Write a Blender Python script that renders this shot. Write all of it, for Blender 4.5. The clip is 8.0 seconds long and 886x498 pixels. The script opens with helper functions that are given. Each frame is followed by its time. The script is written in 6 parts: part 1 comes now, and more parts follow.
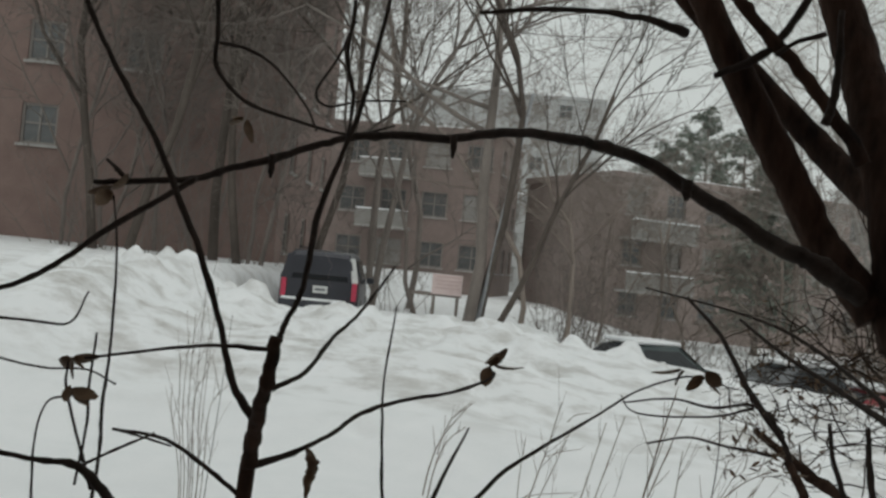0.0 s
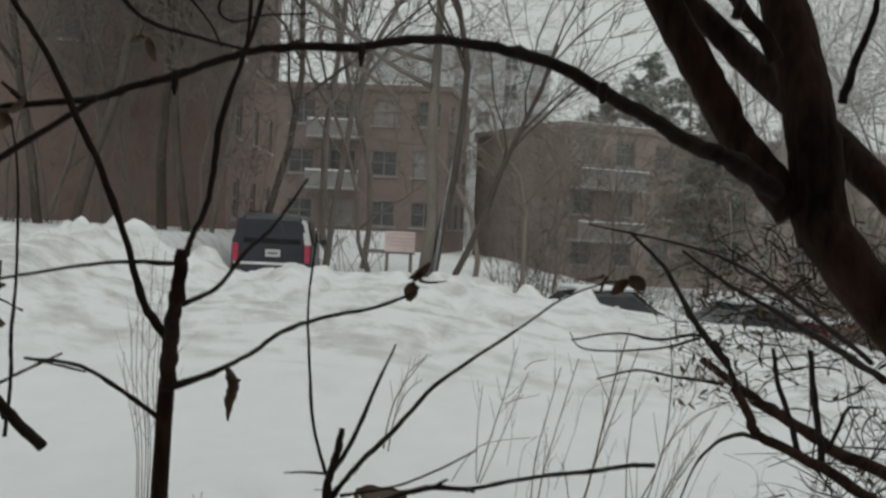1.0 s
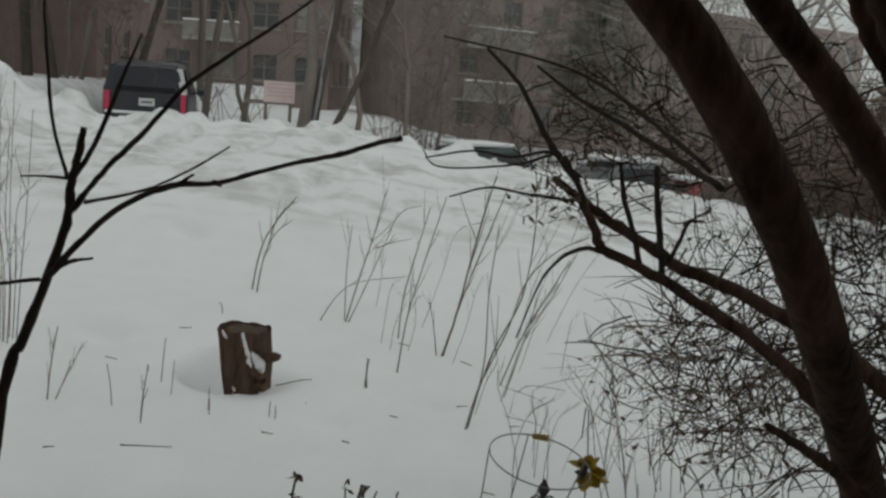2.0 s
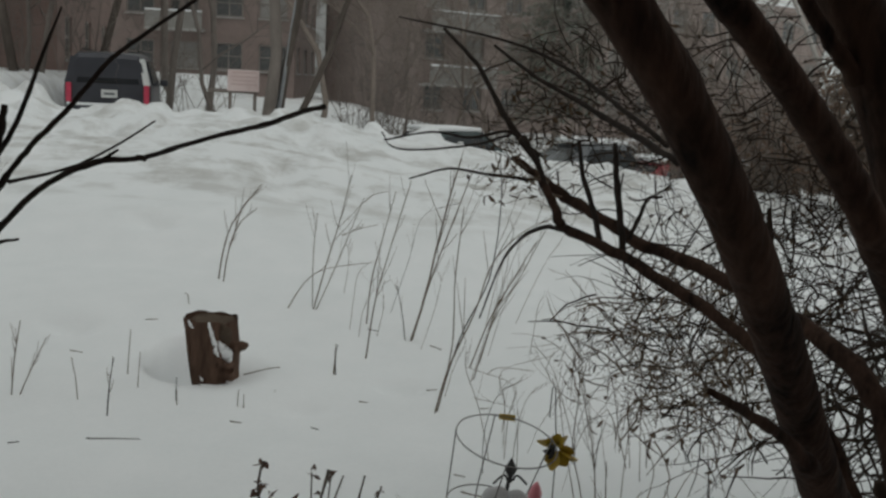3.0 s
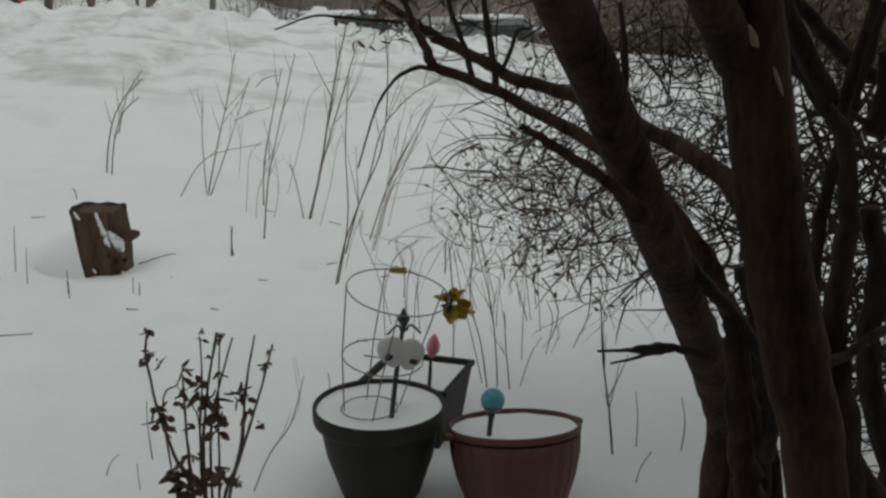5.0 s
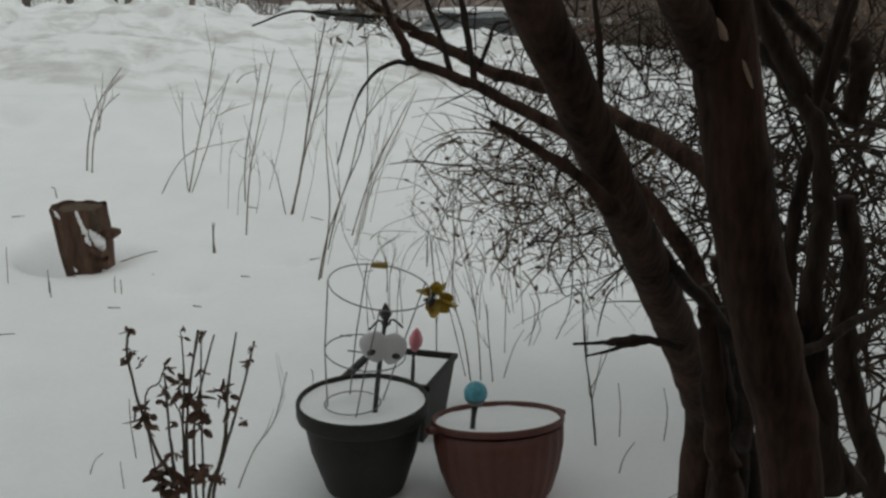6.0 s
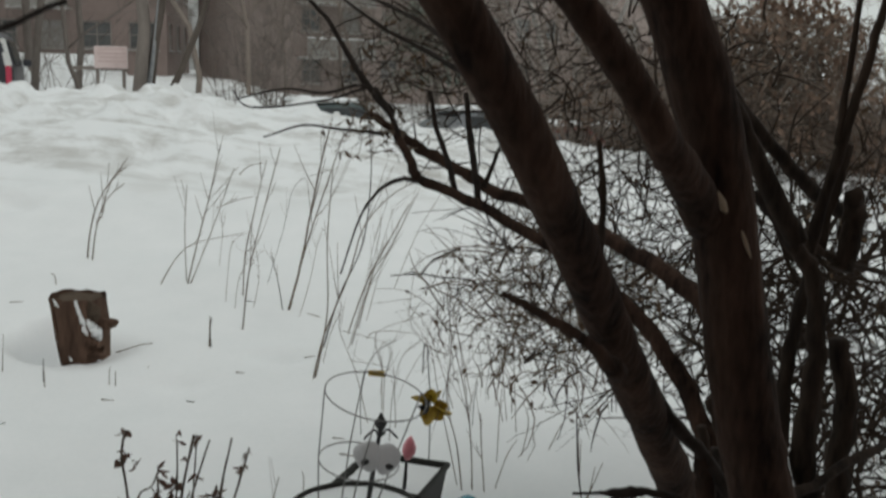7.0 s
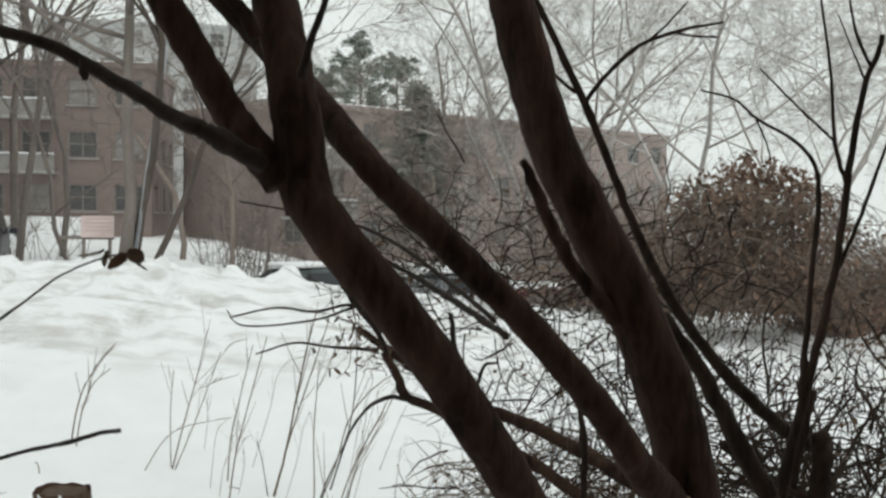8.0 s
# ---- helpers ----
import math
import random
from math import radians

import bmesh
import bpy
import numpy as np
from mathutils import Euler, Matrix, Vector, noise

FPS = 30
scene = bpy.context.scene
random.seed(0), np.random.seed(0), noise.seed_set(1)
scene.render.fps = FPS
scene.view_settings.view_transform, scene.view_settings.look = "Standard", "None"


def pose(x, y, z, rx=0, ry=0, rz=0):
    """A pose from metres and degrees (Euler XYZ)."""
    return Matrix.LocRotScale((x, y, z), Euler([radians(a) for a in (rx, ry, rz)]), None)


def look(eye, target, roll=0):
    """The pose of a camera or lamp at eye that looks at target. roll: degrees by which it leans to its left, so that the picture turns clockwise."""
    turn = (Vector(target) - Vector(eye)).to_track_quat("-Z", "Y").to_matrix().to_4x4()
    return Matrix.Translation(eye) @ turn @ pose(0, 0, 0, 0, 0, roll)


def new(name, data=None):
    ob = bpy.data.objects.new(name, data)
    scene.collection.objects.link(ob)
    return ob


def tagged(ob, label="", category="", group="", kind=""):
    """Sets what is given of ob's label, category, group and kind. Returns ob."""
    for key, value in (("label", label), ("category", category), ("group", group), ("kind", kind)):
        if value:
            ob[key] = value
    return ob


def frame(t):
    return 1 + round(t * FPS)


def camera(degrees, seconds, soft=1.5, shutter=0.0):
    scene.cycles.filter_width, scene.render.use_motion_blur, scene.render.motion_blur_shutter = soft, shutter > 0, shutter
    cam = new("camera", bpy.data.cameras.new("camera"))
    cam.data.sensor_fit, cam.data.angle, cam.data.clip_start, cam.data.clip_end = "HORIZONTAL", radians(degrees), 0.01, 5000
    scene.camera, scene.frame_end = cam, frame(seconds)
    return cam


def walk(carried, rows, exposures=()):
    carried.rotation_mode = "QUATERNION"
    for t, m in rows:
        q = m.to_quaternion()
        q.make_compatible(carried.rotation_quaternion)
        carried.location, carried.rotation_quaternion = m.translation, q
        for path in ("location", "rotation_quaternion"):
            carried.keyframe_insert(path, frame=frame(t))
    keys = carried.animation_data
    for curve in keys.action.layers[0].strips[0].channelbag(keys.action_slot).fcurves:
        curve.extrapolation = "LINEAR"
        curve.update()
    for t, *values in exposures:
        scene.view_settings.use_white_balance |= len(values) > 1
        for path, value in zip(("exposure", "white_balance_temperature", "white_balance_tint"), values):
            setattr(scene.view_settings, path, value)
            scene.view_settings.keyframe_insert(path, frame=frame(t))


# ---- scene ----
cam = camera(46.0, 8.0, soft=2.6, shutter=0.2)
PATH = [
    (0, (0.3391, 0.1264, 1.9371), (0.0868, 2.1101, 1.9715), 5.58),
    (0.5, (0.3599, 0.1322, 1.9302), (0.1669, 2.1226, 1.9601), 3.52),
    (1, (0.3692, 0.1406, 1.9025), (0.2107, 2.1339, 1.8629), 2.77),
    (1.5, (0.4330, 0.1837, 1.8267), (0.4227, 2.1735, 1.6250), 4.40),
    (2, (0.4750, 0.1989, 1.7708), (0.5501, 2.1762, 1.4793), 4.14),
    (3.5, (0.5096, 0.2229, 1.7488), (0.6523, 2.1891, 1.4119), 2.77),
    (4, (0.5239, 0.2460, 1.6911), (0.6847, 2.1901, 1.2497), 2.25),
    (4.5, (0.5714, 0.2336, 1.6554), (0.8093, 2.1588, 1.1683), 0.65),
    (5, (0.6022, 0.2214, 1.6312), (0.8998, 2.1311, 1.1170), -0.35),
    (6.5, (0.6123, 0.2115, 1.6428), (0.9452, 2.1119, 1.1160), -0.75),
    (7, (0.5890, 0.1891, 1.7097), (0.9330, 2.1265, 1.3520), 1.38),
    (7.5, (0.5738, 0.1287, 1.8158), (0.9406, 2.0891, 1.6660), 0.29),
    (8, (0.5572, 0.0954, 1.9032), (0.9351, 2.0582, 1.8372), 0.70),
]
walk(cam, [(t, look(eye, target, roll)) for t, eye, target, roll in PATH],
     [(0.0, -0.32), (1.0, -0.42), (1.5, -0.66), (3.5, -0.66), (5.0, -0.52), (6.5, -0.36), (7.0, -0.24), (7.5, 0.04), (8.0, 0.24)])

# world and light: a bright, even overcast sky with falling snow
world = bpy.data.worlds.new("overcast")
scene.world = world
world.use_nodes = True
wn, wl = world.node_tree.nodes, world.node_tree.links
sky = wn.new("ShaderNodeTexSky")
sky.sky_type, sky.sun_disc = "NISHITA", False
sky.sun_elevation, sky.sun_rotation = radians(38), radians(150)
sky.air_density, sky.dust_density = 1.0, 6.0
grey = wn.new("ShaderNodeHueSaturation")
grey.inputs["Saturation"].default_value = 0.12
dim = wn.new("ShaderNodeMix")
dim.data_type = "RGBA"
dim.inputs["Factor"].default_value = 0.90
dim.inputs["B"].default_value = (7.25, 7.75, 7.5, 1)
wl.new(sky.outputs[0], grey.inputs["Color"])
wl.new(grey.outputs[0], dim.inputs["A"])
wl.new(dim.outputs["Result"], wn["Background"].inputs["Color"])
wn["Background"].inputs["Strength"].default_value = 0.1
sun = new("sun", bpy.data.lights.new("sun", "SUN"))
sun.data.energy, sun.data.angle, sun.data.color = 0.5, radians(40), (1.0, 0.98, 0.95)
sun.matrix_world = look((0, 0, 30), (-8, 14, 0))


# ---- materials ----
def material(name, base, second, scale=8.0, rough=0.8, bump=0.3, fine=60.0, metal=0.0, stretch=(1, 1, 1), spread=0.5, vary=0.0, shine=0.5):
    m = bpy.data.materials.new(name)
    m.use_nodes = True
    n, k = m.node_tree.nodes, m.node_tree.links
    p = n["Principled BSDF"]
    p.inputs["Specular IOR Level"].default_value = shine
    p.inputs["Roughness"].default_value, p.inputs["Metallic"].default_value = rough, metal
    co = n.new("ShaderNodeTexCoord")
    mp = n.new("ShaderNodeMapping")
    mp.inputs["Scale"].default_value = stretch
    k.new(co.outputs["Object"], mp.inputs["Vector"])
    big, small = n.new("ShaderNodeTexNoise"), n.new("ShaderNodeTexNoise")
    for node, s, d in ((big, scale, 4), (small, fine, 3)):
        node.inputs["Scale"].default_value, node.inputs["Detail"].default_value = s, d
        k.new(mp.outputs[0], node.inputs["Vector"])
    ramp = n.new("ShaderNodeValToRGB")
    ramp.color_ramp.elements[0].position, ramp.color_ramp.elements[1].position = 0.5 - spread / 2, 0.5 + spread / 2
    ramp.color_ramp.elements[0].color, ramp.color_ramp.elements[1].color = (*base, 1), (*second, 1)
    mix = n.new("ShaderNodeMath")
    mix.operation = "MULTIPLY_ADD"
    mix.inputs[1].default_value, mix.inputs[2].default_value = 0.35, 0.0
    k.new(small.outputs["Fac"], mix.inputs[0])
    add = n.new("ShaderNodeMath")
    add.operation = "MULTIPLY_ADD"
    add.inputs[1].default_value = 0.65
    k.new(big.outputs["Fac"], add.inputs[0])
    k.new(mix.outputs[0], add.inputs[2])
    k.new(add.outputs[0], ramp.inputs[0])
    colour = ramp.outputs[0]
    if vary:
        info, hsv, rng = n.new("ShaderNodeObjectInfo"), n.new("ShaderNodeHueSaturation"), n.new("ShaderNodeMapRange")
        rng.inputs["To Min"].default_value, rng.inputs["To Max"].default_value = 1 - vary, 1 + vary
        k.new(info.outputs["Random"], rng.inputs["Value"])
        k.new(rng.outputs[0], hsv.inputs["Value"])
        k.new(colour, hsv.inputs["Color"])
        colour = hsv.outputs[0]
    k.new(colour, p.inputs["Base Color"])
    if bump:
        b = n.new("ShaderNodeBump")
        b.inputs["Strength"].default_value, b.inputs["Distance"].default_value = bump, 0.01
        k.new(add.outputs[0], b.inputs["Height"])
        k.new(b.outputs[0], p.inputs["Normal"])
    return m


SNOW = material("snow", (0.80, 0.82, 0.83), (0.88, 0.89, 0.90), 3.0, 0.75, 0.35, 45.0)
DIRTY_SNOW = material("dirty_snow", (0.42, 0.42, 0.41), (0.80, 0.81, 0.81), 1.2, 0.8, 0.6, 9.0, spread=0.35)
BARK = material("bark", (0.009, 0.006, 0.005), (0.066, 0.039, 0.028), 24.0, 0.9, 1.0, 110.0, stretch=(1, 1, 0.3), shine=0.10, spread=0.34)
STEM_BARK = material("stem_bark", (0.008, 0.006, 0.005), (0.050, 0.035, 0.026), 18.0, 0.88, 0.8, 90.0, stretch=(1, 1, 0.25), shine=0.1, spread=0.35)
DARK_TWIG = material("dark_twig", (0.012, 0.010, 0.009), (0.045, 0.034, 0.028), 40.0, 0.8, 0.5, 200.0, shine=0.12)
TAN_TWIG = material("tan_twig", (0.090, 0.070, 0.050), (0.23, 0.18, 0.135), 30.0, 0.8, 0.4, 150.0, shine=0.15)
# Paler than the near bark, with distance haze put into the colour.
HAZED_FAR_BARK = material("hazed_far_bark", (0.14, 0.122, 0.11), (0.28, 0.245, 0.22), 3.0, 0.9, 0.5, 20.0, stretch=(1, 1, 0.3), shine=0.1)
PLANT_STALK = material("plant_stalk", (0.045, 0.036, 0.028), (0.13, 0.105, 0.082), 30.0, 0.85, 0.4, 120.0, shine=0.1)
PLANT_LEAF = material("plant_leaf", (0.036, 0.021, 0.015), (0.16, 0.092, 0.066), 60.0, 0.8, 0.4, 160.0, shine=0.2)
DRY_LEAF = material("dry_leaf", (0.035, 0.020, 0.009), (0.13, 0.074, 0.032), 50.0, 0.7, 0.4, 160.0)
# Twig brown lightened beyond its own tone to put haze into the colour.
BRUSH = material("brush", (0.18, 0.15, 0.13), (0.33, 0.28, 0.245), 2.0, 0.9, 0.4, 20.0, shine=0.1)
BUSH_TWIG = material("bush_twig", (0.014, 0.010, 0.008), (0.060, 0.043, 0.032), 12.0, 0.85, 0.4, 120.0, shine=0.1)
VINE_STEM = material("vine_stem", (0.11, 0.085, 0.068), (0.25, 0.20, 0.165), 3.0, 0.85, 0.3, 30.0, shine=0.15)
VINE_LEAF = material("vine_leaf", (0.088, 0.052, 0.036), (0.27, 0.18, 0.130), 3.0, 0.8, 0.3, 30.0)
# Needle green greyed and lightened, haze over the far pines painted in.
HAZED_NEEDLE = material("hazed_needle", (0.15, 0.18, 0.15), (0.27, 0.30, 0.26), 3.0, 0.8, 0.3, 30.0)
STUMP_BARK = material("stump_bark", (0.030, 0.019, 0.014), (0.165, 0.104, 0.076), 11.0, 0.9, 1.0, 55.0, stretch=(1, 1, 0.22), shine=0.1)
# Middle-distance bark, its colour lifted slightly to carry some haze.
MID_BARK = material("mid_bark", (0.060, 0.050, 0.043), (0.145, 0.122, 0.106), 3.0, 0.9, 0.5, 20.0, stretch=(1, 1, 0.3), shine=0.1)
STUMP_TOP = material("stump_top", (0.05, 0.035, 0.026), (0.13, 0.10, 0.075), 16.0, 0.9, 0.6, 60.0, shine=0.1)
STUMP_WOOD = material("stump_wood", (0.22, 0.16, 0.11), (0.42, 0.34, 0.25), 12.0, 0.85, 0.5, 60.0)
BRICK = material("brick_red", (0.165, 0.112, 0.097), (0.255, 0.182, 0.160), 1.2, 0.9, 0.4, 14.0)
# Far brick washed out by haze that is painted into its base colour.
BRICK_HAZED = material("brick_hazed", (0.225, 0.180, 0.165), (0.35, 0.285, 0.260), 0.8, 0.9, 0.4, 14.0)
# Frame colour drawn close to the brick: haze painted in as low contrast.
HAZED_FRAME = material("hazed_frame", (0.20, 0.18, 0.168), (0.29, 0.265, 0.245), 2.0, 0.6, 0.05, 30.0)
# Bark whitened towards the sky tone: distance haze put into the colour.
HAZED_PALE_BARK = material("hazed_pale_bark", (0.34, 0.32, 0.30), (0.56, 0.53, 0.50), 3.0, 0.9, 0.5, 20.0, stretch=(1, 1, 0.3), shine=0.1)
# Brown brick of the mid block, lightened likewise to hold the haze.
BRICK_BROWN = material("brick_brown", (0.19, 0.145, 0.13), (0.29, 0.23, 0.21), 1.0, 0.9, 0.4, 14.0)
CONCRETE = material("concrete", (0.29, 0.28, 0.265), (0.44, 0.43, 0.41), 1.5, 0.85, 0.2, 20.0)
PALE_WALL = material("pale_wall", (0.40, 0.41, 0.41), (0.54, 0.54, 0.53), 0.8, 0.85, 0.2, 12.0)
ROOF = material("roof", (0.10, 0.10, 0.10), (0.22, 0.21, 0.21), 1.0, 0.9, 0.2, 10.0)
WHITE_FRAME = material("white_frame", (0.62, 0.63, 0.62), (0.78, 0.78, 0.77), 2.0, 0.5, 0.05, 30.0)
WINDOW_GLASS = material("window_glass", (0.08, 0.085, 0.085), (0.17, 0.175, 0.175), 0.6, 0.08, 0.0, 5.0)
# Curtains dulled in the same way, haze taken into their colour.
CURTAIN = material("curtain", (0.24, 0.23, 0.215), (0.36, 0.345, 0.33), 1.0, 0.9, 0.1, 20.0)
BLACK_PLASTIC = material("black_plastic", (0.013, 0.013, 0.0115), (0.030, 0.030, 0.025), 6.0, 0.6, 0.1, 60.0, shine=0.25)
BROWN_PLASTIC = material("terracotta_plastic", (0.060, 0.0175, 0.012), (0.115, 0.036, 0.024), 7.0, 0.6, 0.1, 60.0)
WIRE = material("wire", (0.10, 0.10, 0.10), (0.24, 0.23, 0.22), 40.0, 0.5, 0.1, 200.0, metal=0.6)
IRON = material("cast_iron", (0.010, 0.010, 0.011), (0.03, 0.03, 0.03), 40.0, 0.5, 0.2, 200.0)
BLUE_GLASS = material("blue_glass", (0.03, 0.22, 0.30), (0.12, 0.42, 0.50), 30.0, 0.15, 0.05, 120.0)
GREY_PAINT = material("grey_paint", (0.34, 0.34, 0.35), (0.72, 0.72, 0.73), 25.0, 0.6, 0.2, 100.0)
YELLOW = material("yellow_plastic", (0.30, 0.19, 0.012), (0.54, 0.38, 0.04), 30.0, 0.45, 0.1, 120.0)
PINK = material("pink_plastic", (0.55, 0.16, 0.20), (0.75, 0.30, 0.34), 40.0, 0.5, 0.1, 120.0)
VAN_PAINT = material("van_paint", (0.028, 0.029, 0.036), (0.058, 0.060, 0.072), 2.0, 0.35, 0.02, 30.0, metal=0.2)
CAR_GREEN = material("car_green", (0.03, 0.05, 0.05), (0.07, 0.09, 0.09), 2.0, 0.35, 0.02, 30.0)
CAR_RED = material("car_red", (0.22, 0.025, 0.03), (0.34, 0.05, 0.06), 2.0, 0.35, 0.02, 30.0)
CAR_GREY = material("car_grey", (0.10, 0.11, 0.12), (0.19, 0.20, 0.21), 2.0, 0.35, 0.02, 30.0)
GLASS_DARK = material("glass_dark", (0.012, 0.014, 0.016), (0.03, 0.034, 0.038), 2.0, 0.08, 0.0, 20.0)
RUBBER = material("rubber", (0.015, 0.015, 0.015), (0.035, 0.035, 0.035), 20.0, 0.85, 0.2, 80.0)
RED_LENS = material("red_lens", (0.42, 0.03, 0.07), (0.62, 0.07, 0.12), 12.0, 0.2, 0.0, 50.0)
SIGN_FACE = material("sign_face", (0.60, 0.47, 0.45), (0.74, 0.62, 0.60), 5.0, 0.6, 0.1, 40.0)
SIGN_RED = material("sign_red", (0.54, 0.40, 0.385), (0.62, 0.48, 0.46), 8.0, 0.6, 0.1, 40.0)
PLATE = material("plate_white", (0.55, 0.56, 0.55), (0.72, 0.72, 0.70), 12.0, 0.4, 0.05, 60.0)
GALVANISED = material("galvanised", (0.25, 0.26, 0.27), (0.42, 0.43, 0.44), 9.0, 0.45, 0.1, 60.0, metal=0.7)


# ---- mesh helpers ----
def mesh_object(name, verts, faces, mat, parent=None, label="", smooth=True):
    me = bpy.data.meshes.new(name)
    me.from_pydata(verts, [], faces)
    me.materials.append(mat)
    if smooth:
        me.polygons.foreach_set("use_smooth", [True] * len(me.polygons))
    me.update()
    ob = new(name, me)
    if parent:
        ob.parent = parent
    if label:
        ob["label"] = label
    return ob


def part(name, bm, mat, parent=None, label="", smooth=False):
    me = bpy.data.meshes.new(name)
    bm.to_mesh(me)
    bm.free()
    me.materials.append(mat)
    if smooth:
        me.polygons.foreach_set("use_smooth", [True] * len(me.polygons))
    ob = new(name, me)
    if parent:
        ob.parent = parent
    if label:
        ob["label"] = label
    return ob


def thing(name, label, category, group="", place=(0, 0, 0), turn=0.0):
    e = tagged(new(name), label, category, group)
    e.matrix_world = pose(*place, 0, 0, turn)
    e.empty_display_size = 0.05
    return e


class Tubes:
    """Gathers tapered tubes and leaf blades for one mesh."""
    def __init__(self):
        self.v, self.f = [], []

    def tube(self, pts, radii, sides=6):
        v, f, start = self.v, self.f, len(self.v)
        pts = [Vector(p) for p in pts]
        side = None
        for i, p in enumerate(pts):
            d = (pts[min(i + 1, len(pts) - 1)] - pts[max(i - 1, 0)])
            d = d.normalized() if d.length > 1e-9 else Vector((0, 0, 1))
            if side is None:
                side = d.orthogonal().normalized()
            side = (side - d * side.dot(d))
            side = side.normalized() if side.length > 1e-6 else d.orthogonal().normalized()
            up = d.cross(side)
            for s in range(sides):
                a = 2 * math.pi * s / sides
                v.append(p + (side * math.cos(a) + up * math.sin(a)) * radii[i])
        for i in range(len(pts) - 1):
            for s in range(sides):
                a, b = start + i * sides + s, start + i * sides + (s + 1) % sides
                f.append((a, b, b + sides, a + sides))
        f.append(tuple(start + s for s in reversed(range(sides))))
        last = start + (len(pts) - 1) * sides
        f.append(tuple(last + s for s in range(sides)))

    def leaf(self, p, d, length, width, curl, rng):
        """A cupped, thick dry leaf: a doubled strip of quads."""
        d = Vector(d).normalized()
        side = d.orthogonal().normalized()
        side.rotate(Matrix.Rotation(rng.uniform(0, 6.28), 3, d))
        up = d.cross(side)
        for lift in (0.0, 0.0012):
            start = len(self.v)
            for i in range(5):
                t = i / 4
                w = width * math.sin(math.pi * (0.08 + 0.84 * t))
                c = p + d * (length * t) + up * (curl * t * t * length + lift)
                self.v += [c - side * w + up * w * 0.5, c, c + side * w + up * w * 0.5]
            for i in range(4):
                for s in range(2):
                    a = start + i * 3 + s
                    quad = (a, a + 1, a + 4, a + 3)
                    self.f.append(quad if lift else quad[::-1])

    def object(self, name, mat, parent=None, label=""):
        return mesh_object(name, self.v, self.f, mat, parent, label)


def spline(ctrl, steps=4, knobs=0.0, rng=None):
    """A smooth run through control points (x, y, z, radius), with small knots."""
    c = [Vector(p) for p in ctrl]
    c = [c[0] * 2 - c[1]] + c + [c[-1] * 2 - c[-2]]
    out = []
    for i in range(1, len(c) - 2):
        for s in range(steps):
            t = s / steps
            a, b, d, e = c[i - 1], c[i], c[i + 1], c[i + 2]
            out.append(0.5 * (2 * b + (d - a) * t + (2 * a - 5 * b + 4 * d - e) * t * t + (3 * b - a - 3 * d + e) * t ** 3))
    out.append(c[-2])
    pts, radii = [], []
    for i, q in enumerate(out):
        r = max(q[3], 0.0006)
        if knobs and rng:
            j = r * 0.35 * knobs
            q = q + Vector((rng.uniform(-j, j), rng.uniform(-j, j), rng.uniform(-j, j), 0))
            r *= 1 + knobs * (rng.uniform(-0.10, 0.12) + (0.35 if rng.random() < 0.10 else 0))
        pts.append(q.xyz)
        radii.append(r)
    return pts, radii


def limb(name, parent, mat, ctrl, sides=8, knobs=0.6, steps=5, label=""):
    rng = random.Random(round(ctrl[0][0] * 1000) + round(ctrl[-1][2] * 1000))
    t = Tubes()
    t.tube(*spline(ctrl, steps, knobs, rng), sides)
    return t.object(name, mat, parent, label)


def lathe(profile, sides=48, wave=0.0, waves=0):
    """A turned form from (radius, height) pairs."""
    bm = bmesh.new()
    rings = []
    for r, z in profile:
        ring = []
        for s in range(sides):
            a = 2 * math.pi * s / sides
            q = r * (1 + wave * (0.5 + 0.5 * math.cos(a * waves))) if wave else r
            ring.append(bm.verts.new((q * math.cos(a), q * math.sin(a), z)))
        rings.append(ring)
    for lo, hi in zip(rings, rings[1:]):
        for s in range(sides):
            bm.faces.new((lo[s], lo[(s + 1) % sides], hi[(s + 1) % sides], hi[s]))
    bm.faces.new(rings[0][::-1])
    bm.faces.new(rings[-1])
    return bm


def box(size, at=(0, 0, 0), bevel=0.0):
    bm = bmesh.new()
    bmesh.ops.create_cube(bm, size=1, matrix=Matrix.Translation(at) @ Matrix.Diagonal((*size, 1)))
    if bevel:
        bmesh.ops.bevel(bm, geom=bm.edges[:], offset=bevel, segments=2, affect="EDGES", profile=0.5)
    return bm


# ---- ground ----
def curve(table, x):
    if x <= table[0][0]:
        return table[0][1]
    for (a, va), (b, vb) in zip(table, table[1:]):
        if x <= b:
            t = (x - a) / (b - a)
            return va + (vb - va) * t * t * (3 - 2 * t)
    return table[-1][1]


RISE = ((-30, 0.0), (3.4, 0.0), (4.8, 0.10), (5.8, 0.19), (7.5, 0.40), (9.0, 0.72), (11.0, 1.10), (14.0, 1.28), (17.0, 1.05), (21, 1.0), (30, 0.9), (60, 0.8), (400, 0.5))
CREST = ((-14, 0.3), (-7.5, 0.22), (-5.9, 0.25), (-5.0, 0.48), (-4.2, 0.10), (-3.4, -0.12), (-1.0, -0.06), (1.0, -0.30), (3.0, -0.52), (4.6, -0.72), (9.0, -0.95), (40, -1.4))
CLUMPS = [(random.Random(i).uniform(-7, 5), random.Random(i + 99).uniform(11.6, 15.2), random.Random(i + 7).uniform(0.07, 0.28), random.Random(i + 5).uniform(0.02, 0.14)) for i in range(130)]


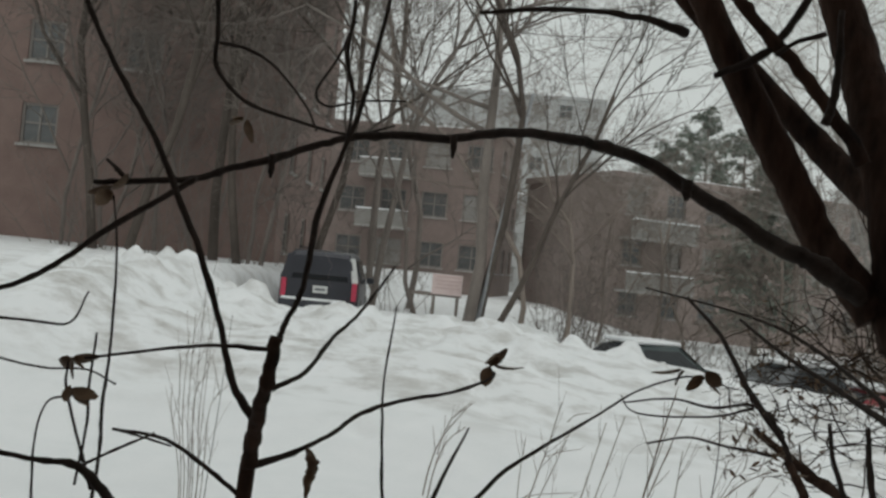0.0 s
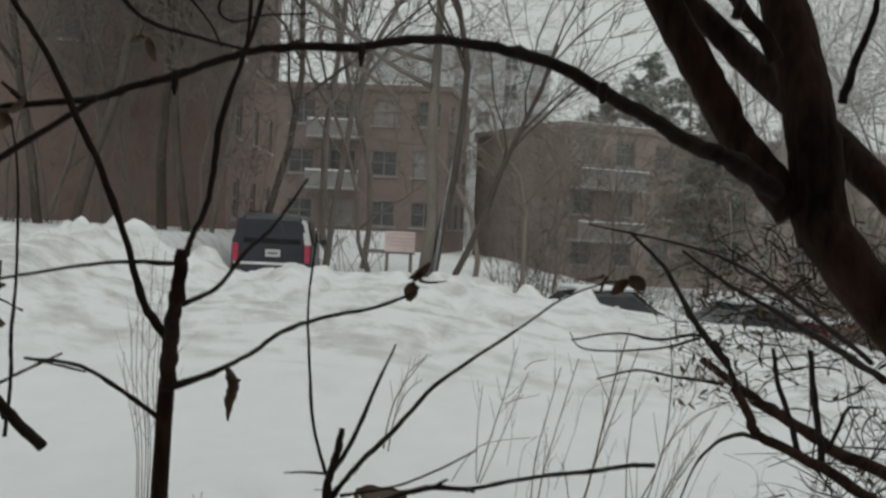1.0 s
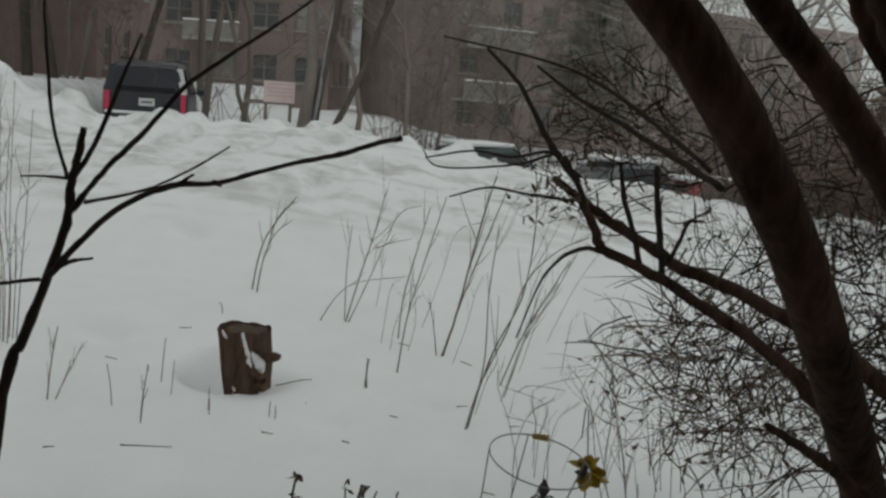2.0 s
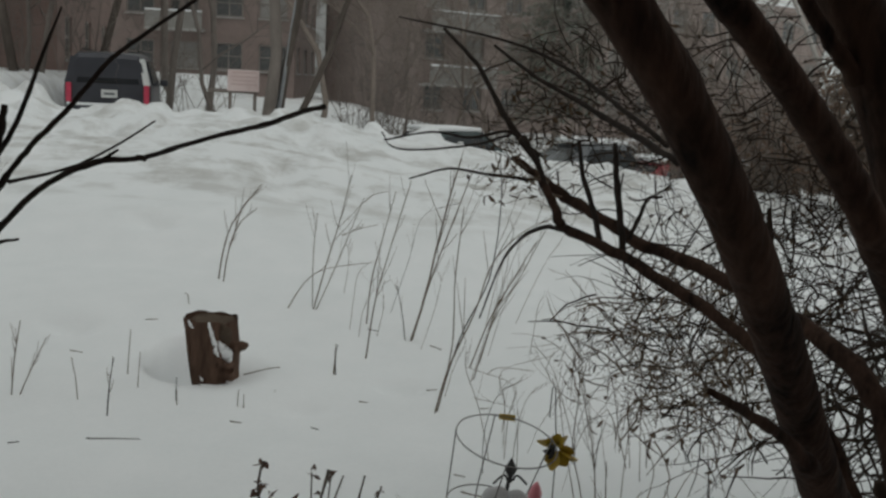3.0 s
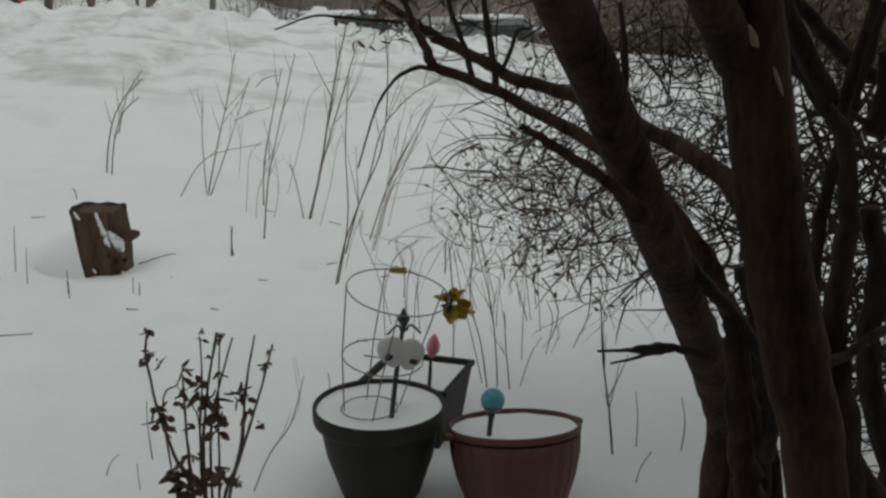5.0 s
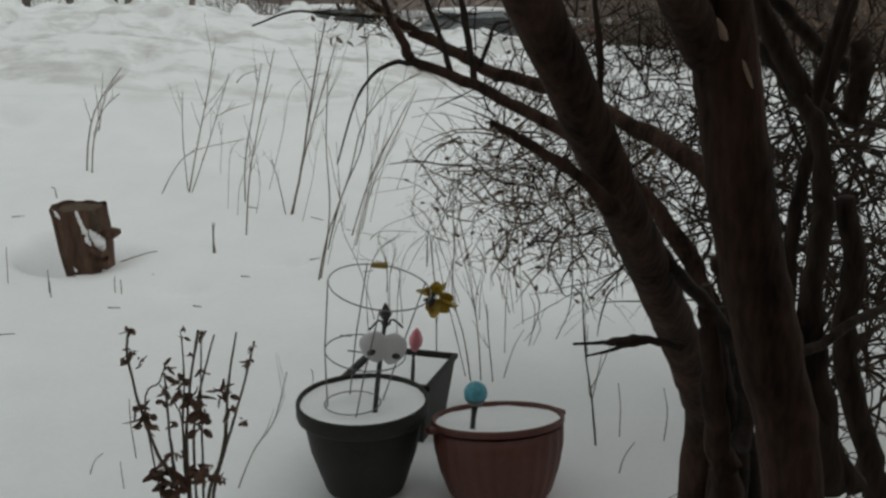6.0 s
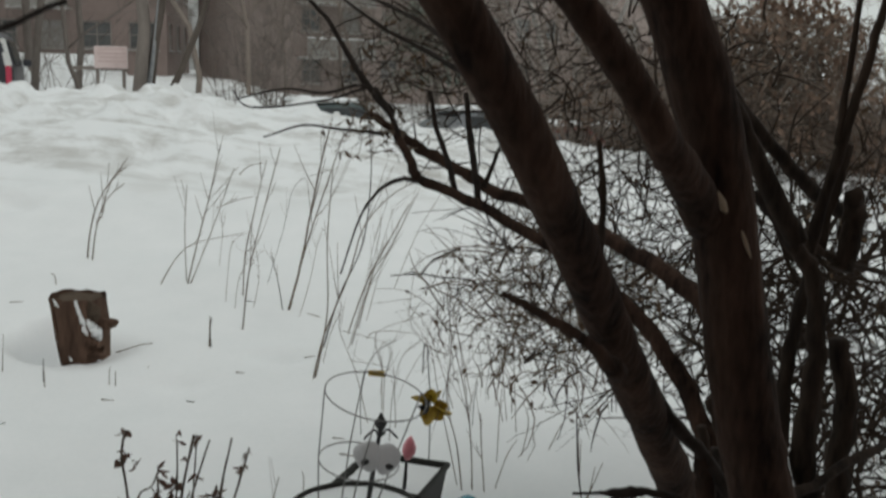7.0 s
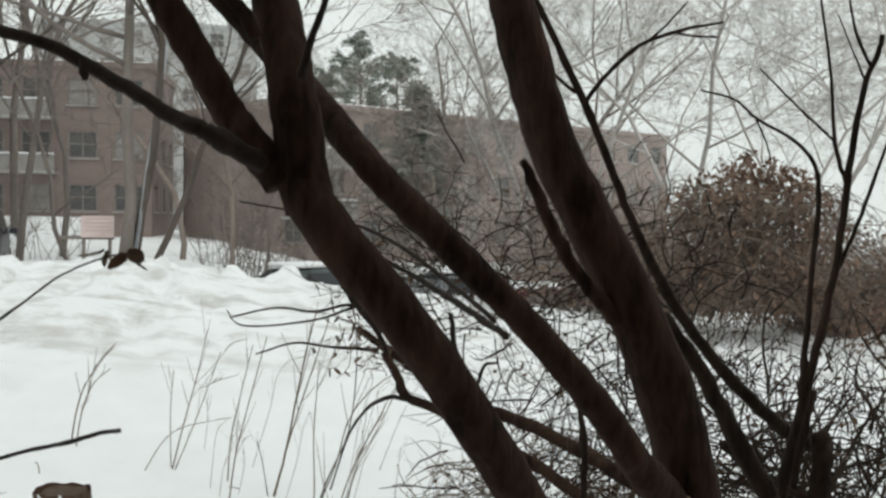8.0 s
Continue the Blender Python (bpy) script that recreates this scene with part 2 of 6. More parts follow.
# footprints and soft hollows: x, y, radius, depth
DENTS = ((0.685, 5.58, 0.12, 0.10), (0.22, 5.22, 0.08, 0.05), (-1.27, 6.38, 0.14, 0.10), (-1.18, 8.44, 0.16, 0.11), (0.14, 5.18, 0.06, 0.02), (0.14, 11.3, 0.20, 0.14), (0.05, 11.9, 0.22, 0.12), (-0.42, 10.1, 0.22, 0.13), (-0.30, 12.2, 0.25, 0.10), (-1.6, 10.9, 0.25, 0.08), (-0.75, 9.7, 0.12, 0.06), (-0.2, 9.5, 0.10, 0.06), (0.9, 9.3, 0.22, 0.07), (-2.4, 11.6, 0.25, 0.10), (-1.2, 12.6, 0.2, 0.09), (1.5, 12.4, 0.22, 0.10))
LOT = ((-30, 1.6), (-7.9, 1.5), (-7.0, 0.32), (-4.4, 0.32), (-3.5, 0.95), (-0.6, 0.98), (0.0, 0.85), (0.7, -0.55), (5.0, -0.95), (20, -1.3), (200, -1.4))


FAR_LOT = ((-30, 1.6), (-7.9, 1.5), (-7.0, 0.32), (-4.4, 0.32), (-1.5, 0.2), (2.0, -0.4), (5.0, -0.95), (20, -1.3), (200, -1.4))


def ease(a, b, v):
    t = min(max((v - a) / (b - a), 0.0), 1.0)
    return t * t * (3 - 2 * t)


def ground_z(x, y):
    far = min(max((y - 4.5) / 8.0, 0.0), 1.0)
    u = x * 14 / max(y, 14)
    z = curve(RISE, y) + curve(CREST, u) * far * far * (3 - 2 * far)
    if 3 < y < 40:
        z += 0.06 * noise.noise((x * 0.5, y * 0.5, 3.1)) * min(1, (y - 3) / 4) + 0.012 * noise.noise((x * 2.2, y * 2.2, 0.4))
        bank = math.exp(-((y - 12.9) / 2.5) ** 4)
        z += bank * (0.04 * noise.noise((x * 1.3, y * 1.8, 7.7)) - 0.05 * abs(noise.noise((x * 2.8, y * 3.2, 1.7))) - 0.09 * max(0.0, noise.noise((x * 4.2, y * 4.6, 4.7)) - 0.12) + 0.02 * noise.noise((x * 13, y * 13, 2.7)))
        if 11 < y < 17:
            for cx, cy, cr, ch in CLUMPS:
                q = ((x - cx) ** 2 + (y - cy) ** 2) / (cr * cr)
                if q < 4:
                    z += ch * math.exp(-q * q)
    if y > 15.2:
        t = ease(15.2, 18.0, y) if x < -3.2 else ease(15.2, 19.0, y) if x < 0 else ease(16.5 + min(x, 1) * 1.5, 20.5, y)
        z += (curve(LOT, x) - z) * t
    if y > 21:
        z += (curve(FAR_LOT, x) - z) * ease(21, 25, y)
    # the hollow that the wind left round the stump
    q = ((x + 0.525) / 0.165) ** 2 + ((y - 5.93) / 0.33) ** 2
    q2 = ((x + 0.341) / 0.26) ** 2 + ((y - 5.70) / 0.25) ** 2
    z -= 0.055 * math.exp(-q2 * q2)
    for dx, dy, dr, dd in DENTS:
        if abs(x - dx) < 3 * dr and abs(y - dy) < 3 * dr:
            z -= dd * math.exp(-((x - dx) / dr) ** 2 - ((y - dy) / (dr * 0.8)) ** 2)
    return z - 0.40 * math.exp(-q * q * q)


def dead_leaves(parent, at, count, size, mat=None):
    rng = random.Random(round(at[0] * 3000) + count)
    for i in range(count):
        t = Tubes()
        d = Vector((rng.uniform(-0.8, 0.8), rng.uniform(-0.6, 0.6), rng.uniform(-1.3, 0.3)))
        off = Vector((rng.uniform(-1, 1), rng.uniform(-1, 1), rng.uniform(-1, 1))) * size * (0.55 if count > 4 else 0.2)
        t.leaf(Vector(at) + off, d, size * rng.uniform(0.6, 1.1), size * rng.uniform(0.28, 0.5), rng.uniform(0.6, 2.0), rng)
        t.object("leaf", mat or DRY_LEAF, parent, "curled brown dead leaf" if i == 0 else "")


WEEDS = []


def weed(ctrl):
    """One dry stalk with a few side shoots."""
    rng = random.Random(len(WEEDS) + 11)
    e = tagged(new("weed_stalk"), "thin dry brown weed stalk standing in snow", "weed", "dry weed stalks")
    WEEDS.append(e)
    pts, radii = spline(ctrl, 5, 0.5, rng)
    t = Tubes()
    t.tube(pts, [r * 0.85 for r in radii], 5)
    t.object("stem", TAN_TWIG if len(WEEDS) % 9 else DARK_TWIG, e)
    long = (pts[-1] - pts[0]).length
    if long > 0.35:
        for k in range(rng.randint(3, 7)):
            i = rng.randint(len(pts) // 3, len(pts) - 2)
            d = (pts[i + 1] - pts[i]).normalized() + Vector((rng.uniform(-0.7, 0.7), rng.uniform(-0.5, 0.5), rng.uniform(-0.1, 0.5)))
            ln = rng.uniform(0.05, 0.22) * min(long, 1.2)
            s = Tubes()
            s.tube([pts[i], pts[i] + d * ln * 0.5, pts[i] + d * ln + Vector((0, 0, 0.02))], [radii[i] * 0.6, radii[i] * 0.5, radii[i] * 0.3], 4)
            s.object("side_shoot", TAN_TWIG, e)


# ---- the multi-stemmed tree close to the camera ----
tree = thing("tree", "dark brown bare multi-stemmed tree standing in snow beside the pots", "tree", place=(1.2, 1.5, 0))
tree.matrix_world = Matrix()
limb("trunk", tree, BARK, [(0.600, 1.036, 1.962, 0.008), (0.606, 1.034, 1.936, 0.0195), (0.626, 1.023, 1.897, 0.0224), (0.702, 1.016, 1.806, 0.0223), (0.768, 1.037, 1.714, 0.0225), (0.829, 1.081, 1.623, 0.0228), (0.889, 1.143, 1.532, 0.0234), (0.95, 1.219, 1.44, 0.0241), (1.013, 1.304, 1.349, 0.0251), (1.078, 1.393, 1.257, 0.0263), (1.142, 1.483, 1.166, 0.0276), (1.204, 1.568, 1.075, 0.0292), (1.26, 1.643, 0.983, 0.0309), (1.315, 1.735, 0.86, 0.034), (1.335, 1.8, 0.5, 0.045), (1.34, 1.84, 0.15, 0.056), (1.35, 1.86, -0.12, 0.07)], sides=18, knobs=0.12)
limb("limb", tree, BARK, [(0.385, 1.07, 2.276, 0.0105), (0.42, 1.068, 2.215, 0.0125), (0.455, 1.065, 2.15, 0.014), (0.502, 1.061, 2.067, 0.0156), (0.524, 1.059, 2.029, 0.0154), (0.545, 1.058, 1.992, 0.0151), (0.565, 1.045, 1.965, 0.016), (0.592, 1.035, 1.93, 0.018)], sides=14, knobs=0.15)
limb("limb", tree, BARK, [(0.617, 1.033, 1.905, 0.023), (0.608, 1.033, 1.95, 0.0225), (0.603, 1.033, 1.991, 0.022), (0.597, 1.047, 2.034, 0.0213), (0.59, 1.061, 2.076, 0.0206), (0.581, 1.076, 2.118, 0.0199), (0.57, 1.09, 2.16, 0.0192), (0.552, 1.105, 2.22, 0.018), (0.53, 1.12, 2.3, 0.015), (0.49, 1.15, 2.4, 0.01)], sides=14, knobs=0.15)
limb("trunk", tree, BARK, [(0.855, 1.2839999999999998, 2.189, 0.026), (0.88, 1.279, 2.089, 0.0275), (0.912, 1.276, 1.989, 0.029), (0.965, 1.274, 1.889, 0.0305), (1.017, 1.271, 1.789, 0.0325), (1.058, 1.268, 1.689, 0.0345), (1.087, 1.266, 1.589, 0.036), (1.106, 1.263, 1.489, 0.0361), (1.123, 1.26, 1.389, 0.0368), (1.144, 1.258, 1.289, 0.037), (1.17, 1.255, 1.189, 0.0368), (1.196, 1.252, 1.089, 0.0361), (1.226, 1.252, 0.869, 0.037), (1.256, 1.282, 0.45, 0.046), (1.276, 1.302, 0.1, 0.06), (1.286, 1.312, -0.15, 0.075)], sides=18, knobs=0.12)
limb("limb", tree, BARK, [(0.4, 1.22, 2.26, 0.007), (0.47, 1.21, 2.19, 0.01), (0.543, 1.19, 2.113, 0.0129), (0.581, 1.17, 2.071, 0.0145), (0.63, 1.1, 2.005, 0.0147), (0.673, 1.036, 1.943, 0.0145), (0.706, 1.048, 1.913, 0.0147), (0.74, 1.061, 1.883, 0.0149), (0.774, 1.074, 1.852, 0.0152), (0.807, 1.087, 1.822, 0.0155), (0.84, 1.099, 1.792, 0.0158), (0.871, 1.112, 1.761, 0.0161), (0.9, 1.124, 1.731, 0.0165), (0.928, 1.137, 1.701, 0.0169), (0.953, 1.149, 1.67, 0.0174), (0.976, 1.162, 1.64, 0.0179), (1.03, 1.215, 1.59, 0.022), (1.075, 1.265, 1.54, 0.024)], sides=14, knobs=0.15)
limb("broken_limb", tree, BARK, [(0.867, 1.235, 1.966, 0.004), (0.88, 1.235, 1.938, 0.0068), (0.9, 1.24, 1.897, 0.008), (0.921, 1.245, 1.861, 0.0085), (0.952, 1.25, 1.819, 0.0085), (0.99, 1.26, 1.785, 0.01)], label="split strip of bark")
limb("limb", tree, BARK, [(0.802, 1.072, 1.505, 0.003), (0.83, 1.095, 1.488, 0.0043), (0.864, 1.125, 1.466, 0.0053), (0.914, 1.165, 1.43, 0.0067), (0.961, 1.205, 1.388, 0.0101)], label='short broken stub')
limb("limb", tree, DARK_TWIG, [(0.943, 1.285, 1.218, 0.0016), (0.977, 1.285, 1.217, 0.0026), (1.005, 1.275, 1.22, 0.0066), (1.037, 1.28, 1.217, 0.0047), (1.071, 1.275, 1.206, 0.0068)])
limb("limb", tree, DARK_TWIG, [(0.96, 1.29, 1.2, 0.0013), (0.984, 1.283, 1.207, 0.002), (1.008, 1.277, 1.216, 0.0033)])
limb("limb", tree, DARK_TWIG, [(1.063, 1.36, 1.317, 0.007), (1.095, 1.36, 1.272, 0.0079), (1.134, 1.36, 1.23, 0.0087), (1.176, 1.36, 1.17, 0.0097), (1.206, 1.38, 1.098, 0.0116), (1.215, 1.4, 1.006, 0.0113)])
limb("limb", tree, BARK, [(1.135, 1.36, 1.226, 0.0109), (1.146, 1.37, 1.184, 0.0126), (1.164, 1.39, 1.097, 0.0147), (1.193, 1.42, 0.999, 0.0178), (1.216, 1.44, 0.899, 0.0212), (1.246, 1.52, 0.5, 0.0212), (1.266, 1.56, -0.05, 0.0233)], sides=10)
limb("limb", tree, DARK_TWIG, [(0.242, 0.98, 2.149, 0.0017), (0.289, 0.98, 2.155, 0.0021), (0.339, 1.0, 2.162, 0.0024), (0.383, 1.03, 2.165, 0.0033), (0.416, 1.05, 2.161, 0.0052)], label='thin arching branch')
limb("limb", tree, BARK, [(0.447, 1.04, 2.204, 0.0052), (0.469, 1.04, 2.176, 0.0054), (0.505, 1.039, 2.14, 0.0057), (0.541, 1.039, 2.1, 0.0062), (0.569, 1.029, 2.057, 0.0066)])
limb("limb", tree, DARK_TWIG, [(0.442, 1.04, 2.123, 0.0025), (0.468, 1.039, 2.136, 0.0036), (0.488, 1.039, 2.151, 0.0036), (0.506, 1.039, 2.179, 0.0036), (0.522, 1.039, 2.209, 0.0032)])
limb("limb", tree, DARK_TWIG, [(0.479, 0.969, 2.128, 0.0019), (0.495, 0.969, 2.14, 0.0019), (0.518, 0.979, 2.15, 0.0022)])
limb("limb", tree, DARK_TWIG, [(0.524, 0.979, 2.079, 0.0038), (0.529, 0.979, 2.102, 0.0034), (0.53, 0.979, 2.134, 0.0029), (0.529, 0.979, 2.17, 0.0022)])
limb("limb", tree, DARK_TWIG, [(0.603, 0.959, 2.013, 0.0038), (0.612, 0.959, 2.045, 0.0031), (0.622, 0.959, 2.074, 0.0027), (0.626, 0.959, 2.097, 0.0022)])
for at, s, a in (((1.074, 1.229, 1.567), (0.0055, 0.005, 0.013), 34), ((1.107, 1.231, 1.521), (0.0028, 0.004, 0.016), 24)):
    scar = bmesh.new()
    bmesh.ops.create_uvsphere(scar, u_segments=14, v_segments=8, radius=1)
    for v in scar.verts:
        v.co *= 1 + 0.3 * noise.noise(v.co * 2)
    part("scar", scar, STUMP_WOOD, tree, "pale bare wood scar", smooth=True).matrix_local = pose(*at, 0, -a, 0) @ Matrix.Diagonal((*s, 1))
limb("limb", tree, DARK_TWIG, [(0.585, 1.035, 1.940, 0.0085), (0.543, 1.007, 1.962, 0.0088), (0.525, 1.005, 1.972, 0.0078), (0.497, 1.022, 1.985, 0.0069), (0.46, 1.038, 2.009, 0.0064), (0.424, 1.054, 2.03, 0.0061), (0.386, 1.038, 2.047, 0.0054), (0.346, 1.002, 2.051, 0.0048), (0.301, 0.965, 2.051, 0.0041), (0.267, 0.94, 2.045, 0.0037), (0.234, 0.929, 2.037, 0.0035), (0.19, 0.926, 2.035, 0.0033), (0.156, 0.921, 2.03, 0.0031), (0.131, 0.916, 2.021, 0.0031), (0.1, 0.906, 2.007, 0.0029), (0.068, 0.896, 1.995, 0.0029), (0.046, 0.886, 1.985, 0.0026), (0.007, 0.886, 1.98, 0.0027), (-0.031, 0.886, 1.976, 0.002)], label='long arching bare branch', sides=8)
limb("limb", tree, DARK_TWIG, [(0.052, 0.88, 1.986, 0.0024), (0.033, 0.88, 1.972, 0.0024), (-0.005, 0.87, 1.944, 0.0024), (-0.037, 0.86, 1.915, 0.0022), (-0.061, 0.85, 1.897, 0.002), (-0.097, 0.84, 1.882, 0.0018)])
limb("limb", tree, DARK_TWIG, [(-0.002, 0.88, 1.98, 0.002), (-0.011, 0.88, 1.987, 0.0018), (-0.02, 0.88, 1.994, 0.0011)])
limb("bud", tree, DARK_TWIG, [(0.426, 1.019, 2.03, 0.0049), (0.426, 1.019, 2.02, 0.00441), (0.426, 1.019, 2.012, 0.001715)], steps=3)
limb("bud", tree, DARK_TWIG, [(0.238, 0.923, 2.039, 0.0028), (0.238, 0.923, 2.029, 0.00252), (0.238, 0.923, 2.021, 0.00098)], steps=3)
limb("bud", tree, DARK_TWIG, [(0.103, 0.9, 2.01, 0.0029), (0.103, 0.9, 2.0, 0.00261), (0.103, 0.9, 1.992, 0.001015)], steps=3)
limb("shoot", tree, STEM_BARK, [(1.27, 1.66, 1.152, 0.0085), (1.289, 1.66, 1.041, 0.0095), (1.312, 1.66, 0.904, 0.0105), (1.333, 1.66, 0.783, 0.0115), (1.353, 1.68, 0.313, 0.013), (1.363, 1.69, -0.1, 0.016)], sides=8, knobs=0.7)
limb("shoot", tree, DARK_TWIG, [(1.306, 1.68, 1.107, 0.0085), (1.317, 1.68, 1.012, 0.0095), (1.343, 1.68, 0.893, 0.0105), (1.365, 1.68, 0.769, 0.0115), (1.385, 1.7, 0.308, 0.013), (1.395, 1.71, -0.1, 0.016)], sides=8, knobs=0.7)
limb("shoot", tree, STEM_BARK, [(1.288, 1.7, 1.064, 0.0085), (1.306, 1.7, 0.946, 0.0095), (1.323, 1.7, 0.762, 0.0105), (1.343, 1.72, 0.305, 0.013), (1.353, 1.73, -0.1, 0.016)], sides=8, knobs=0.7)
limb("shoot", tree, DARK_TWIG, [(1.356, 1.72, 1.033, 0.0085), (1.373, 1.72, 0.912, 0.0095), (1.412, 1.72, 0.743, 0.0105), (1.432, 1.74, 0.297, 0.013), (1.442, 1.75, -0.1, 0.016)], sides=8, knobs=0.7)
limb("shoot", tree, STEM_BARK, [(1.318, 1.74, 1.172, 0.0085), (1.347, 1.74, 1.085, 0.0095), (1.364, 1.74, 0.965, 0.0105), (1.406, 1.74, 0.732, 0.0115), (1.426, 1.76, 0.293, 0.013), (1.436, 1.77, -0.1, 0.016)], sides=8, knobs=0.7)
# ---- the thin shrub close to the camera ----
shrub = thing("shrub", "thin dark bare shrub with a few curled dead leaves", "shrub")
limb("stem", shrub, BARK, [(0.149, 0.795, 1.88, 0.0041), (0.147, 0.8, 1.864, 0.0049), (0.139, 0.814, 1.839, 0.005), (0.125, 0.851, 1.806, 0.0058), (0.118, 0.87, 1.781, 0.006), (0.113, 0.879, 1.751, 0.006), (0.102, 0.906, 1.425, 0.0074), (0.091, 0.933, 0.914, 0.0084), (0.106, 0.969, 0.099, 0.0102)])
limb("twig", shrub, DARK_TWIG, [(0.149, 0.805, 1.877, 0.0025), (0.15, 0.808, 1.886, 0.0021), (0.159, 0.811, 1.91, 0.0021), (0.162, 0.814, 1.933, 0.0021), (0.164, 0.817, 1.964, 0.0023), (0.174, 0.821, 2.002, 0.0018), (0.185, 0.824, 2.04, 0.0018), (0.192, 0.826, 2.083, 0.0016), (0.196, 0.83, 2.115, 0.0014), (0.197, 0.833, 2.139, 0.0012)])
limb("twig", shrub, DARK_TWIG, [(0.178, 0.823, 2.019, 0.0011), (0.177, 0.831, 2.048, 0.0014), (0.168, 0.838, 2.078, 0.0016), (0.169, 0.845, 2.11, 0.0014), (0.166, 0.852, 2.136, 0.0012)])
limb("twig", shrub, DARK_TWIG, [(0.127, 0.842, 1.817, 0.0041), (0.11, 0.836, 1.842, 0.0028), (0.099, 0.832, 1.88, 0.0024), (0.081, 0.826, 1.93, 0.0024), (0.061, 0.822, 1.971, 0.0024), (0.043, 0.816, 2.008, 0.0022), (0.024, 0.812, 2.037, 0.002), (0.007, 0.806, 2.065, 0.0019), (-0.009, 0.801, 2.097, 0.0017), (-0.014, 0.796, 2.115, 0.0015)])
limb("twig", shrub, DARK_TWIG, [(0.143, 0.805, 1.871, 0.0017), (0.11, 0.795, 1.871, 0.0013), (0.079, 0.786, 1.866, 0.0011), (0.028, 0.777, 1.855, 0.0009)])
limb("twig", shrub, DARK_TWIG, [(0.145, 0.814, 1.844, 0.002), (0.161, 0.837, 1.855, 0.0016), (0.173, 0.86, 1.879, 0.0014), (0.187, 0.884, 1.899, 0.0012), (0.205, 0.907, 1.934, 0.0008)])
limb("twig", shrub, DARK_TWIG, [(0.121, 0.87, 1.779, 0.003), (0.15, 0.891, 1.791, 0.002), (0.169, 0.912, 1.803, 0.0018), (0.185, 0.934, 1.817, 0.0018), (0.217, 0.954, 1.829, 0.0016), (0.25, 0.976, 1.836, 0.0014), (0.278, 0.997, 1.848, 0.0012), (0.28, 1.018, 1.852, 0.0012)])
limb("twig", shrub, DARK_TWIG, [(0.112, 0.879, 1.753, 0.0021), (0.088, 0.872, 1.771, 0.0018), (0.054, 0.867, 1.791, 0.0015), (0.015, 0.861, 1.795, 0.0011)])
limb("twig", shrub, DARK_TWIG, [(0.061, 0.86, 1.788, 0.0008), (0.039, 0.86, 1.792, 0.0008), (0.015, 0.861, 1.795, 0.0007)])
limb("twig", shrub, DARK_TWIG, [(0.08, 0.758, 1.756, 0.0038), (0.064, 0.753, 1.773, 0.0034), (0.044, 0.749, 1.791, 0.0026), (0.019, 0.744, 1.793, 0.0017), (-0.016, 0.74, 1.797, 0.0016)])
limb("twig", shrub, DARK_TWIG, [(0.039, 0.758, 1.788, 0.0011), (0.059, 0.767, 1.8, 0.0009), (0.081, 0.777, 1.812, 0.0007)])
limb("twig", shrub, DARK_TWIG, [(-0.011, 0.879, 1.967, 0.0007), (-0.002, 0.872, 1.935, 0.0008), (0.005, 0.863, 1.894, 0.0011), (0.009, 0.856, 1.853, 0.0011), (0.011, 0.848, 1.813, 0.0013), (0.016, 0.84, 1.783, 0.0013), (0.017, 0.833, 1.744, 0.0015)])
limb("twig", shrub, DARK_TWIG, [(0.003, 0.833, 1.758, 0.0011), (0.005, 0.839, 1.802, 0.0011), (0.001, 0.845, 1.825, 0.0011), (0.0, 0.851, 1.865, 0.0008)])
limb("twig", shrub, DARK_TWIG, [(-0.007, 0.833, 1.821, 0.001), (-0.024, 0.833, 1.813, 0.0008), (-0.03, 0.833, 1.786, 0.0008), (-0.028, 0.833, 1.742, 0.0011)])
limb("twig", shrub, DARK_TWIG, [(-0.011, 0.833, 1.844, 0.0008), (-0.01, 0.833, 1.825, 0.0011), (0.001, 0.833, 1.794, 0.0011), (0.016, 0.833, 1.756, 0.0015)])
limb("twig", shrub, DARK_TWIG, [(0.036, 0.926, 2.149, 0.0019), (0.037, 0.934, 2.11, 0.0019), (0.036, 0.942, 2.082, 0.0019), (0.059, 0.949, 2.057, 0.0017), (0.101, 0.957, 2.045, 0.0014), (0.147, 0.965, 2.038, 0.0012), (0.182, 0.972, 2.049, 0.0009)])
limb("twig", shrub, DARK_TWIG, [(0.042, 0.926, 2.098, 0.0014), (0.066, 0.931, 2.095, 0.0014), (0.089, 0.935, 2.082, 0.0011), (0.114, 0.94, 2.055, 0.0009), (0.124, 0.944, 2.036, 0.0009)])
limb("twig", shrub, DARK_TWIG, [(0.151, 0.926, 2.123, 0.0014), (0.138, 0.935, 2.095, 0.0011), (0.12, 0.945, 2.068, 0.0011), (0.129, 0.954, 2.058, 0.0009), (0.154, 0.963, 2.066, 0.0009), (0.189, 0.972, 2.07, 0.0007)])
limb("twig", shrub, DARK_TWIG, [(-0.099, 0.879, 1.866, 0.0012), (-0.063, 0.879, 1.866, 0.0011), (-0.035, 0.879, 1.868, 0.0009), (-0.023, 0.879, 1.893, 0.0007)])
limb("twig", shrub, DARK_TWIG, [(-0.069, 0.833, 1.842, 0.0009), (-0.03, 0.833, 1.838, 0.0008), (0.004, 0.833, 1.84, 0.0007), (0.026, 0.833, 1.832, 0.0007)])
limb("twig", shrub, BARK, [(0.371, 0.804, 1.406, 0.006), (0.391, 0.804, 1.39, 0.0064), (0.406, 0.804, 1.376, 0.0064), (0.423, 0.804, 1.356, 0.0064)])
twig_cluster = thing("shrub", "slender bare shrub with forked upright dark shoots", "shrub")
